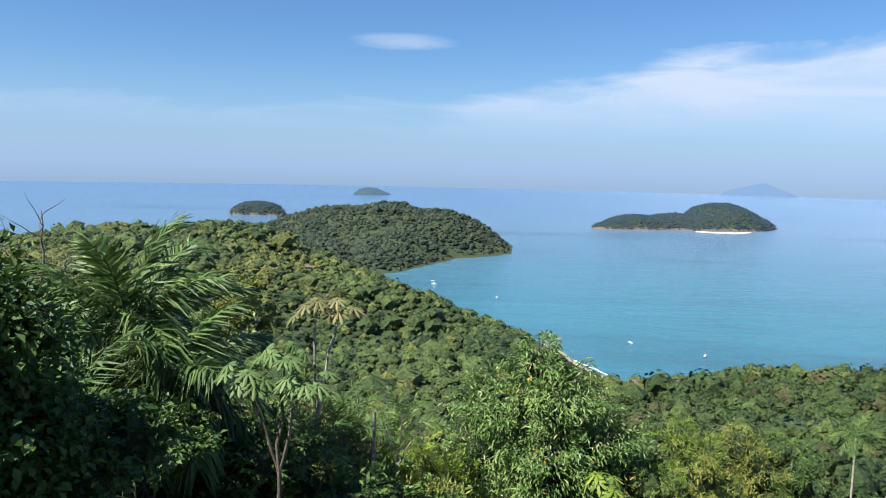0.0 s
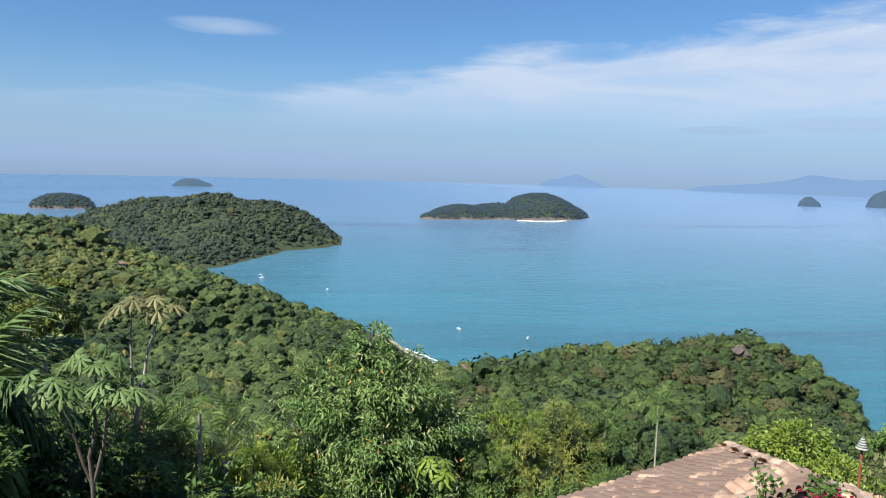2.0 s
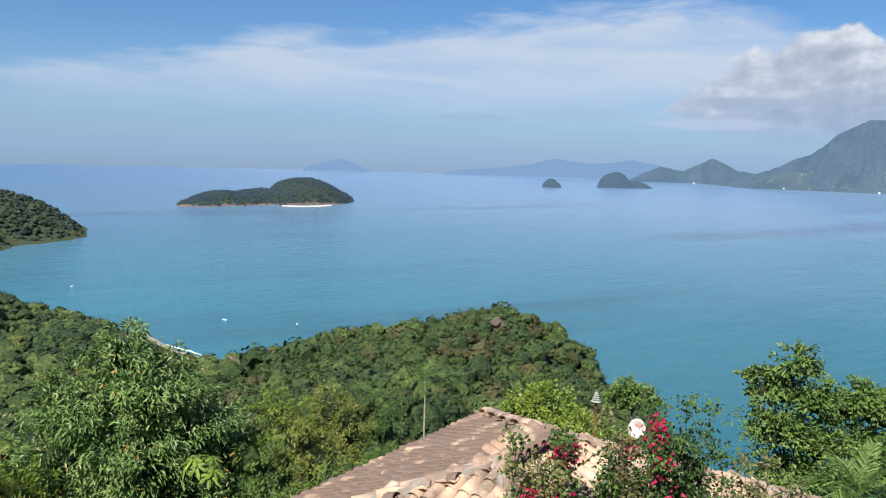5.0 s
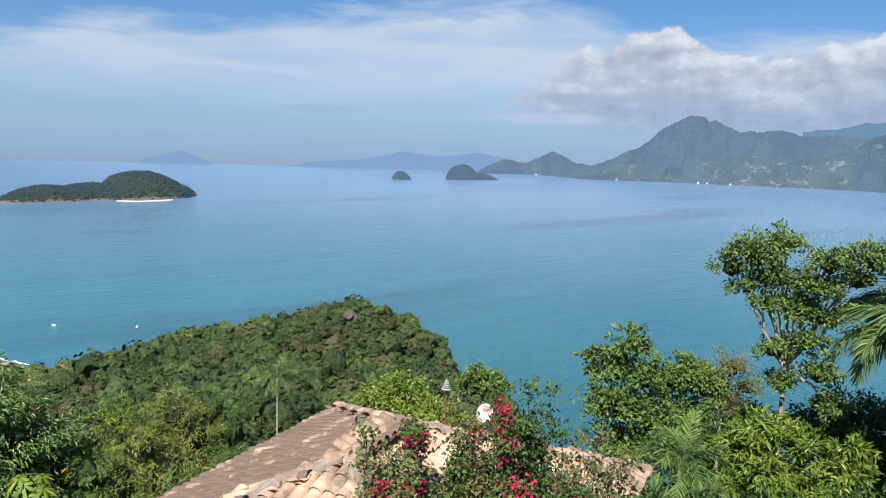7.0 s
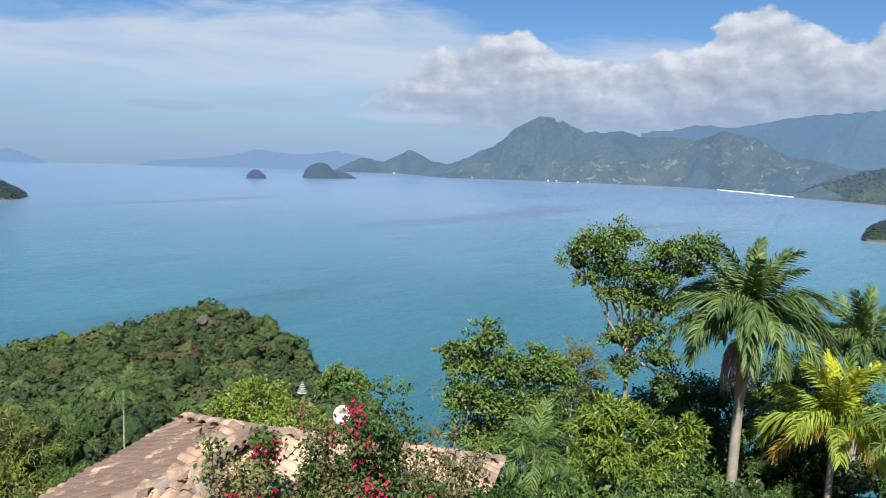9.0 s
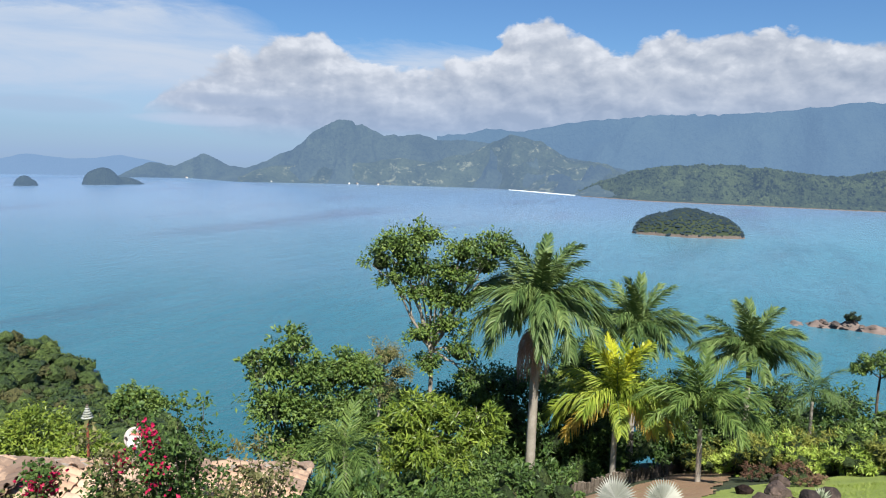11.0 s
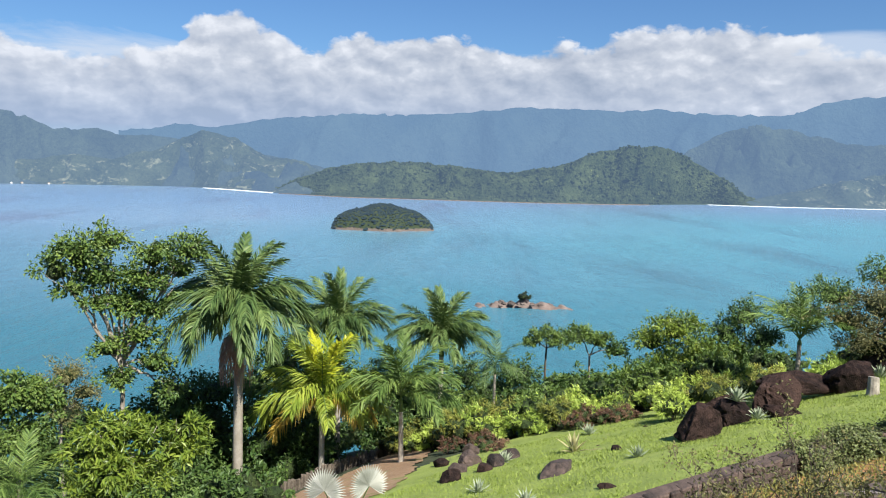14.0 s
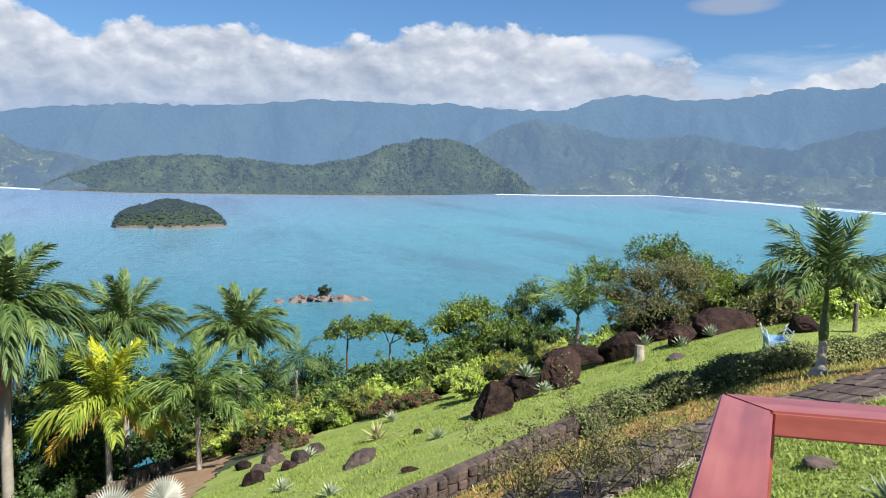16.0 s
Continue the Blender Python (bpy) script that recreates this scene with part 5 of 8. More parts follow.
def rough_block(name, sx, sy, sz, seed, wear=0.12):
    """A rough-hewn stone with broken edges."""
    g = np.random.default_rng(seed)
    bm = bmesh.new()
    bmesh.ops.create_cube(bm, size=1.0)
    for v in bm.verts:
        v.co = Vector((v.co.x * sx, v.co.y * sy, v.co.z * sz)) + Vector(g.normal(0, wear * min(sx, sy, sz) * 0.6, 3))
    bmesh.ops.bevel(bm, geom=bm.edges[:], offset=min(sx, sy, sz) * 0.16, segments=1, affect="EDGES")
    for v in bm.verts:
        v.co += Vector(g.normal(0, wear * 0.03, 3))
    me = bpy.data.meshes.new(name)
    bm.to_mesh(me)
    bm.free()
    return me


def stone_wall():
    wall = tagged(empty("garden_wall"), "low dry wall of dark rough stones edging the lawn", "wall", kind="structure")
    blocks = [rough_block("stone", 0.27 + 0.03 * (k % 3), 0.24, 0.2 + 0.01 * (k % 3), k, 0.1) for k in range(9)]
    for me in blocks:
        me.materials.append(M_STONE)
    g = np.random.default_rng(5)
    x, y, a = along(WALL[:4], 0.1)
    core = Build()
    line = np.stack([x, y], 1)
    nrm = np.stack([-np.sin(np.radians(a)), np.cos(np.radians(a))], 1)
    z = ground(x, y)
    ring = [line + nrm * 0.16, line + nrm * 0.16, line - nrm * 0.16, line - nrm * 0.16]
    hs = [-0.2, 0.62, 0.62, -0.2]
    v = np.stack([np.column_stack([r, z + h]) for r, h in zip(ring, hs)], 1).reshape(-1, 3)
    core.add(v, grid_faces(len(x), 4, True))
    part("wall_core", core, M_STONE, wall)
    for course in range(3):
        s = 0.0
        xs, ys, aa = along(WALL[:4], 0.05)
        i = int(g.integers(0, 4))
        while i < len(xs) - 4:
            me = blocks[int(g.integers(0, 9))]
            ob = part("stone", me, None, wall)
            n = np.array([-math.sin(radians(aa[i])), math.cos(radians(aa[i]))])
            q = np.array([xs[i], ys[i]]) - n * (0.1 + g.uniform(-0.012, 0.015))
            ob.matrix_basis = pose(q[0], q[1], float(ground(xs[i], ys[i])) + 0.1 + course * 0.21 + g.uniform(-0.01, 0.012), g.uniform(-3, 3), g.uniform(-3, 3), aa[i] + g.uniform(-3, 3))
            i += 6
    return wall


def ivy_hedge(name, label, line, w, h, seed, leaves):
    """The wall's far stretch, wholly grown over with small leaves."""
    g = np.random.default_rng(seed)
    x, y, a = along(line, 0.25)
    z = ground(x, y)
    line = np.stack([x, y], 1)
    nrm = np.stack([-np.sin(np.radians(a)), np.cos(np.radians(a))], 1)
    ob = tagged(empty(name, float(x[0]), float(y[0]), float(z[0])), label, "hedge")
    o = np.array([x[0], y[0], z[0]])
    prof = [(-0.5, -0.2), (-0.46, 0.55), (-0.2, 0.9), (0.2, 0.9), (0.46, 0.5), (0.5, -0.2)]
    v = np.stack([np.column_stack([line + nrm * (q * w * 0.86), z + t * h * 0.9]) for q, t in prof], 1).reshape(-1, 3) - o
    part("core", Build().add(v, np.concatenate([grid_faces(len(x), 6, True)])), M_STONE, ob)
    k = g.integers(0, len(x), leaves)
    q = g.uniform(0, 1, leaves)
    th = np.pi * q
    off, up = -np.cos(th) * w * 0.52, np.sin(th) ** 0.6 * h * 0.95
    lump = 1 + 0.16 * np.sin(k * 0.9 + seed) + g.normal(0, 0.07, leaves)
    base = np.column_stack([line[k] + nrm[k] * (off * lump)[:, None], z[k] + up * lump]) + np.column_stack([g.normal(0, 0.12, (leaves, 2)), g.normal(0, 0.03, leaves)]) - o
    out = np.column_stack([nrm[k] * (-np.cos(th))[:, None], np.sin(th)])
    al = unit(np.column_stack([g.normal(0, 1, (leaves, 2)), g.normal(-0.4, 0.5, leaves)]))
    L = g.uniform(0.05, 0.095, leaves)
    part("leaves", Build().add(*leaf_quads(base, al, unit(out + g.normal(0, 0.35, (leaves, 3))), L, L * 0.75)), M_IVY, ob)


def paved_path():
    path = tagged(empty("stone_path"), "path of dark irregular paving slabs with pale joints", "path", kind="structure")
    line = [(11.2, -2.0), (12.1, -5.5), (12.9, -9.0), (12.9, -11.5), (12.2, -14.0), (12.1, -19.0), (11.5, -24)]
    x, y, a = along(line, 0.4)
    nrm = np.stack([-np.sin(np.radians(a)), np.cos(np.radians(a))], 1)
    z = ground(x, y)
    p = np.stack([x, y], 1)
    prof = [(-1.3, -0.1), (-1.25, 0.07), (1.25, 0.07), (1.3, -0.1)]
    v = np.stack([np.column_stack([p + nrm * q, ground(*(p + nrm * q).T) + t]) for q, t in prof], 1).reshape(-1, 3)
    part("bed", Build().add(v, grid_faces(len(x), 4)[:, ::-1]), M_MORTAR, path)
    slabs = [rough_block("slab", 0.475, 0.395 + 0.01 * (k % 3), 0.07, 40 + k, 0.2) for k in range(6)]
    for me in slabs:
        me.materials.append(M_PAVING)
    g = np.random.default_rng(9)
    xs, ys, aa = along(line, 0.5)
    for i in range(len(xs)):
        n = np.array([-math.sin(radians(aa[i])), math.cos(radians(aa[i]))])
        for k in range(6):
            q = np.array([xs[i], ys[i]]) + n * (-1.05 + 0.42 * k + (0.1 if i % 2 else -0.1)) + g.normal(0, 0.012, 2)
            ob = part("slab", slabs[int(g.integers(0, 6))], None, path)
            e = 0.3
            sx = math.degrees(math.atan((float(ground(q[0] + e, q[1])) - float(ground(q[0] - e, q[1]))) / (2 * e)))
            sy = math.degrees(math.atan((float(ground(q[0], q[1] + e)) - float(ground(q[0], q[1] - e))) / (2 * e)))
            ob.matrix_basis = pose(q[0], q[1], float(ground(*q)) + 0.07 + g.uniform(-0.005, 0.006)) @ pose(0, 0, 0, sy, -sx, 0) @ pose(0, 0, 0, 0, 0, aa[i] + g.uniform(-3, 3))


stone_wall()
ivy_hedge("ivy_hedge", "old wall overgrown with small dark ivy leaves", WALL[2:6], 0.85, 0.72, 3, 24000)
ivy_hedge("ivy_hedge", "short wall end covered in ivy beside a palm", [(17.1, -16.9), (17.2, -19.5), (17.6, -23.0)], 0.8, 0.7, 4, 13000)
paved_path()


def at_px_rocks():
    dark = "dark reddish brown weathered boulder on the lawn"
    boulder("boulder", dark, 26.2, -10.4, 0.85, 0.95, 0.9, M_BOULDER, 1, 30, 0.1, sharp=0.45)
    boulder("boulder", "dark rounded boulder under an agave", 28.4, -12.6, 0.95, 0.8, 0.75, M_BOULDER, 2, -25, 0.1)
    boulder("boulder", "dark low boulder leaning on a taller one", 30.2, -13.3, 1.0, 0.7, 0.8, M_BOULDER, 14, 60, 0.1)
    boulder("boulder", "tall dark boulder standing among smaller ones", 29.6, -14.9, 0.95, 1.05, 1.3, M_BOULDER, 3, 40, 0.05, sharp=0.42)
    boulder("boulder", "low flat rock at the foot of a boulder", 27.6, -14.3, 0.8, 0.5, 0.3, M_BOULDER, 4, 30, 0.2)
    boulder("boulder", "long dark rock slab bridging two boulders", 31.6, -16.9, 0.75, 1.7, 0.55, M_BOULDER, 5, 8, -0.9, sharp=0.25)
    boulder("boulder", "broad rounded brown boulder on the grass", 31.4, -19.1, 0.95, 1.15, 0.98, M_BOULDER, 6, 10, 0.02, sharp=0.3)
    boulder("boulder", "small leaning brown rock", 30.3, -21.7, 0.6, 1.0, 0.62, M_BOULDER, 7, 30, 0.05, sharp=0.28)
    boulder("boulder", "large smooth dome of brown rock under trees", 30.4, -24.2, 1.45, 1.7, 0.95, M_BOULDER, 8, 35, 0.28, sharp=0.12)
    boulder("boulder", "dark rock in the shade of a bush", 35.6, -24.4, 1.9, 1.6, 1.2, M_BOULDER, 9, 0, 0.15)
    boulder("boulder", "low grey rock behind the cart", 23.4, -22.3, 0.55, 0.8, 0.42, M_BOULDER, 10, -40, 0.1)
    boulder("boulder", "flat pale-streaked slab of rock in the lawn", 24.2, -4.9, 1.25, 0.5, 0.36, M_STONE, 11, -28, 0.25, sharp=0.2)
    boulder("boulder", "grey flat stone bedded in the grass", 25.8, -18.4, 0.8, 0.5, 0.12, M_STONE, 12, -30, 0.2)
    for k, (x, y, r) in enumerate(((27.6, -1.5, 0.5), (29.6, -2.0, 0.42), (31.5, -2.5, 0.6), (28.4, -2.9, 0.42), (29.4, -3.5, 0.48), (30.8, -4.2, 0.5), (33.5, -1.4, 0.4), (36, -3.0, 0.6))):
        boulder("stone", "brown stone among the rocks by the path", x, y, r, r * 0.8, r * 0.75, M_STONE if k % 3 else M_BOULDER, 20 + k, 50 * k, 0.1, group="stones by the path")
    for k, (x, y, r) in enumerate(((27.2, -7.8, 0.3), (19.6, -5.5, 0.28), (29.5, -7.7, 0.16), (33, -10.7, 0.2), (16.4, -20.6, 0.4), (15.9, -21.6, 0.35))):
        boulder("stone", "small dark stone in the grass", x, y, r, r * 0.7, r * 0.45, M_BOULDER, 40 + k, 70 * k, 0.2, group="stones in the lawn")
    boulder("stepping_stone", "flat reddish grey stepping stone on the grass", 9.0, -9.2, 0.3, 0.24, 0.09, M_PAVING, 61, 20, -0.1, sharp=0.15)


at_px_rocks()
for k, (x, y, r, up) in enumerate(((24.2, -7.7, 0.5, 0), (34.6, -8.5, 0.6, 0), (19.9, -3.3, 0.45, 0), (34.6, -22.4, 0.75, 0), (21.1, -14.4, 0.45, 0), (23.4, -2.3, 0.5, 0), (28.0, -12.6, 0.62, 0.95), (27.0, -13.0, 0.5, 0.2), (31.6, -12.4, 0.6, 0.1), (29.8, -3.9, 0.5, 0.1),
                                (29.2, -20.9, 0.62, 0), (29.4, -22.6, 0.6, 0.1), (7.0, -8.3, 0.45, 0))):
    agave("agave", "pale grey-green spiky agave rosette", x, y, r, M_AGAVE, 70 + k, float(ground(x, y)) + up)
agave("agave", "pale striped agave with long arching leaves", 29.1, -6.6, 0.95, M_LEAF_CREAM, 95, count=16, stiff=0.8)


def tree_stump():
    b = Build().add(*tube([(0, 0, -0.1), (0, 0, 0.3), (0.02, 0.01, 0.75)], [0.27, 0.22, 0.2], 12))
    v, f = tube([(0.02, 0.01, 0.75), (0.02, 0.01, 0.752)], [0.2, 0.005], 12)
    ob = part("tree_stump", b.add(v, f), M_BARK_PALE, smooth=False)
    ob.matrix_world = pose(28.6, -18.3, float(ground(28.6, -18.3)), 4, 6, 0)
    tagged(ob, "weathered grey tree stump beside a boulder", "stump")


tree_stump()


def log_edging():
    fence = tagged(empty("log_edging"), "edging of short upright weathered logs along the slope", "fence")
    g = np.random.default_rng(3)
    logs = []
    for k in range(4):
        b = Build().add(*tube([(0, 0, -0.3), (0, 0, 0.25), (0.01, 0, 0.55 + 0.06 * k)], [0.085, 0.08, 0.075], 7))
        v, f = tube([(0.01, 0, 0.55 + 0.06 * k), (0.01, 0, 0.56 + 0.06 * k)], [0.075, 0.004], 7)
        logs.append(b.add(v, f).mesh("log", [M_BARK]))
    x, y, a = along([(31, 8.2), (36, 6.0), (41, 4.0), (46.5, 1.6), (51.5, -1.6), (53.5, -4)], 0.19)
    for i in range(len(x)):
        part("log", logs[int(g.integers(0, 4))], None, fence).matrix_basis = pose(float(x[i]), float(y[i]), float(ground(x[i], y[i])) + 0.05, g.uniform(-5, 5), g.uniform(-5, 5), g.uniform(0, 360))


log_edging()


# ---------------------------------------------------------------- veranda rail, bench, post
def wood_material(name, dark, mid, light, rough):
    m, nt, b = material(name)
    p = nt.nodes.new("ShaderNodeTexCoord").outputs["Object"]
    grain = noise_tex(nt, mapping(nt, p, (1.2, 26, 26)), 1.0, 6, 0.65, 0.3)
    blot = noise_tex(nt, mapping(nt, p, (3, 8, 8)), 1.0, 4, 0.6)
    f = math_node(nt, "MULTIPLY_ADD", grain, 0.7, math_node(nt, "MULTIPLY_ADD", blot, 0.9, -0.35))
    nt.links.new(ramp(nt, f, [(0.2, dark), (0.5, mid), (0.85, light)]), b.inputs["Base Color"])
    nt.links.new(math_node(nt, "MULTIPLY_ADD", blot, 0.25, rough), b.inputs["Roughness"])
    bump(nt, b, grain, 0.15, 0.002)
    b.inputs["Coat Weight"].default_value, b.inputs["Coat Roughness"].default_value = 0.9, 0.25
    return m


M_RAIL = wood_material("varnished_wood", (0.19, 0.045, 0.03), (0.31, 0.085, 0.06), (0.4, 0.14, 0.105), 0.3)
M_BLUE = rough_solid("blue_paint", (0.22, 0.36, 0.55), (0.34, 0.5, 0.68), 3, 0.5, 0.1, 0.003)
M_WHITE = rough_solid("white_paint", (0.55, 0.56, 0.55), (0.78, 0.78, 0.76), 2, 0.55, 0.1, 0.003)


def plank(l, w, h, edge=0.006, mitre=0.0):
    """A board along +x from the origin, its top at z = 0; mitre slants its first end."""
    bm = bmesh.new()
    vs = [bm.verts.new((x + (mitre * (y / w + 0.5) if x == 0 else 0), y, z)) for x in (0.0, l) for y in (-w / 2, w / 2) for z in (-h, 0)]
    for f in ((0, 1, 3, 2), (4, 6, 7, 5), (0, 4, 5, 1), (2, 3, 7, 6), (0, 2, 6, 4), (1, 5, 7, 3)):
        bm.faces.new([vs[i] for i in f])
    bmesh.ops.bevel(bm, geom=bm.edges[:], offset=edge, segments=2, affect="EDGES")
    return bm


def veranda():
    rail = tagged(empty("veranda_railing"), "glossy red-brown varnished wooden handrail with a mitred corner", "railing")
    top, w, h = 129.516, 0.123, 0.062
    ax, ay = 1.76, -1.548
    d1, d2 = np.array([-0.745, 0.667]), np.array([-0.48, -0.877])
    n1, n2 = np.array([-d1[1], d1[0]]), np.array([d2[1], -d2[0]])
    half = math.acos(float(d1 @ d2)) / 2
    run = w / math.tan(half)
    for d, n, sgn, name in ((d1, n1, 1, "handrail"), (d2, n2, -1, "handrail")):
        inward = n if (n @ (d1 + d2)) > 0 else -n
        start = np.array([ax, ay]) + inward * w / 2
        ang = math.degrees(math.atan2(d[1], d[0]))
        local_y = np.array([-d[1], d[0]])
        m = run if (local_y @ inward) > 0 else -run
        bm = plank(3.2 if d is d1 else 4.0, w, h, 0.006, 0.0)
        for v in bm.verts:
            if v.co.x < 0.02:
                v.co.x += (v.co.y / w + 0.5) * run if m > 0 else (0.5 - v.co.y / w) * run
        ob = part(name, bm, M_RAIL, rail)
        ob.matrix_basis = pose(start[0], start[1], top, 0, 0, ang)
    for q, d in ((0.0, d1), (1.9, d1), (3.6, d2), (1.8, d2)):
        c = np.array([ax, ay]) + (d1 + d2) / np.linalg.norm(d1 + d2) * 0.09 + d * q
        ob = part("post", plank(0.09, 0.09, top - h - 127.9 - 0.004, 0.005), M_RAIL, rail)
        ob.matrix_basis = pose(c[0] - 0.045, c[1], top - h - 0.004)
    deck = tagged(empty("veranda_deck"), "raised wooden veranda floor of dark boards", "veranda", kind="structure")
    for k in range(30):
        ob = part("board", plank(6.0, 0.135, 0.03, 0.004), M_RAIL, deck)
        ob.matrix_basis = pose(-4.6 + 0.0 * k, 0.9 - 0.14 * k, 127.9, 0, 0, 0)
    for x, y in ((-4, -3), (1, -3), (1, 0.6), (-4, 0.6)):
        b = Build().add(*tube([(0, 0, 0), (0, 0, 127.87 - float(ground(x, y)) + 0.3)], [0.09, 0.09], 10))
        ob = part("pier", b, M_BARK, deck)
        ob.matrix_basis = pose(x, y, float(ground(x, y)) - 0.3)


veranda()


def blue_bench():
    x, y = 21.4, -19.2
    bench = tagged(empty("garden_cart", x, y, float(ground(x, y)) + 0.06, -30), "pale blue painted wooden garden cart with white rails", "cart")
    def box(name, cx, cy, cz, sx, sy, sz, mat, rx=0, ry=0):
        ob = part(name, plank(sx, sy, sz, 0.01), mat, bench)
        ob.matrix_basis = pose(cx, cy, cz, rx, ry, 0) @ pose(-sx / 2, 0, sz / 2)
    box("floor_board", 0, 0, 0.3, 1.0, 0.55, 0.04, M_BLUE)
    box("side_board", 0, -0.28, 0.42, 1.08, 0.03, 0.26, M_BLUE, 12)
    box("side_board", 0, 0.28, 0.42, 1.08, 0.03, 0.26, M_BLUE, -12)
    box("end_board", -0.5, 0, 0.42, 0.03, 0.56, 0.26, M_BLUE)
    box("end_board", 0.5, 0, 0.42, 0.03, 0.56, 0.26, M_BLUE)
    for k in range(3):
        box("slat", 0, -0.36 - 0.03 * k, 0.6 + 0.13 * k, 1.15, 0.025, 0.045, M_WHITE)
        box("slat", 0, 0.36 + 0.03 * k, 0.6 + 0.13 * k, 1.15, 0.025, 0.045, M_WHITE if k == 2 else M_BLUE)
    for sx in (-0.5, 0.5):
        for sy in (-1, 1):
            b = Build().add(*tube([(sx, sy * 0.24, 0), (sx * 1.02, sy * 0.32, 0.5), (sx * 1.08, sy * 0.45, 0.95)], [0.03, 0.03, 0.025], 6))
            part("upright", b, M_WHITE, bench)
        box("skid", sx * 0.8, 0, 0.05, 0.08, 0.7, 0.1, M_BLUE)


blue_bench()


def fence_post():
    x, y = 21.6, -22.9
    b = Build().add(*tube([(0, 0, -0.2), (0, 0, 0.6), (0.02, 0, 1.15)], [0.09, 0.085, 0.08], 10))
    v, f = tube([(0.02, 0, 1.15), (0.02, 0, 1.17)], [0.08, 0.01], 10)
    ob = part("fence_post", b.add(v, f), M_BARK, smooth=False)
    ob.matrix_world = pose(x, y, float(ground(x, y)))
    tagged(ob, "thick mossy dark wooden post at the garden edge", "post")


fence_post()

# ---------------------------------------------------------------- tiled roof below the lookout
def tile_material(name, damp, gain):
    m, nt, b = material(name)
    info = nt.nodes.new("ShaderNodeObjectInfo")
    geo = nt.nodes.new("ShaderNodeNewGeometry")
    p = geo.outputs["Position"]
    big, fine = noise_tex(nt, p, 1.3, 5, 0.65), noise_tex(nt, p, 18, 6, 0.7)
    f = math_node(nt, "MULTIPLY_ADD", geo.outputs["Random Per Island"], 0.45, math_node(nt, "MULTIPLY_ADD", info.outputs["Random"], 0.3, math_node(nt, "MULTIPLY_ADD", fine, 0.5, -0.1)))
    clay = ramp(nt, f, [(0.15, (0.36, 0.19, 0.115)), (0.5, (0.56, 0.38, 0.25)), (0.9, (0.7, 0.54, 0.39))])
    grime = math_node(nt, "MULTIPLY", math_node(nt, "SUBTRACT", math_node(nt, "MULTIPLY_ADD", fine, 0.35, math_node(nt, "MULTIPLY_ADD", math_node(nt, "ADD", geo.outputs["Random Per Island"], info.outputs["Random"]), 0.22, big)), damp), 4.5, clamp=True)
    nt.links.new(mix_color(nt, math_node(nt, "MULTIPLY", grime, gain), clay, (0.075, 0.045, 0.035)), b.inputs["Base Color"])
    b.inputs["Roughness"].default_value = 0.9
    bump(nt, b, fine, 0.3, 0.01)
    return m


M_TILE, M_TILE_OLD = tile_material("clay_tile", 0.76, 0.75), tile_material("lichen_dark_tile", 0.61, 0.85)
M_PLASTER = rough_solid("white_plaster", (0.5, 0.47, 0.42), (0.7, 0.67, 0.62), 1.5, 0.9, 0.2, 0.01, 20)


def barrel(r0, r1, length, sides=6, thick=0.012, flip=False):
    """Half-round tapered clay tile along -y, crown up (a channel when flipped)."""
    a = np.linspace(0, np.pi, sides + 1)
    def row(y, r):
        return np.stack([np.cos(a) * r, 0 * a + y, np.sin(a) * r * 0.8], 1)
    pairs = ((row(0.0, r0), row(-length, r1)), (row(-length, r1), row(-length, r1 - thick)), (row(-length, r1 - thick), row(0.0, r0 - thick)))
    v = np.concatenate([np.concatenate(q) for q in pairs])
    n = sides + 1
    f = np.concatenate([grid_faces(2, n) + 2 * n * k for k in range(3)])
    if flip:
        v = v * [1, 1, -0.55]
    return v, f


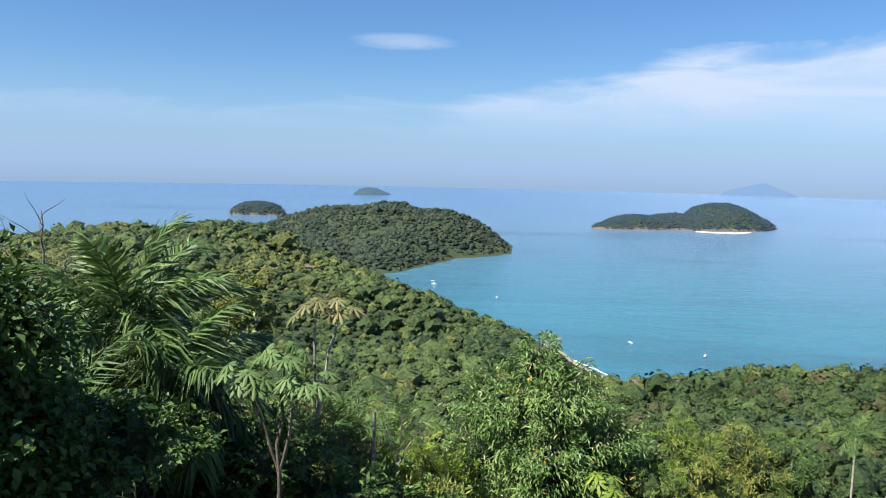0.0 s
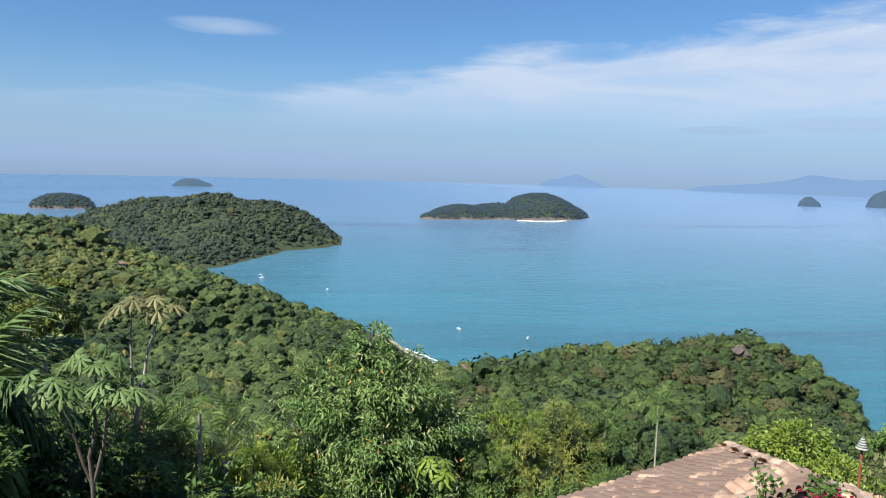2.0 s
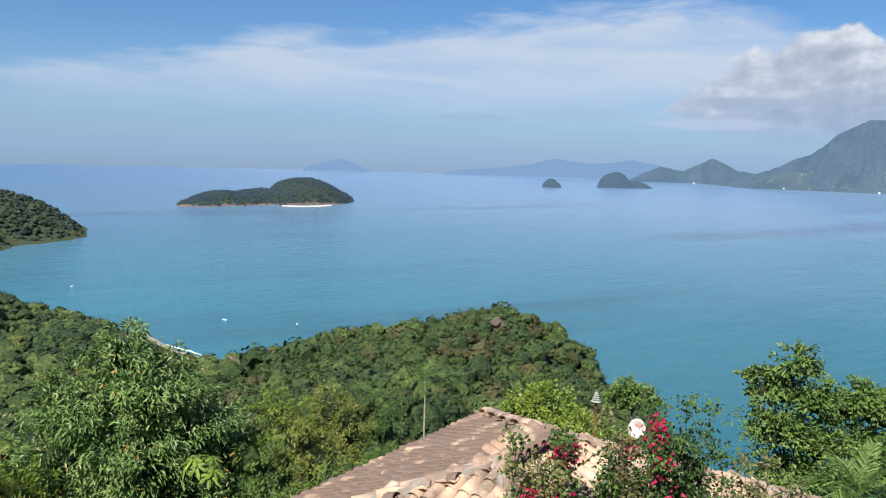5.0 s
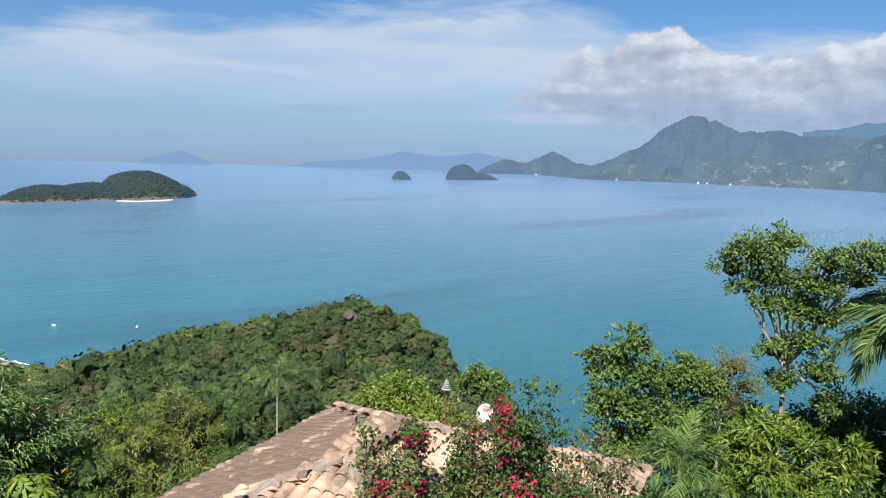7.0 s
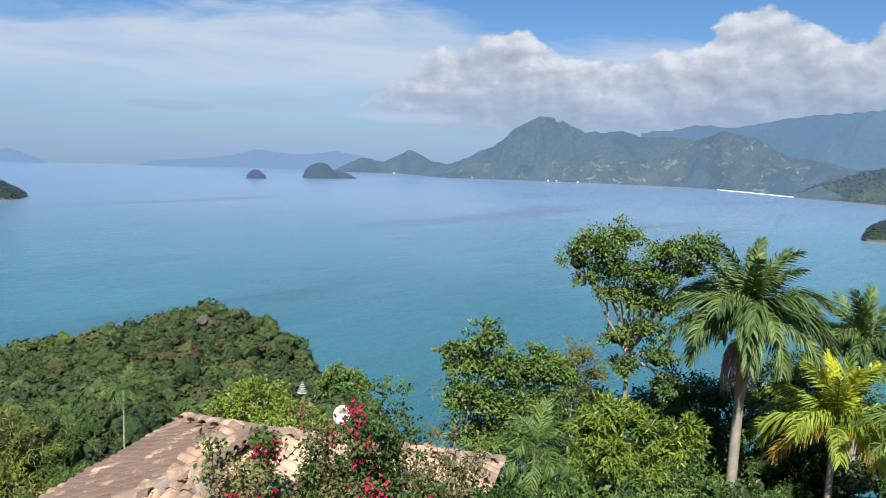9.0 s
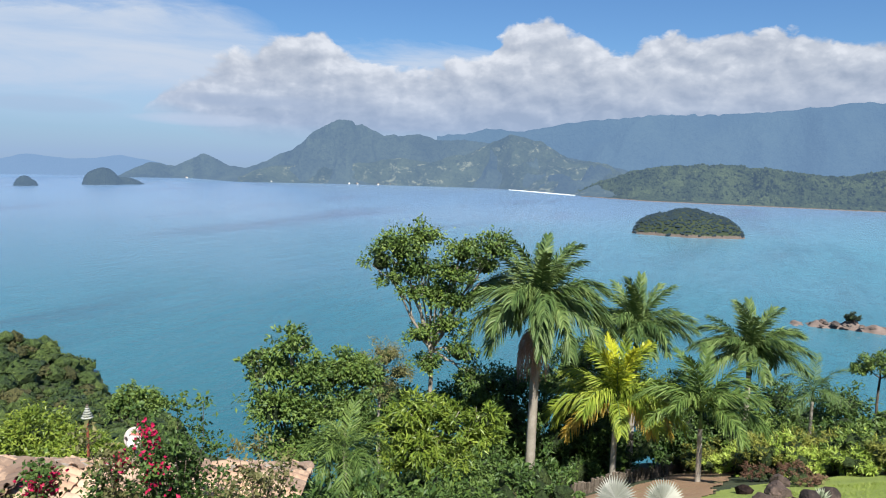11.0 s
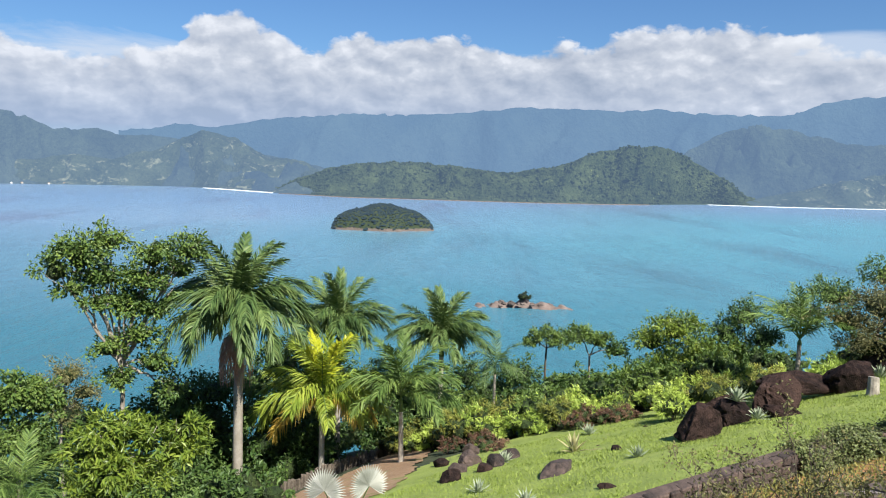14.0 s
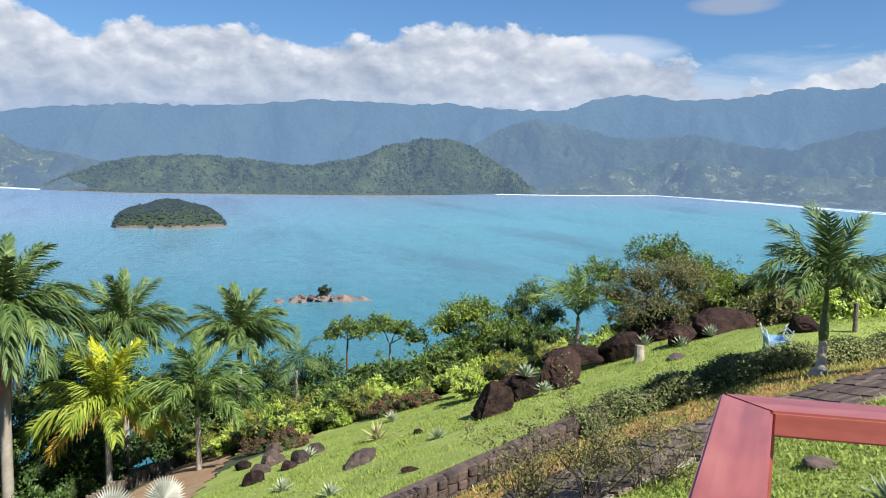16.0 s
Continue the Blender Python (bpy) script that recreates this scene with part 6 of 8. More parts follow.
def tiled_roof():
    h = 5.8
    eave = EYE + 0.03 - h - 0.2
    A = np.array([9.66, 13.60])             # far corner of the eaves
    e1, e2 = np.array([-0.927, -0.375]), np.array([0.375, -0.927])
    long, side, rise = 8.5, 7.0, 1.43
    ax, ay = A
    house = tagged(empty("house", ax, ay, eave), "small white house under a weathered clay tile hip roof", "house")
    corners = [np.zeros(2), e1 * long, e1 * long + e2 * side, e2 * side]
    tops = [(e1 + e2) * side / 2, e1 * (long - side / 2) + e2 * side / 2]  # the two ends of the ridge
    ridge_end = [tops[0], tops[1], tops[1], tops[0]]
    mid = (e1 * long + e2 * side) / 2
    slab = Build()
    pts = np.array([[*c, -0.03] for c in corners] + [[*c, rise - 0.03] for c in tops])
    pts2 = pts - [0, 0, 0.12]
    slab.add(np.concatenate([pts, pts2]), [[0, 1, 5, 4], [2, 3, 4, 5], [6, 10, 11, 7], [8, 11, 10, 9]])
    slab.add(np.concatenate([pts, pts2]), [[1, 2, 5], [3, 0, 4], [7, 11, 8], [9, 10, 6]])
    slab.add(np.concatenate([pts[:4], pts2[:4]]), [[0, 4, 5, 1], [1, 5, 6, 2], [2, 6, 7, 3], [3, 7, 4, 0]])
    part("roof_deck", slab, M_BARK, house)
    base = float(ground(ax - 3, ay - 4)) - 4.5 - eave
    for i in range(4):
        c0, c1 = corners[i] * 0.86 + mid * 0.14, corners[(i + 1) % 4] * 0.86 + mid * 0.14
        d = c1 - c0
        L = np.linalg.norm(d)
        ob = part("wall", plank(L, 0.2, -base - 0.1, 0.005), M_PLASTER, house)
        ob.matrix_basis = pose(c0[0], c0[1], -0.1, 0, 0, math.degrees(math.atan2(d[1], d[0])))
    pitch = math.degrees(math.atan2(rise, side / 2))
    cover = [Build().add(*barrel(0.098, 0.118, 0.45)).mesh("tile", [M_TILE], True), Build().add(*barrel(0.094, 0.122, 0.44)).mesh("tile", [M_TILE], True)]
    cover += [Build().add(*barrel(0.098, 0.118, 0.45)).mesh("tile", [M_TILE_OLD], True), Build().add(*barrel(0.094, 0.122, 0.44)).mesh("tile", [M_TILE_OLD], True)]
    chan_v, chan_f = barrel(0.115, 0.1, 0.45, flip=True)
    g = np.random.default_rng(12)
    rest, channels, singles = Build(), Build(), 0
    slope_len = math.hypot(rise, side / 2)
    for i in range(4):
        c0, c1 = corners[i], corners[(i + 1) % 4]
        width = long if i % 2 == 0 else side
        d = (c1 - c0) / width
        inward = np.array([-d[1], d[0]])
        if inward @ (mid - c0) < 0:
            inward = -inward
        ang = math.degrees(math.atan2(-inward[1], -inward[0])) + 90
        cols, rows = int(width / 0.215), int(slope_len / 0.34) + 1
        for r in range(rows):
            s = r * 0.34
            reach = s * math.cos(radians(pitch))
            for c in range(cols):
                u = (c + 0.5) * width / cols
                if u < reach + 0.02 or u > width - reach - 0.02:
                    continue
                q = c0 + d * u + inward * (reach + 0.36)
                z = (s + 0.38) * math.sin(radians(pitch)) + 0.035
                m = pose(q[0] + g.normal(0, 0.008), q[1] + g.normal(0, 0.008), z + g.uniform(0, 0.012), 0, 0, ang + g.normal(0, 1.2)) @ pose(0, 0, 0, pitch - 3.0 + g.normal(0, 0.8), 0, 0)
                near = i == 1 or (i == 0 and c > cols * 0.3)
                if near and singles < 300:
                    part("tile", cover[(r + c) % 2 + (2 if i == 0 else 0)], None, house).matrix_basis = m
                    singles += 1
                else:
                    v, f = barrel(0.096, 0.12, 0.45, 5)
                    mm = np.array(m)
                    rest.add(v @ mm[:3, :3].T + mm[:3, 3], f, int(i == 0))
                m2 = np.array(pose(q[0] + d[0] * 0.107, q[1] + d[1] * 0.107, z + 0.02, 0, 0, ang) @ pose(0, 0, 0, pitch - 3.0, 0, 0))
                channels.add(chan_v @ m2[:3, :3].T + m2[:3, 3], chan_f, int(i == 0))
    tagged(part("cover_tiles", rest, [M_TILE, M_TILE_OLD], house, smooth=True), kind="stuff")
    tagged(part("channel_tiles", channels, [M_TILE, M_TILE_OLD], house, smooth=True), kind="stuff")
    cap = Build().add(*barrel(0.105, 0.128, 0.46)).mesh("hip_tile", [M_TILE], True)
    for i in range(4):
        c = corners[i]
        d = ridge_end[i] - c
        L = math.hypot(np.linalg.norm(d), rise)
        hp = math.degrees(math.atan2(rise, np.linalg.norm(d)))
        ang = math.degrees(math.atan2(-d[1], -d[0])) + 90
        n = int(L / 0.37)
        bed = Build().add(*tube([(c[0], c[1], 0.02), (c[0] + d[0], c[1] + d[1], rise + 0.02)], [0.15, 0.15], 8))
        part("hip_mortar", bed, M_MORTAR, house)
        for k in range(n + 1):
            f = (k * 0.37 + 0.42) / L
            q = c + d * f
            part("hip_tile", cap, None, house).matrix_basis = pose(q[0], q[1], rise * f + 0.07, 0, 0, ang + g.normal(0, 2)) @ pose(0, 0, 0, hp - 3 + g.normal(0, 1), 0, 0)
    d = tops[1] - tops[0]
    L = float(np.linalg.norm(d))
    ang = math.degrees(math.atan2(-d[1], -d[0])) + 90
    part("ridge_mortar", Build().add(*tube([(*tops[0], rise + 0.02), (*tops[1], rise + 0.02)], [0.15, 0.15], 8)), M_MORTAR, house)
    for k in range(int(L / 0.37) + 1):
        q = tops[0] + d * min((k * 0.37 + 0.42) / L, 1.0)
        part("ridge_tile", cap, None, house).matrix_basis = pose(q[0], q[1], rise + 0.09, 0, 0, ang + g.normal(0, 2)) @ pose(0, 0, 0, -2, 0, 0)


tiled_roof()


def satellite_dish():
    x, y = bearing(47.1, 15.9)
    z = height_at(-20.9, 15.9)
    dish = tagged(empty("satellite_dish", x, y, z), "round white satellite dish on a pole behind the roof", "satellite dish")
    low = float(ground(x, y)) - z
    part("pole", Build().add(*tube([(0.13, 0.055, low), (0.13, 0.055, 0.33)], [0.03, 0.03], 8)), M_METAL, dish)
    n, r = 24, 0.215
    rings = [0.0, 0.35, 0.7, 1.0]
    a = np.linspace(0, 2 * np.pi, n, endpoint=False)
    v = [np.stack([np.cos(a) * r * q * 0.9, np.sin(a) * r * q, np.full(n, 0.09 * q * q - 0.09)], 1) for q in (0.02, 0.35, 0.7, 1.0)]
    v += [w - [0, 0, 0.012] for w in reversed(v)]
    b = Build().add(np.concatenate(v), grid_faces(8, n, True))
    aim = pose(0, 0, 0.38, 66, 0, 292)
    plate = part("reflector", b, M_DISH, dish, smooth=True)
    plate.matrix_basis = aim
    arm = part("feed_arm", Build().add(*tube([(0, -0.27, -0.02), (0, -0.2, 0.25), (0, -0.05, 0.36)], [0.007, 0.007, 0.007], 6)), M_METAL, dish)
    arm.matrix_basis = aim
    part("feed_horn", Build().add(*tube([(0, -0.07, 0.3), (0, -0.03, 0.4)], [0.02, 0.028], 10)), M_DISH, arm)
    b = Build()
    b.add([(-0.1, 0.05, 0.0), (0.09, 0.05, 0.0), (0.1, 0.1, 0.012), (-0.08, 0.1, 0.012)], [[0, 1, 2, 3]])
    part("marking", b, M_RED_MARK, plate, "faded red marking").matrix_basis = pose(0, 0, -0.066)


def garden_lantern():
    x, y = bearing(43.9, 18.5)
    top = height_at(-17.2, 18.5)
    g0 = float(ground(x, y))
    lamp = tagged(empty("garden_lantern", x, y, g0), "white tiered lantern on a rusty red pole", "lantern")
    h = top - g0
    part("pole", Build().add(*tube([(0, 0, -0.1), (0, 0, h - 0.25)], [0.035, 0.03], 8)), M_RUST, lamp)
    for k in range(6):
        r, z = 0.035 + 0.022 * k, h - 0.04 - 0.05 * k
        b = Build().add(*tube([(0, 0, z + 0.02), (0, 0, z + 0.012), (0, 0, z - 0.012), (0, 0, z - 0.014)], [r * 0.35, r * 0.7, r, r * 0.4], 14))
        part("tier", b, M_LANTERN, lamp, smooth=True)
    part("bulb_tube", Build().add(*tube([(0, 0, h - 0.36), (0, 0, h)], [0.035, 0.03], 8)), M_BARK, lamp)


M_METAL = rough_solid("grey_metal", (0.3, 0.3, 0.3), (0.5, 0.5, 0.48), 5, 0.5, 0.1)
M_LANTERN = rough_solid("weathered_white", (0.26, 0.27, 0.22), (0.5, 0.5, 0.44), 8, 0.7, 0.1)
M_DISH = rough_solid("cream_enamel", (0.4, 0.34, 0.31), (0.55, 0.49, 0.45), 4, 0.5, 0.1)
M_RUST = rough_solid("rusty_red_paint", (0.16, 0.04, 0.02), (0.34, 0.1, 0.05), 5, 0.8, 0.2)
M_RED_MARK = rough_solid("faded_red", (0.5, 0.12, 0.1), (0.6, 0.2, 0.16), 9, 0.7, 0.05)
satellite_dish()
garden_lantern()


def village_house(name, label, az, d, w, l, h, turn, roof_mat):
    x, y = bearing(az, d)
    z = max(float(ground(x, y)), 1.0)
    ob = tagged(empty(name, x, y, z, turn), label, "house")
    part("wall", plank(l, w, h + 1.5, 0.02), M_PLASTER, ob).matrix_basis = pose(-l / 2, 0, h)
    e = 0.7
    v = [(-l / 2 - e, -w / 2 - e, h - 0.1), (l / 2 + e, -w / 2 - e, h - 0.1), (l / 2 + e, w / 2 + e, h - 0.1), (-l / 2 - e, w / 2 + e, h - 0.1), (-l / 2 + w * 0.3, 0, h + w * 0.28), (l / 2 - w * 0.3, 0, h + w * 0.28)]
    part("roof", Build().add(v, [[0, 1, 5, 4], [2, 3, 4, 5]]).add(v, [[1, 2, 5], [3, 0, 4], ]).add(v[:4], [[3, 2, 1, 0]]), roof_mat, ob)
    for k in range(3):
        part("window", plank(0.9, 0.06, 1.1, 0.01), M_BARK, ob).matrix_basis = pose(-l / 3 + k * l / 3 - 0.45, -w / 2 - 0.01, h * 0.75)


for k, (az, d, w, l) in enumerate(((12.9, 446, 8, 11), (14.1, 444, 7, 10), (15.2, 446, 7, 11), (16.0, 452, 6, 9), (17.1, 454, 7, 11), (17.9, 460, 6, 9), (13.5, 430, 7, 10), (16.6, 436, 6, 9))):
    village_house("village_house", "small village house with a clay roof near the beach", az, d, w * 0.8, l * 0.8, 2.5, 37 * k, M_TILE_OLD if k % 3 else M_TILE)
village_house("hill_house", "lone house with a red roof on the wooded hill", -10.4, 728, 6, 10, 3.4, 20, M_TILE_OLD)
for k, (az, d, r) in enumerate(((35.5, 436, 3.4), (36.1, 434, 2.4), (35.0, 440, 2.2))):
    x, y = bearing(az, d)
    boulder("rock_outcrop", "bare reddish rock outcrop on top of the promontory", x, y, r * 1.3, r, r, M_SHORE_ROCK, 700 + k, 40 * k, z=float(ground(x, y)) + 1.2, group="rocks on the promontory")
for k, (az, off) in enumerate(((61.4, 14), (62.0, 22), (63.6, 12), (64.1, 26), (64.5, 14), (66.8, 20), (68.0, 12), (69.4, 24), (70.2, 14), (55.6, 12), (50.2, 10), (49.6, 14))):
    village_house("far_house", "pale house on the far shore of the bay", az, 4052 + off if az > 52 else 4550, 9, 12 + 6 * (k % 3), 5.5, 90 - az + 15 * (k % 2), M_TILE if k % 3 else M_WHITE)


def boat(name, label, az, d, length, turn, kind):
    x, y = bearing(az, d)
    ob = tagged(empty(name, x, y, 0.0, turn), label, "boat", "boats at anchor in the bay")
    n = 11
    u = np.linspace(-1, 1, n)
    half = length * 0.16 * (1 - np.clip(u, 0, 1) ** 2.2) * np.where(u < -0.9, 0.9, 1)
    deck = 0.55 + 0.35 * np.clip(u, 0, 1) ** 2
    rows = np.stack([np.stack([u * length / 2, -half, deck], 1), np.stack([u * length / 2 * 0.94, -half * 0.7, 0 * u - 0.2], 1), np.stack([u * length / 2 * 0.94, half * 0.7, 0 * u - 0.2], 1), np.stack([u * length / 2, half, deck], 1)], 1)
    part("hull", Build().add(rows.reshape(-1, 3), grid_faces(n, 4, True)), M_WHITE if kind != 2 else M_BLUE, ob)
    if kind:
        part("cabin", plank(length * 0.32, length * 0.2, 1.3, 0.08), M_WHITE, ob).matrix_basis = pose(-length * 0.2, 0, 1.9)
    return ob


for k, (az, d, ln, kd) in enumerate(((20.1, 553, 4.5, 1), (4.4, 746, 6, 2), (-0.5, 827, 6, 1), (-1.5, 772, 6.5, 1), (14.7, 577, 5.5, 0), (-0.6, 850, 4, 0))):
    boat("boat", "small white boat at anchor" if kd == 1 else "small low boat at anchor", az, d, ln, 40 + 61 * k, kd)

# ---------------------------------------------------------------- trees and shrubs round the lookout
def spot(az, d, lobes):
    """Crown lobes given as seen from the lookout (right, away, height above the sea, radius, half height), as a foot and offsets from it."""
    x, y = bearing(az, d)
    a = radians(az)
    z = float(ground(x, y)) - 0.1
    return x, y, [(r * math.cos(a) + f * math.sin(a), -r * math.sin(a) + f * math.cos(a), h - z, rad, hh) for r, f, h, rad, hh in lobes]


def seen_tree(name, label, category, az, d, lobes, *args, **kw):
    x, y, off = spot(az, d, lobes)
    return tree(name, label, category, x, y, off, *args, **kw)


# --- the slope below, ahead of the first view
seen_tree("tree", "dark tree smothered in climbing vines", "tree", -32.0, 11, [(0.0, 0, 127.6, 0.9, 1.0), (-0.3, 0.4, 126.6, 1.2, 1.1), (0.4, -0.2, 126.2, 0.75, 1.0), (0.2, 0.2, 125.4, 0.9, 0.9), (-0.6, 0, 127.9, 0.7, 0.8)],
          14000, 0.12, 0.62, M_LEAF_DARK, M_BARK, 0.14, seed=11, droop=0.6, spread=0.3)
palm("palm", "dark feather palm with drooping fronds and vines", *bearing(-23.0, 19), 126.0, 3.1, 34, (M_FROND_DARK, GREEN_STEM, M_BARK, GREEN_STEM), 0.14, 0.3, seed=4, hang=0.6, curl=95, rises=(78, -50), leaflet=0.34, pairs=52, wide=0.05)
palm("palm", "dark young palm beside a larger one", *bearing(-27.0, 17), 124.6, 2.4, 16, (M_FROND_DARK, GREEN_STEM, M_BARK, GREEN_STEM), 0.1, 0.2, seed=5, hang=0.6, curl=100, rises=(70, -40), leaflet=0.36)
palm("palm", "dark palm with long hanging fronds", *bearing(-20.3, 17.5), 125.0, 2.7, 22, (M_FROND_DARK, GREEN_STEM, M_BARK, GREEN_STEM), 0.12, 0.3, seed=6, hang=0.8, curl=105, rises=(70, -45), leaflet=0.34, pairs=56, wide=0.045)
shrub("shrub", "dark leafy shrub under the palm", *bearing(-22.5, 15.5), 1.6, 2.0, 5200, 0.15, 0.6, M_LEAF_DARK, 31, droop=0.4)
shrub("shrub", "dark leafy shrub under the palm", *bearing(-27.5, 12.0), 1.5, 2.3, 3600, 0.15, 0.6, M_LEAF_DARK, 32, droop=0.4)
shrub("shrub", "dark green shrub with large leaves", *bearing(-15.0, 17), 1.7, 2.2, 3600, 0.17, 0.5, M_LEAF_DARK, 33, droop=0.3)
shrub("shrub", "brownish green shrub beside the pole", *bearing(-9.5, 21.5), 1.6, 3.3, 3600, 0.13, 0.5, M_LEAF_OLIVE, 34)


def palmate(g, centre, heading, tilt, r, lobes, mat_index, build, split=0.25):
    """A hand-shaped leaf of long lobes round a stalk's end."""
    m = np.array(pose(*centre, 0, 0, heading) @ pose(0, 0, 0, 0, tilt, 0))
    for k in range(lobes):
        a = 2 * np.pi * (k + 0.5) / lobes
        L = r * (0.78 + 0.3 * math.cos(a)) * g.uniform(0.92, 1.08)
        u = np.array([0.12, 0.45, 0.78, 1.0])
        w = r * np.array([0.04, 0.1, 0.12, 0.015]) * (9 / lobes)
        z = -0.28 * L * u ** 2
        c = np.stack([np.cos(a) * L * u, np.sin(a) * L * u, z], 1)
        s = np.array([-math.sin(a), math.cos(a), 0])
        v = np.concatenate([c + s * w[:, None] - [0, 0, 0.25] * w[:, None], c, c - s * w[:, None] - [0, 0, 0.25] * w[:, None]])
        i = np.arange(3)[:, None]
        build.add(v @ m[:3, :3].T + m[:3, 3], np.concatenate([i + [0, 4, 5, 1], i + [4, 8, 9, 5]]), mat_index)


def hand_tree(name, label, az, d, heads, r, leaves, mat, bark, trunk, seed, lobes=10, category="tree"):
    """A slender tree with a few tufts of large hand-shaped leaves."""
    g = np.random.default_rng(seed)
    x, y, off = spot(az, d, heads)
    z = float(ground(x, y)) - 0.1
    ob = tagged(empty(name, x, y, z), label, category)
    fork = np.array([off[0][0] * 0.3, off[0][1] * 0.3, off[0][2] * 0.45])
    part("trunk", Build().add(*tube(bend((0, 0, -0.2), fork, 0, 0.02, 6, g), np.linspace(trunk, trunk * 0.8, 6), 8)), bark, ob, smooth=True)
    for h in off:
        end = np.array(h[:3])
        part("limb", Build().add(*tube(bend(fork, end, 0.1, 0.03, 6, g), np.linspace(trunk * 0.75, trunk * 0.4, 6), 7)), bark, ob, smooth=True)
        for k in range(leaves):
            a = k * 137.5 + g.uniform(-20, 20)
            e = radians(g.uniform(-15, 55))
            stalk = end + np.array([math.cos(radians(a)) * math.cos(e), math.sin(radians(a)) * math.cos(e), math.sin(e)]) * r * g.uniform(0.9, 1.4)
            b = Build().add(*tube(bend(end, stalk, 0.04, 0, 4), [0.012, 0.01, 0.008, 0.006], 4), 1)
            palmate(g, stalk, a, g.uniform(10, 50), r * g.uniform(0.8, 1.1), lobes, 0, b)
            part("leaf", b, [mat, GREEN_STEM], ob)


hand_tree("trumpet_tree", "slender tree with large pale hand-shaped leaves", -12.6, 13, [(0.15, 0, 126.65, 0, 0), (-0.5, 0.2, 126.3, 0, 0), (0.5, -0.2, 126.25, 0, 0)], 0.3, 13, M_LEAF_PALE, M_BARK, 0.045, 21)
hand_tree("trumpet_tree", "slender tree with brown and green hand-shaped leaves", -9.6, 21, [(0.0, 0, 125.9, 0, 0), (0.7, 0.2, 126.0, 0, 0)], 0.42, 9, M_LEAF_OLIVE, M_BARK_PALE, 0.06, 22)
hand_tree("papaya", "bright green papaya plant with lobed leaves", 13.2, 23.5, [(0, 0, 120.0, 0, 0)], 0.42, 16, M_LEAF_BRIGHT, GREEN_STEM, 0.07, 23, 8, "papaya")
seen_tree("tree", "sparse tree with yellow-green young leaves", "tree", -15.2, 46, [(0, 0, 121.6, 1.6, 1.5), (-1.2, 0, 119.8, 1.5, 1.3), (1.0, 0, 120.2, 1.2, 1.3), (0.3, 0, 122.6, 0.9, 0.8)], 1500, 0.3, 0.5, M_LEAF_YELLOW, M_BARK_PALE, 0.12, seed=13, shell=0.3)
seen_tree("bare_tree", "leafless grey tree with thin twigs", "tree", -28.3, 26, [(0, 0, 128.1, 1.5, 1.1), (-1.2, 0, 127.2, 1.3, 1.0), (1.2, 0, 127.3, 1.3, 1.0), (0.4, 0, 126.2, 1.4, 1.0), (2.2, 0, 126.3, 1.0, 0.9)], 160, 0.12, 0.5, M_LEAF_OLIVE, M_BARK, 0.09, seed=14)
for k, (az, d, z, f) in enumerate(((-7.9, 22, 121.9, 2.0), (-6.2, 24, 120.9, 1.8), (-10.2, 20, 122.0, 1.7), (-2.6, 26, 120.6, 1.7))):
    palm("palm", "low bushy feather palm with light green fronds", *bearing(az, d), z, f, 12, (M_FROND, GREEN_STEM, M_BARK, GREEN_STEM), 0.07, 0.2, seed=40 + k, hang=0.25, curl=75, rises=(80, 5), ringed=False, leaflet=0.3, group="low palms on the slope")
seen_tree("bare_shrub", "leafless shrub of pale bare branches", "shrub", -3.2, 22, [(-0.5, 0, 122.3, 0.7, 0.9), (0.2, 0, 122.5, 0.7, 0.9), (0.7, 0, 121.9, 0.6, 0.9), (0, 0, 121.3, 0.7, 0.9)], 60, 0.08, 0.4, M_LEAF_OLIVE, M_BARK_PALE, 0.05, seed=15)
palm("palm", "small palm with yellowing fronds", *bearing(-1.2, 24), 120.4, 1.1, 10, (M_FROND_LIME, GREEN_STEM, M_BARK, GREEN_STEM), 0.07, 0.2, seed=47, hang=0.5, curl=90, rises=(70, -10), ringed=False)

for k, (az, d, h, mt) in enumerate(((-9.2, 24.5, 3.4, M_LEAF), (-6.8, 27, 3.6, M_LEAF_YELLOW), (-4.4, 25, 3.0, M_LEAF_BRIGHT), (-1.6, 29, 3.8, M_LEAF), (-12.0, 25, 3.4, M_LEAF), (0.6, 25, 3.2, M_LEAF_BRIGHT))):
    shrub("shrub", "leafy light green shrub among the low palms", *bearing(az, d), 1.5, h, 3000, 0.16, 0.42, mt, 340 + k, droop=0.2)


def wooden_pole():
    x, y = bearing(-5.2, 20)
    z = float(ground(x, y))
    ob = part("pole", Build().add(*tube(bend((0, 0, -0.3), (0.06, 0, height_at(-18.6, 20) - z), 0, 0.01, 8), np.linspace(0.06, 0.045, 8), 8)), M_BARK_PALE, smooth=True)
    ob.matrix_world = pose(x, y, z)
    tagged(ob, "weathered grey wooden pole standing in the bushes", "pole")


wooden_pole()
seen_tree("mango_tree", "mango tree with drooping leaves, some orange", "tree", 8.3, 28, [(-0.3, 0, 122.5, 1.3, 1.4), (0.6, -0.6, 121.3, 1.9, 1.6), (-1.5, -0.4, 120.6, 1.9, 1.7), (1.9, -0.2, 119.9, 1.9, 1.7), (-2.6, 0.2, 118.6, 1.7, 1.8), (2.9, 0.3, 118.2, 1.5, 1.8), (0.2, -1.5, 119.2, 2.1, 2.0), (-0.8, -1.8, 117.4, 2.2, 1.8), (1.8, -1.6, 117.2, 2.0, 1.8)],
          23000, 0.215, 0.27, M_MANGO, M_BARK, 0.2, seed=16, droop=0.75, spread=0.16, hang=0.12, extra=((M_LEAF_ORANGE, 220, "orange_leaf_sprig"), (M_LEAF_CREAM, 420, "young_leaf_sprig")))
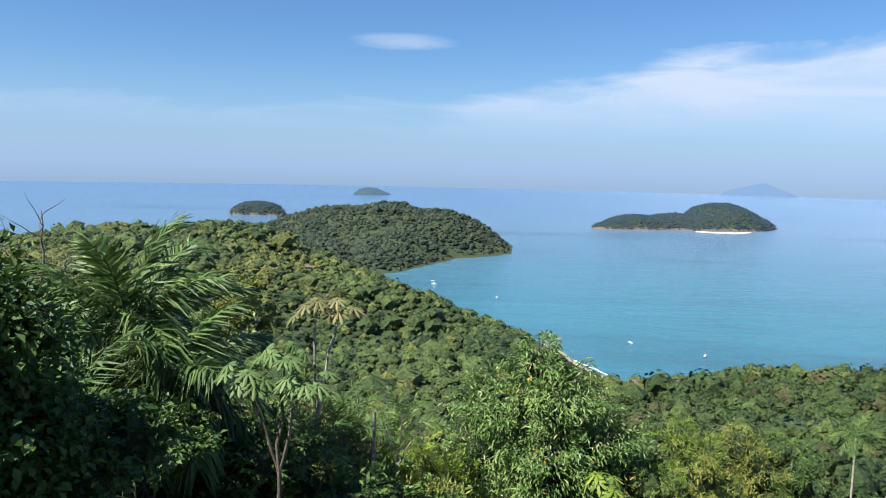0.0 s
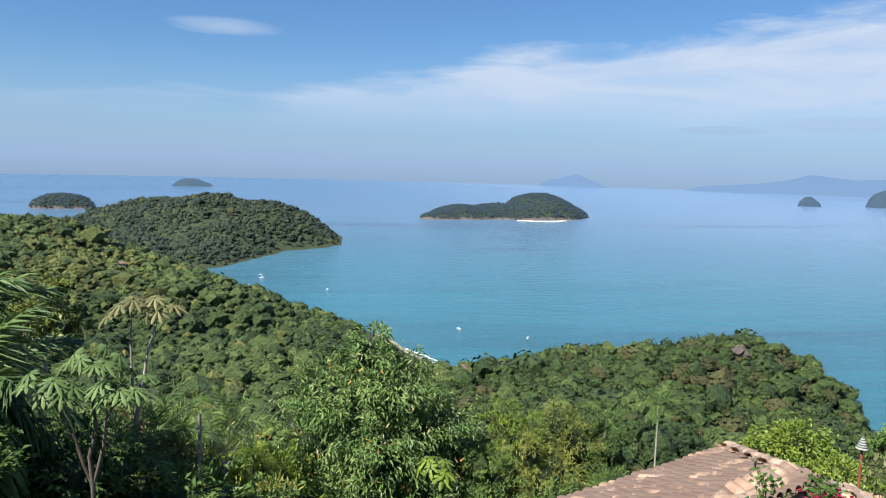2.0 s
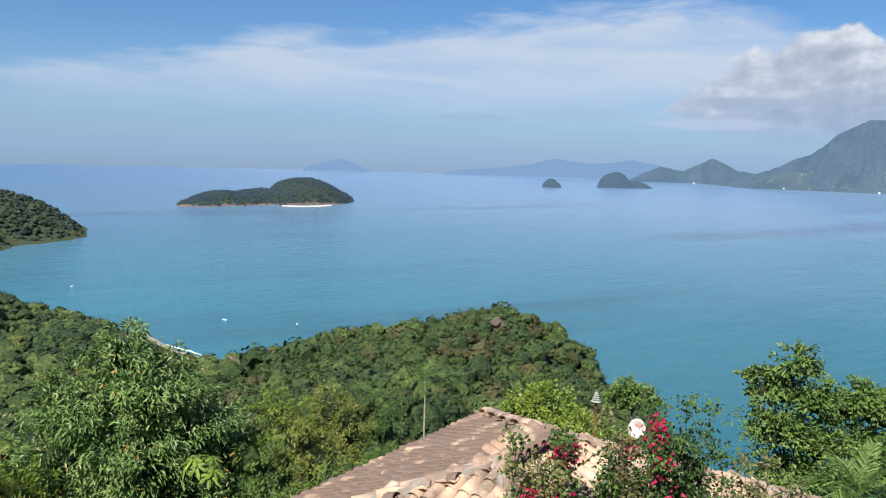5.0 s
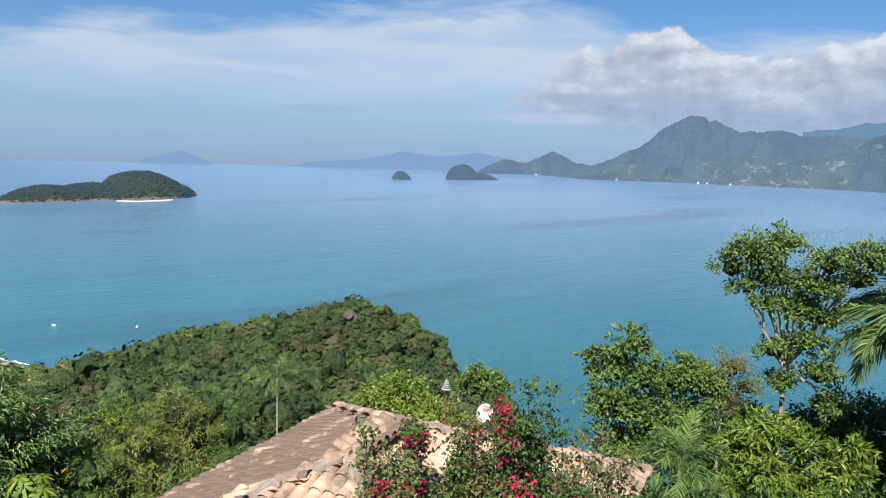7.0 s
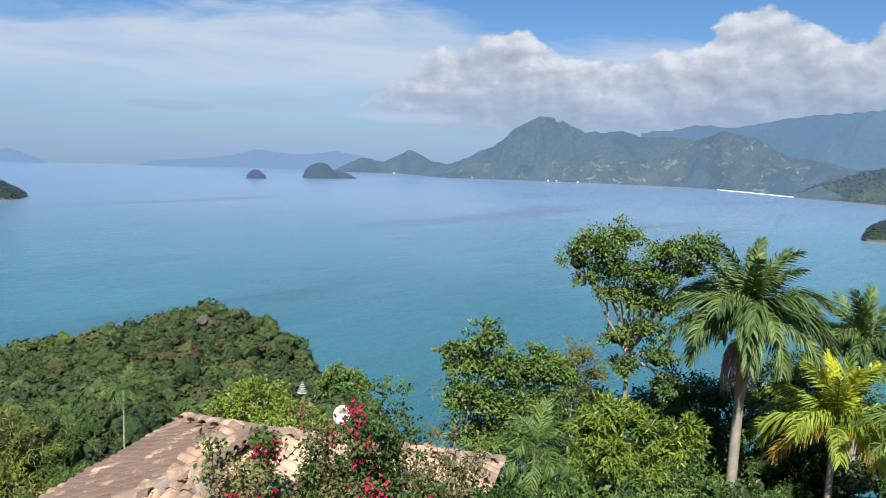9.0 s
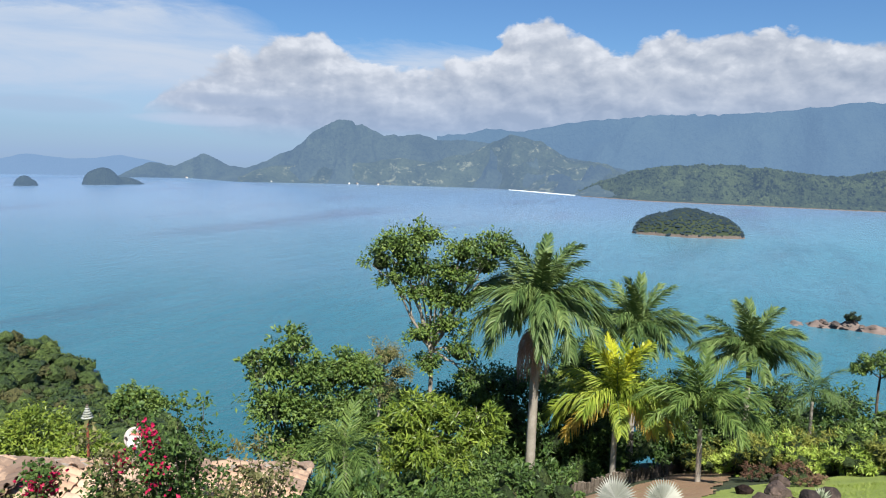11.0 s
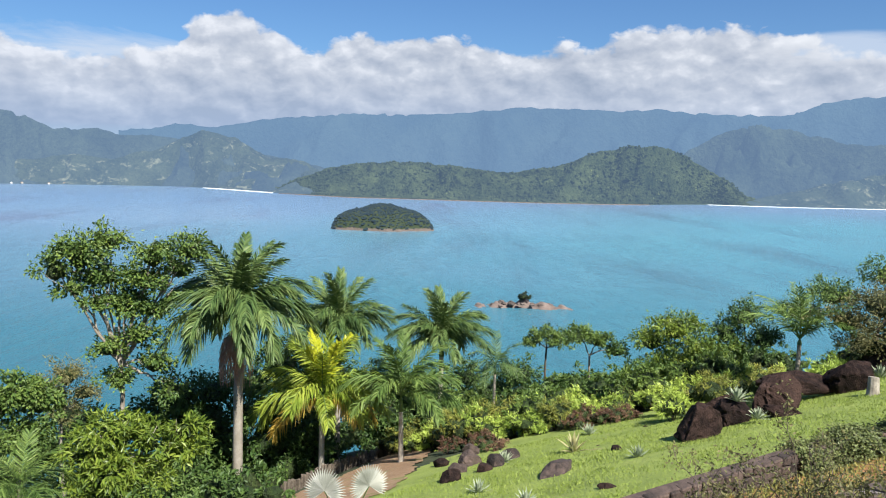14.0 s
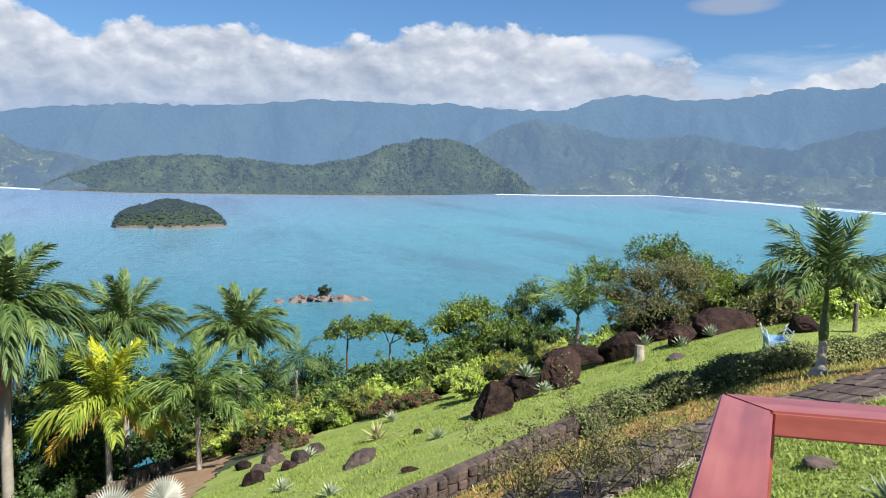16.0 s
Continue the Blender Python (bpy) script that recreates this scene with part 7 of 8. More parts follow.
for k, (az, d, ht, w, m) in enumerate(((18.6, 30, 120.1, 1.5, M_LEAF_BRIGHT), (20.6, 28, 119.6, 1.4, M_LEAF_YELLOW), (16.8, 27, 119.4, 1.4, M_LEAF), (22.8, 32, 119.6, 1.6, M_LEAF_YELLOW), (25.6, 33, 119.3, 1.6, M_LEAF), (19.4, 24, 118.4, 1.5, M_LEAF), (23.2, 26, 118.6, 1.5, M_LEAF), (26.9, 29, 118.2, 1.5, M_LEAF))):
    seen_tree("bamboo", "dense clump of leafy green bamboo" if m is M_LEAF else "yellow-green clump of leafy bamboo", "bamboo", az, d, [(0, 0, ht - 0.8, w * 0.6, 1.1), (-w * 0.5, 0, ht - 2.0, w * 0.75, 1.6), (w * 0.5, 0, ht - 1.9, w * 0.75, 1.6), (0, -w * 0.5, ht - 3.2, w, 1.6)],
              4200, 0.17, 0.2, m, GREEN_STEM, 0.05, seed=60 + k, droop=0.5, group="bamboo clumps below the roof")
seen_tree("tree", "round bushy tree with shining bright leaves", "tree", 39.7, 38, [(0, 0, 117.0, 1.7, 1.2), (-1.4, 0, 116.2, 1.3, 1.0), (1.3, 0.4, 116.0, 1.4, 1.0), (0, -1, 115.6, 1.6, 1.1)], 6500, 0.2, 0.4, M_LEAF_BRIGHT, M_BARK, 0.14, seed=17)
seen_tree("tree", "low bright green bushy tree behind the roof", "tree", 42.6, 36, [(0, 0, 116.7, 1.4, 0.9), (-1.6, 0, 116.2, 1.3, 0.9), (1.5, 0, 116.0, 1.3, 0.9)], 5000, 0.17, 0.4, M_LEAF_BRIGHT, M_BARK, 0.12, seed=18)
seen_tree("tree", "dark round tree beyond the roof", "tree", 46.4, 62, [(0, 0, 110.8, 1.5, 1.3), (1.0, 0, 110.0, 1.3, 1.2), (-1, 0, 109.8, 1.3, 1.2)], 3500, 0.25, 0.5, M_LEAF, M_BARK, 0.14, seed=19)
for k, (az, d, z, f) in enumerate(((30.2, 68, 109.0, 2.4), (26.4, 74, 105.2, 1.6))):
    palm("palm", "slim coconut palm among the trees" if k == 0 else "thin pale palm on the slope", *bearing(az, d), z, f, 13, (M_FROND, GREEN_STEM, M_BARK_PALE, GREEN_STEM), 0.1, 0.2, seed=50 + k, hang=0.4, curl=85, rises=(75, -20), ringed=False, pairs=30)


def bougainvillea():
    """Bougainvillea sprawling up in front of the roof."""
    g = np.random.default_rng(77)
    for k, (az, d, z, w) in enumerate(((39.6, 9.6, 126.2, 0.4), (41.6, 9.8, 126.2, 0.4), (44.0, 9.9, 126.0, 0.4), (47.6, 10.2, 126.4, 0.45), (49.6, 10.4, 126.6, 0.4), (52.4, 10.4, 126.1, 0.4), (55.4, 10.5, 125.8, 0.35), (59.0, 10.8, 125.1, 0.45), (48.0, 9.6, 125.7, 0.6), (53.6, 9.8, 125.5, 0.6), (57.0, 10.0, 125.4, 0.5), (44.0, 9.4, 125.5, 0.5))):
        x, y = bearing(az, d)
        z0 = float(ground(x, y))
        ob = tagged(empty("bougainvillea", x, y, z0), "sprawling thorny bougainvillea with clusters of crimson bracts", "shrub", "bougainvilleas by the roof")
        tips = []
        for q in range(10):
            end = np.array([g.normal(0, w), g.normal(0, w * 0.6), (z - z0) * g.uniform(0.72, 1.04)])
            path = bend((g.normal(0, 0.15), g.normal(0, 0.15), -0.1), end, 0.15, 0.05, 9, g)
            part("stem", Build().add(*tube(path, np.linspace(0.016, 0.004, 9), 5)), M_BARK, ob, smooth=True)
            tips.append(path)
        pts = np.concatenate([p[3:] for p in tips])
        n = 4600
        c = pts[g.integers(0, len(pts), n)] + g.normal(0, 0.09, (n, 3))
        L = g.uniform(0.045, 0.1, n)
        part("leaves", Build().add(*leaf_quads(c, unit(g.normal(size=(n, 3)) - [0, 0, 0.3]), unit(g.normal(size=(n, 3)) + [0, 0, 1]), L, L * 0.6)), M_LEAF_DARK if k % 3 else M_LEAF_OLIVE, ob)
        ends = np.array([p[-1] for p in tips] + [p[-3] for p in tips])
        ends = ends[g.permutation(len(ends))[:2 + k % 2]]
        for e in ends:
            n = 80
            c = e + g.normal(0, 1, (n, 3)) * [0.075, 0.075, 0.1]
            L = g.uniform(0.045, 0.08, n)
            tagged(part("blossom", Build().add(*leaf_quads(c, unit(g.normal(size=(n, 3))), unit(g.normal(size=(n, 3))), L, L * 0.8)), M_PETAL, ob), "crimson papery bracts", kind="stuff")


bougainvillea()

# --- the edge of the garden above the sea
seen_tree("tree", "dense small tree with glossy leaves and pale trunks", "tree", 57.9, 32, [(-0.1, 0, 122.0, 0.9, 0.8), (-1.0, 0, 120.9, 1.1, 0.9), (0.4, 0, 120.7, 1.1, 1.0), (-0.6, -0.5, 119.4, 1.4, 1.1), (0.8, 0, 119.0, 1.1, 1.1), (-0.2, -0.4, 117.6, 1.5, 1.2), (-2.0, 0, 121.4, 0.4, 0.35), (-1.5, 0, 121.6, 0.5, 0.35)], 9500, 0.16, 0.5, M_LEAF, M_BARK_PALE, 0.11, seed=71)
seen_tree("tree", "low spreading tree with bright leaf tips", "tree", 61.9, 35, [(0.0, 0, 120.3, 1.1, 0.75), (-0.8, 0, 119.6, 1.0, 0.9), (0.8, 0, 119.7, 1.0, 0.9), (-0.2, -0.5, 118.3, 1.5, 1.0)], 7000, 0.17, 0.45, M_LEAF, M_BARK_PALE, 0.1, seed=72)
seen_tree("tree", "thin tree with grey twigs and fine leaves", "tree", 64.5, 38, [(0.3, 0, 120.0, 1.0, 0.75), (-0.4, 0, 119.2, 0.9, 0.75), (1.0, 0, 119.1, 0.9, 0.75), (0.2, 0, 118.2, 1.0, 0.8)], 4200, 0.12, 0.35, M_LEAF_OLIVE, M_BARK_PALE, 0.09, seed=73, shell=0.2)
seen_tree("tree", "tall slender tree with open leafy crown", "tree", 68.4, 40, [(-1.8, 0, 125.3, 1.45, 1.2), (-0.4, 0.3, 126.0, 1.0, 0.75), (-2.8, 0, 124.6, 0.95, 0.95), (-2.0, 0.3, 123.7, 1.0, 0.75), (-1.0, 0, 123.0, 0.95, 0.75), (-0.7, 0.4, 124.2, 1.2, 0.95), (1.6, -0.3, 125.2, 1.1, 1.1), (1.2, 0, 124.0, 1.2, 0.95), (3.2, 0, 125.5, 1.05, 0.85), (2.8, 0.3, 124.4, 0.8, 0.8), (0.3, 0, 122.8, 1.2, 0.8), (1.5, 0, 122.5, 1.1, 0.8), (-0.5, 0, 120.6, 1.0, 0.8), (0.8, -0.3, 121.3, 1.0, 0.8), (1.5, 0, 119.7, 1.0, 0.9), (-0.2, 0, 119.0, 0.9, 0.8), (2.3, 0, 118.2, 0.85, 0.9)],
          14500, 0.17, 0.55, M_LEAF, M_BARK_PALE, 0.15, seed=74, shell=0.3, spread=0.3, fork_at=0.62, extra=((M_LEAF_BRIGHT, 1100, "young_leaves"),))
seen_tree("mango_tree", "round mango tree with bright yellow-green leaves", "tree", 69.2, 30, [(-0.7, 0, 119.8, 1.15, 0.75), (-1.6, 0, 119.0, 1.0, 0.75), (0.5, 0, 119.3, 1.1, 0.75), (-0.9, -0.6, 118.5, 1.4, 0.85), (2.0, 0, 119.5, 0.8, 0.65), (1.9, 0, 118.7, 0.9, 0.65), (0.1, -0.3, 117.8, 1.3, 0.75), (-1.3, 0, 117.7, 0.9, 0.65)], 8500, 0.24, 0.27, M_LEAF_BRIGHT, M_BARK_PALE, 0.13, seed=75, droop=0.5, spread=0.2)
palm("palm", "bushy feather palm with soft green fronds", *bearing(62.2, 26), 119.7, 1.9, 13, (M_FROND, GREEN_STEM, M_BARK_PALE, GREEN_STEM), 0.06, 0.2, seed=61, hang=0.25, curl=95, rises=(80, -10), ringed=False, leaflet=0.34, pairs=56)
PALM_MATS = (M_FROND_DARK, GREEN_STEM, M_PALM_TRUNK, GREEN_STEM)
row = "tall palms along the garden edge"
palm("royal_palm", "tall royal palm with a pale ringed trunk and brown skirt", *bearing(76.47, 40.5), height_at(-10.9, 40.5), 4.7, 34, PALM_MATS, 0.3, 1.5, lean=(0.05, -0.1), seed=81, hang=0.85, curl=108, dead=260, group=row, rises=(89, 14), leaflet=0.19, pairs=110, wide=0.034)
palm("royal_palm", "royal palm with arching green fronds", *bearing(84.0, 47), height_at(-12.2, 47), 4.0, 28, PALM_MATS, 0.2, 1.2, seed=82, hang=0.75, curl=92, group=row, rises=(89, 18), leaflet=0.21, pairs=90, wide=0.034)
palm("royal_palm", "palm with yellow young fronds and one golden old leaf", *bearing(82.84, 42.5), height_at(-17.2, 42.5), 4.3, 24, (M_FROND_LIME, GREEN_STEM, M_PALM_TRUNK, GREEN_STEM), 0.19, 0.9, seed=83, hang=0.65, curl=95, group=row, rises=(86, 6), leaflet=0.22, pairs=80, spear=M_FROND_YELLOW, old=(M_FROND_GOLD, 0.16, "golden yellow dying frond"), wide=0.036)
palm("royal_palm", "royal palm with a dense green crown", *bearing(92.0, 50), height_at(-13.1, 50), 4.0, 28, PALM_MATS, 0.2, 1.1, seed=84, hang=0.8, curl=92, group=row, rises=(89, 18), leaflet=0.21, pairs=90, wide=0.034)
palm("royal_palm", "young royal palm with few long fronds", *bearing(89.1, 39), height_at(-17.2, 39), 3.7, 17, (M_FROND, GREEN_STEM, M_PALM_TRUNK, GREEN_STEM), 0.15, 0.9, lean=(0.1, 0.05), seed=85, hang=0.65, curl=92, group=row, rises=(88, 18), leaflet=0.22, pairs=74, wide=0.034)
palm("royal_palm", "small dark palm among the shrubs", *bearing(96.2, 52), height_at(-14.7, 52), 2.7, 12, PALM_MATS, 0.12, 0.7, seed=86, hang=0.5, curl=95, group=row, rises=(75, -10), leaflet=0.28)
palm("royal_palm", "young royal palm with a swollen trunk base on bare soil", 15.0, -14.95, 127.2, 2.35, 16, PALM_MATS, 0.13, 1.3, seed=87, hang=0.5, curl=92, bulge=1.3, rises=(88, 24), leaflet=0.26, pairs=84, wide=0.03)
palm("coconut_palm", "young coconut palm with upright pale fronds", *bearing(117.9, 44), height_at(-10.9, 44), 3.2, 13, (M_FROND, GREEN_STEM, M_BARK_PALE, GREEN_STEM), 0.14, 0.3, seed=88, hang=0.35, curl=62, rises=(88, 46), leaflet=0.22, ringed=False)


def fan_palm():
    x, y = bearing(85.3, 19.5)
    g = np.random.default_rng(8)
    z = float(ground(x, y))
    ob = tagged(empty("fan_palm", x, y, z), "silver fan palm with stiff round leaves", "palm")
    for az, el, r, face in ((83.6, -23.0, 0.62, -20), (87.1, -22.7, 0.6, 25), (85.2, -25.5, 0.6, 0), (81.6, -25.6, 0.6, -40)):
        cx, cy = bearing(az, 19.5)
        c = np.array([cx - x, cy - y, height_at(el, 19.5) - z - 0.3])
        b = Build().add(*tube(bend((0, 0, 0), c, 0.1, 0, 5), np.linspace(0.025, 0.014, 5), 5), 1)
        n = 34
        m = np.array(pose(*c, 0, 0, -85 + face) @ pose(0, 0, 0, 78, 0, 0))
        for k in range(n):
            a = radians(-35 + 250 * k / (n - 1))
            L = r * g.uniform(0.94, 1.05)
            d, s = np.array([math.cos(a), math.sin(a), 0]), np.array([-math.sin(a), math.cos(a), 0])
            w = L * 0.062
            v = np.array([[0, 0, 0], d * L * 0.6 + s * w + [0, 0, 0.02], d * L * 0.62 + [0, 0, -0.015], d * L * 0.6 - s * w + [0, 0, 0.02], d * L + [0, 0, -0.05 * L]])
            b.add(v @ m[:3, :3].T + m[:3, 3], [[0, 2, 1], [0, 3, 2], [1, 2, 4], [2, 3, 4]])
        part("fan_leaf", b, [M_SILVER, GREEN_STEM], ob)


fan_palm()
seen_tree("tree", "small umbrella-shaped tree with a slim dark trunk", "tree", 100.1, 55, [(0, 0, 118.0, 1.1, 0.7), (-0.9, 0, 117.4, 0.8, 0.6), (0.9, 0, 117.5, 0.9, 0.6)], 2600, 0.18, 0.45, M_LEAF, M_BARK, 0.09, seed=91)
seen_tree("tree", "two-stemmed tree with white bark and flat crown", "tree", 103.4, 50, [(-0.8, 0, 119.2, 1.2, 0.7), (0.6, 0, 118.9, 1.0, 0.7), (1.7, 0, 118.3, 0.9, 0.6)], 3400, 0.17, 0.45, M_LEAF, M_BARK_PALE, 0.09, seed=92)
seen_tree("tree", "thick green bush-like tree above the sea", "tree", 109.6, 50, [(0, 0, 120.2, 1.7, 1.2), (-1.5, 0, 119.2, 1.5, 1.2), (1.5, 0, 119.0, 1.5, 1.2), (0, -0.8, 117.8, 2.0, 1.3)], 8000, 0.19, 0.4, M_LEAF_BRIGHT, M_BARK, 0.12, seed=93)
seen_tree("tree", "dense dark green tree at the garden edge", "tree", 114.3, 52, [(0, 0, 121.0, 1.3, 1.2), (-1.2, 0, 119.8, 1.3, 1.2), (1.2, 0, 119.6, 1.3, 1.2), (0, -0.6, 118.4, 1.6, 1.2)], 6500, 0.17, 0.4, M_LEAF, M_BARK, 0.12, seed=94)
seen_tree("tree", "broad spreading tree over the rocks, leaves browning", "tree", 124.0, 44, [(-1.0, 0, 123.7, 1.7, 1.1), (1.2, 0, 123.8, 1.7, 1.1), (-2.6, 0, 122.7, 1.5, 1.1), (2.8, 0, 122.7, 1.5, 1.1), (0, -1.2, 122.5, 2.0, 1.2), (0.5, 1.2, 124.2, 1.5, 0.9), (-1.5, -0.6, 121.6, 1.6, 1.0), (1.8, -0.6, 121.6, 1.6, 1.0)], 15000, 0.13, 0.42, M_LEAF_OLIVE, M_BARK, 0.16, seed=95)
seen_tree("tree", "bright leafy tree rising behind a browner one", "tree", 122.5, 50, [(-2.5, 0, 123.1, 1.6, 1.1), (0.3, 0, 124.6, 1.5, 1.1), (1.8, 0, 124.5, 1.4, 1.0), (3.2, 0, 123.7, 1.5, 1.2), (5.0, 0, 123.3, 1.2, 1.1), (-4.2, 0, 122.0, 1.3, 1.0), (1.6, 0, 125.4, 0.7, 0.5)], 11000, 0.15, 0.42, M_LEAF, M_BARK, 0.14, seed=96)
for k, (az, d, z, r, m) in enumerate(((129.6, 43, 124.0, 1.2, M_LEAF_BRIGHT), (131.8, 40, 123.9, 1.1, M_LEAF_OLIVE), (133.6, 42, 124.2, 1.2, M_LEAF), (135.9, 38, 124.3, 1.2, M_LEAF_LIME), (137.8, 42, 125.0, 1.3, M_LEAF), (140.5, 40, 125.2, 1.5, M_LEAF), (127.6, 46, 123.4, 1.2, M_LEAF_BRIGHT))):
    seen_tree("tree", "leafy small tree along the garden edge", "tree", az, d, [(0, 0, z, r, 0.9), (-r * 0.7, 0, z - 0.8, r, 0.9), (r * 0.7, 0, z - 0.8, r, 0.9), (0, -0.5, z - 1.6, r * 1.1, 1.0)], 3800, 0.17, 0.42, m, M_BARK, 0.1, seed=100 + k, group="small trees at the garden edge")
for k, (az, d, z, r) in enumerate(((79.6, 50, 117.6, 2.2), (82.6, 54, 116.0, 2.4), (86.8, 54, 115.2, 2.2), (75.0, 46, 117.0, 2.0), (72.4, 44, 117.6, 1.8), (90.3, 57, 114.0, 2.2), (94.0, 58, 114.4, 2.0), (65.5, 44, 116.4, 1.9), (60.5, 42, 114.6, 2.0), (98.0, 60, 114.2, 2.0), (70.5, 38, 114.6, 1.8), (73.0, 40, 114.4, 1.9), (75.2, 44, 114.8, 2.0), (78.0, 44, 114.2, 2.0), (80.6, 46, 114.2, 2.0), (66.8, 36, 114.6, 1.7), (63.2, 34, 115.0, 1.6), (59.4, 34, 114.0, 1.7), (87.6, 48, 114.6, 1.8))):
    seen_tree("tree", "dark shady tree behind the palms", "tree", az, d, [(0, 0, z - 0.8, r, 1.4), (-r * 0.8, 0, z - 2.2, r, 1.6), (r * 0.8, 0, z - 2.4, r, 1.6), (0, -0.6, z - 4.2, r * 1.2, 1.8)], 5200, 0.22, 0.45, M_LEAF_DARK, M_BARK, 0.14, seed=120 + k, group="dark trees behind the palms")


def low_growth():
    """Shrubs of a few kinds, copied over the wild slope and the lawn's edge."""
    g = np.random.default_rng(33)
    def kind(label, r, h, n, length, ratio, mat, seed, droop):
        return shrub("shrub", label, 0, 0, r, h, n, length, ratio, mat, seed, droop=droop, group="shrubs on the slope")
    kinds = [kind("leafy green shrub on the slope", 1.5, 2.4, 850, 0.21, 0.42, M_LEAF, 201, 0.2), kind("dark green shrub on the slope", 1.5, 2.2, 850, 0.2, 0.45, M_LEAF_DARK, 202, 0.3),
             kind("bright fern-like shrub at the lawn's edge", 1.2, 1.6, 1300, 0.24, 0.22, M_LEAF_LIME, 203, 0.4), kind("yellow-green shrub with narrow leaves", 1.3, 2.2, 1200, 0.24, 0.22, M_LEAF_YELLOW, 204, 0.4),
             kind("dull olive shrub on the slope", 1.3, 1.8, 850, 0.17, 0.42, M_LEAF_OLIVE, 205, 0.2), kind("reddish dry shrub beside the lawn", 1.1, 1.1, 900, 0.17, 0.3, M_LEAF_RED, 206, 0.3)]
    used = set()
    def put(k, x, y, s, sink=0.1):
        m = pose(x, y, float(ground(x, y)) - sink, 0, 0, g.uniform(0, 360)) @ Matrix.Diagonal((s, s, s * g.uniform(0.85, 1.15), 1))
        if k in used:
            ob = copy_thing(kinds[k], m)
            ob.matrix_world = m
        else:
            used.add(k)
            kinds[k].matrix_world = m
    edge = [(44.5, 1.0), (42.8, -1.5), (40.5, -4.2), (39.5, -7.0), (40.3, -9.8), (41.0, -12.2), (40.0, -14.8), (40.6, -17.5), (41, -20.5)]
    for x, y, a in zip(*along(edge, 1.15)):
        put(int(g.choice([2, 2, 2, 3])), x + g.normal(0, 0.4) + 0.9, y + g.normal(0, 0.4), g.uniform(0.8, 1.15))
        put(int(g.choice([2, 2, 3, 0])), x + 3.0 + g.normal(0, 0.6), y + g.normal(0, 0.5), g.uniform(1.0, 1.4))
        if g.random() < 0.6:
            put(0 if g.random() < 0.6 else 1, x + 6.5 + g.normal(0, 1), y + g.normal(0, 1), g.uniform(1.1, 1.5))
    for x, y in ((33.6, -12.2), (34.6, -14.2), (33.8, -16.2), (35.2, -17.6), (34.2, -19.6), (36.2, -21.0), (36.8, -13.0), (37.2, -15.6), (37.0, -18.6), (38.0, -21.6), (34.6, -26.4), (32.6, -27.6), (30.0, -28.8)):
        put(int(g.choice([2, 2, 3])), x, y, g.uniform(0.75, 1.0))
    for x, y in ((38.9, -3.6), (38.4, -8.8), (38.9, -9.8), (36.3, -3.9), (38.6, -11.5), (39.2, -2.2), (38.2, -10.8)):
        put(5, x, y, g.uniform(0.6, 0.9))
    for _ in range(150):                                  # slope ahead, below the lookout
        az, d = g.uniform(-34, 57), g.uniform(17, 56)
        if d < 24 and az > 6 or (12 < az < 48 and d < 30):
            continue
        x, y = bearing(az, d)
        put(int(g.choice([0, 0, 1, 3, 4], p=[0.3, 0.2, 0.2, 0.15, 0.15])), x, y, g.uniform(0.8, 1.3) * (0.8 if d < 26 else 1.0))
    for _ in range(60):                                   # below the roof and bougainvillea
        az, d = g.uniform(56, 78), g.uniform(15, 38)
        if d < 24 and az > 66:
            continue
        x, y = bearing(az, d)
        put(int(g.choice([0, 1, 1, 4])), x, y, g.uniform(0.8, 1.25))
    for _ in range(46):
        az, d = g.uniform(72, 104), g.uniform(46, 62)
        x, y = bearing(az, d)
        put(int(g.choice([1, 1, 0])), x, y, g.uniform(1.1, 1.6))
    for _ in range(40):
        az, d = g.uniform(104, 142), g.uniform(46, 60)
        x, y = bearing(az, d)
        put(int(g.choice([1, 0, 0])), x, y, g.uniform(1.0, 1.4))


low_growth()


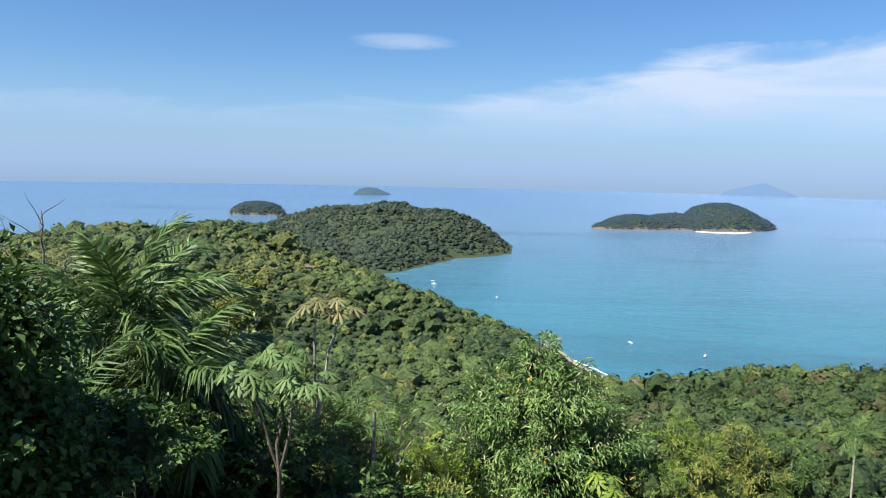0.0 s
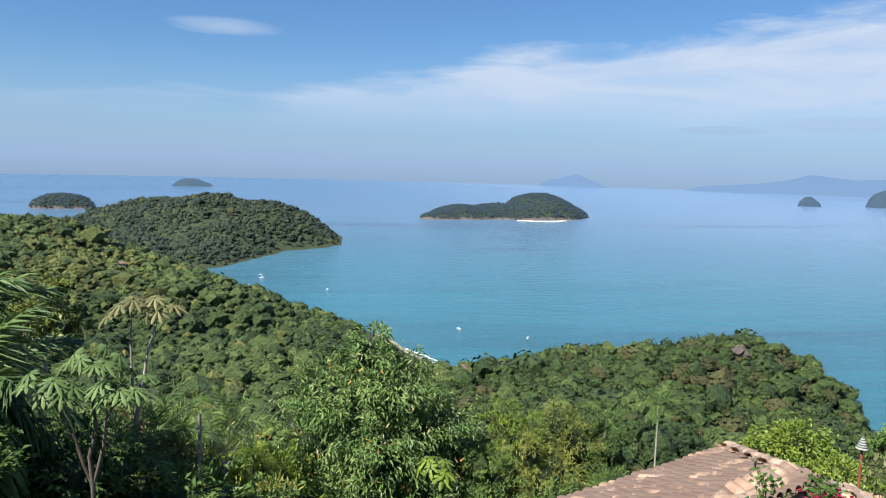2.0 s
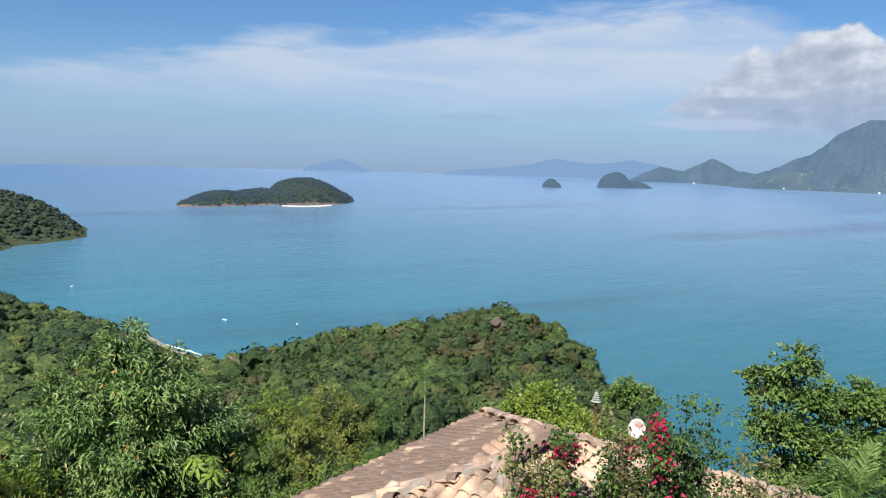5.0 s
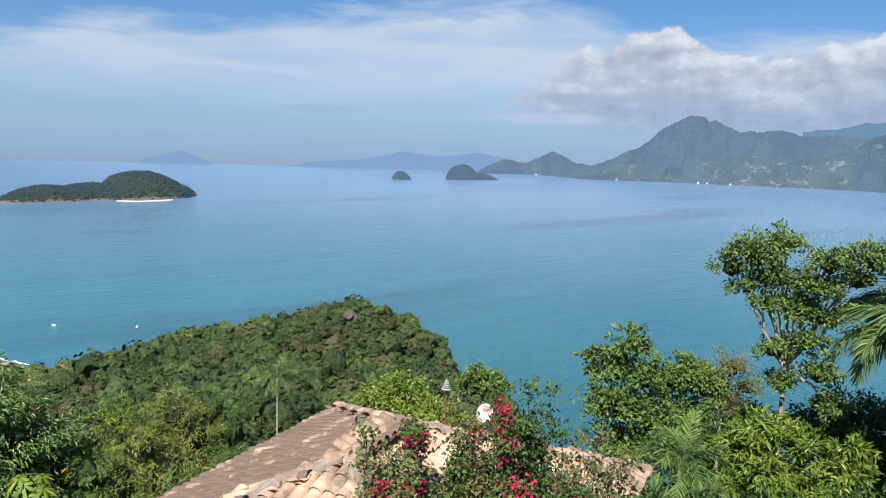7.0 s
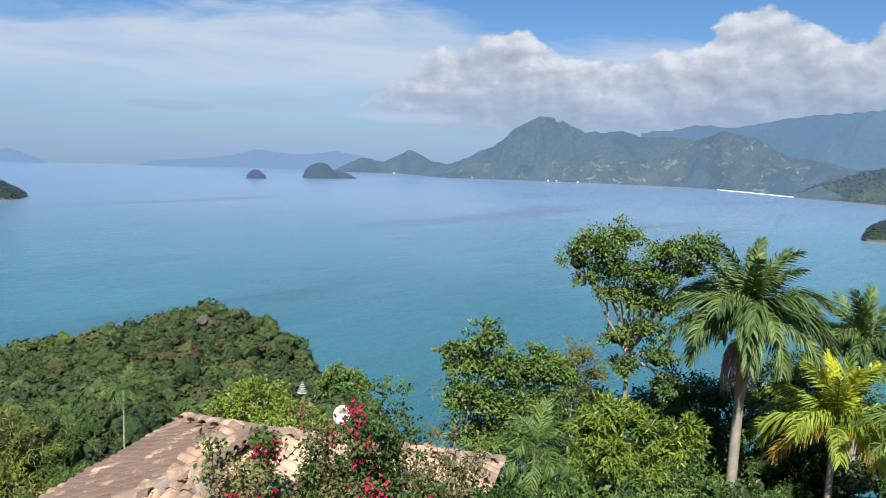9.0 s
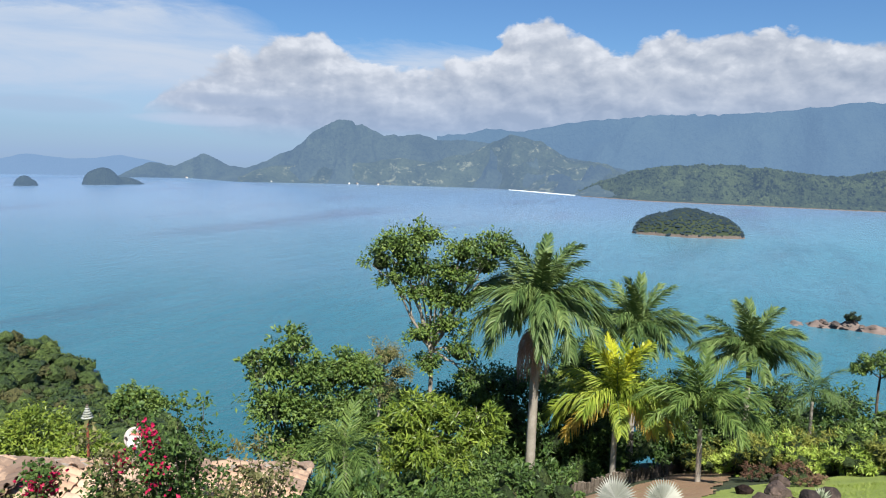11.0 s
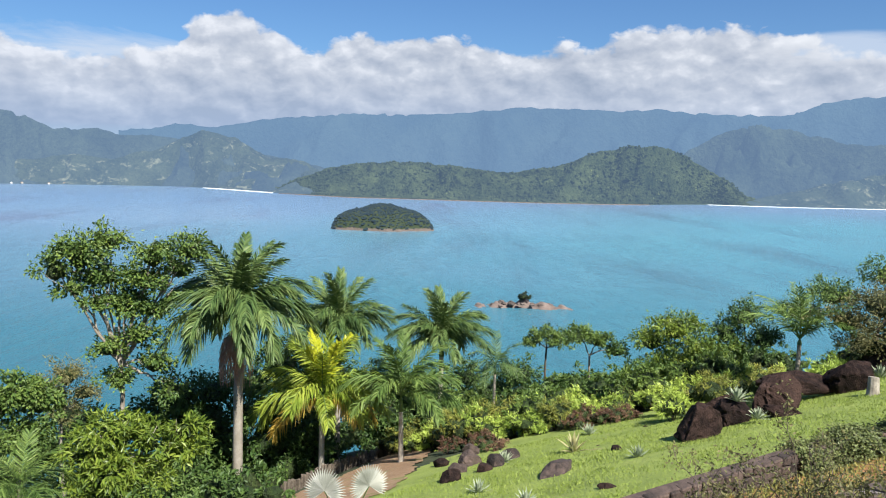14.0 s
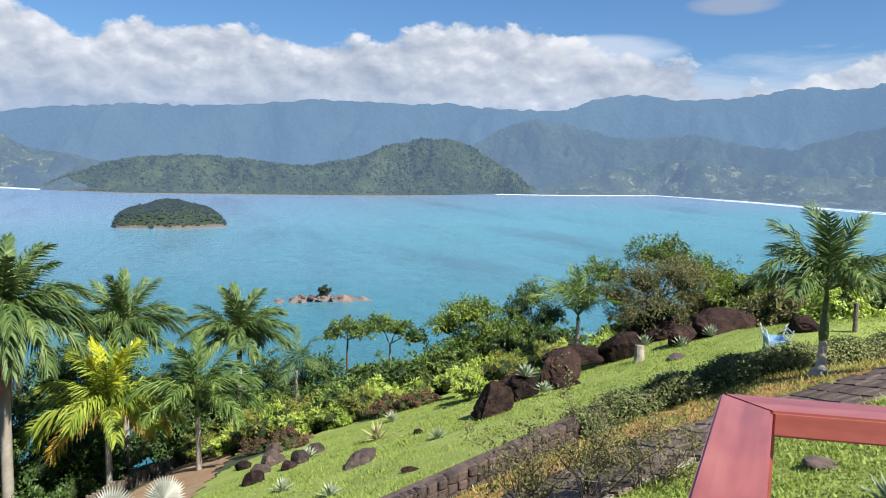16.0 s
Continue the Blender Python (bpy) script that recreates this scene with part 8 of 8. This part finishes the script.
def dry_shrub():
    """The half-bare shrub by the path."""
    g = np.random.default_rng(19)
    for k, (x, y, w, h) in enumerate(((11.5, -6.6, 0.65, 2.0), (11.9, -5.6, 0.5, 1.5), (11.0, -7.5, 0.5, 1.1))):
        z = float(ground(x, y))
        ob = tagged(empty("dry_shrub", x, y, z), "half-bare shrub with small browning leaves by the path", "shrub")
        pts = []
        for q in range(16):
            end = np.array([g.normal(0, w), g.normal(0, w), h * g.uniform(0.45, 1.05)])
            path = bend((g.normal(0, 0.1), g.normal(0, 0.1), -0.1), end, 0.1, 0.05, 8, g)
            stems = Build().add(*tube(path, np.linspace(0.016, 0.004, 8), 5))
            for r in range(5):
                i = g.integers(3, 8)
                tip = path[i] + g.normal(0, 0.22, 3) + [0, 0, 0.1]
                tw = bend(path[i], tip, 0, 0.02, 4, g)
                stems.add(*tube(tw, [0.006, 0.005, 0.004, 0.002], 4))
                pts.append(tw[1:])
            part("stem", stems, M_BARK, ob, smooth=True)
        pts = np.concatenate(pts)
        n = 1700
        c = pts[g.integers(0, len(pts), n)] + g.normal(0, 0.07, (n, 3))
        L = g.uniform(0.04, 0.09, n)
        part("leaves", Build().add(*leaf_quads(c, unit(g.normal(size=(n, 3)) - [0, 0, 0.2]), unit(g.normal(size=(n, 3)) + [0, 0, 1]), L, L * 0.55)), M_LEAF_OLIVE, ob)


dry_shrub()
shrub("shrub", "green bush growing on the bare rock island", *bearing(98.0, 712), 7.5, 8.0, 900, 1.6, 0.6, M_ISLE, 301, up=4.6)


def islet_rocks():
    """Broken rocks heaped along the bare island."""
    g = np.random.default_rng(41)
    for k in range(26):
        az, d = g.uniform(95.2, 100.4), 708 + g.normal(0, 7)
        x, y = bearing(az, d)
        r = g.uniform(1.6, 3.6)
        ob = boulder("rock", "", x, y, r, r * g.uniform(0.6, 1.0), r * g.uniform(0.45, 0.8), M_SHORE_ROCK, 500 + k, g.uniform(0, 360), 0.2, category="", z=1.2 + 2.6 * math.exp(-((az - 97.8) / 1.6) ** 2), sharp=0.4)
        m = ob.matrix_world.copy()
        ob.parent = rock_ob
        ob.matrix_world = m


islet_rocks()
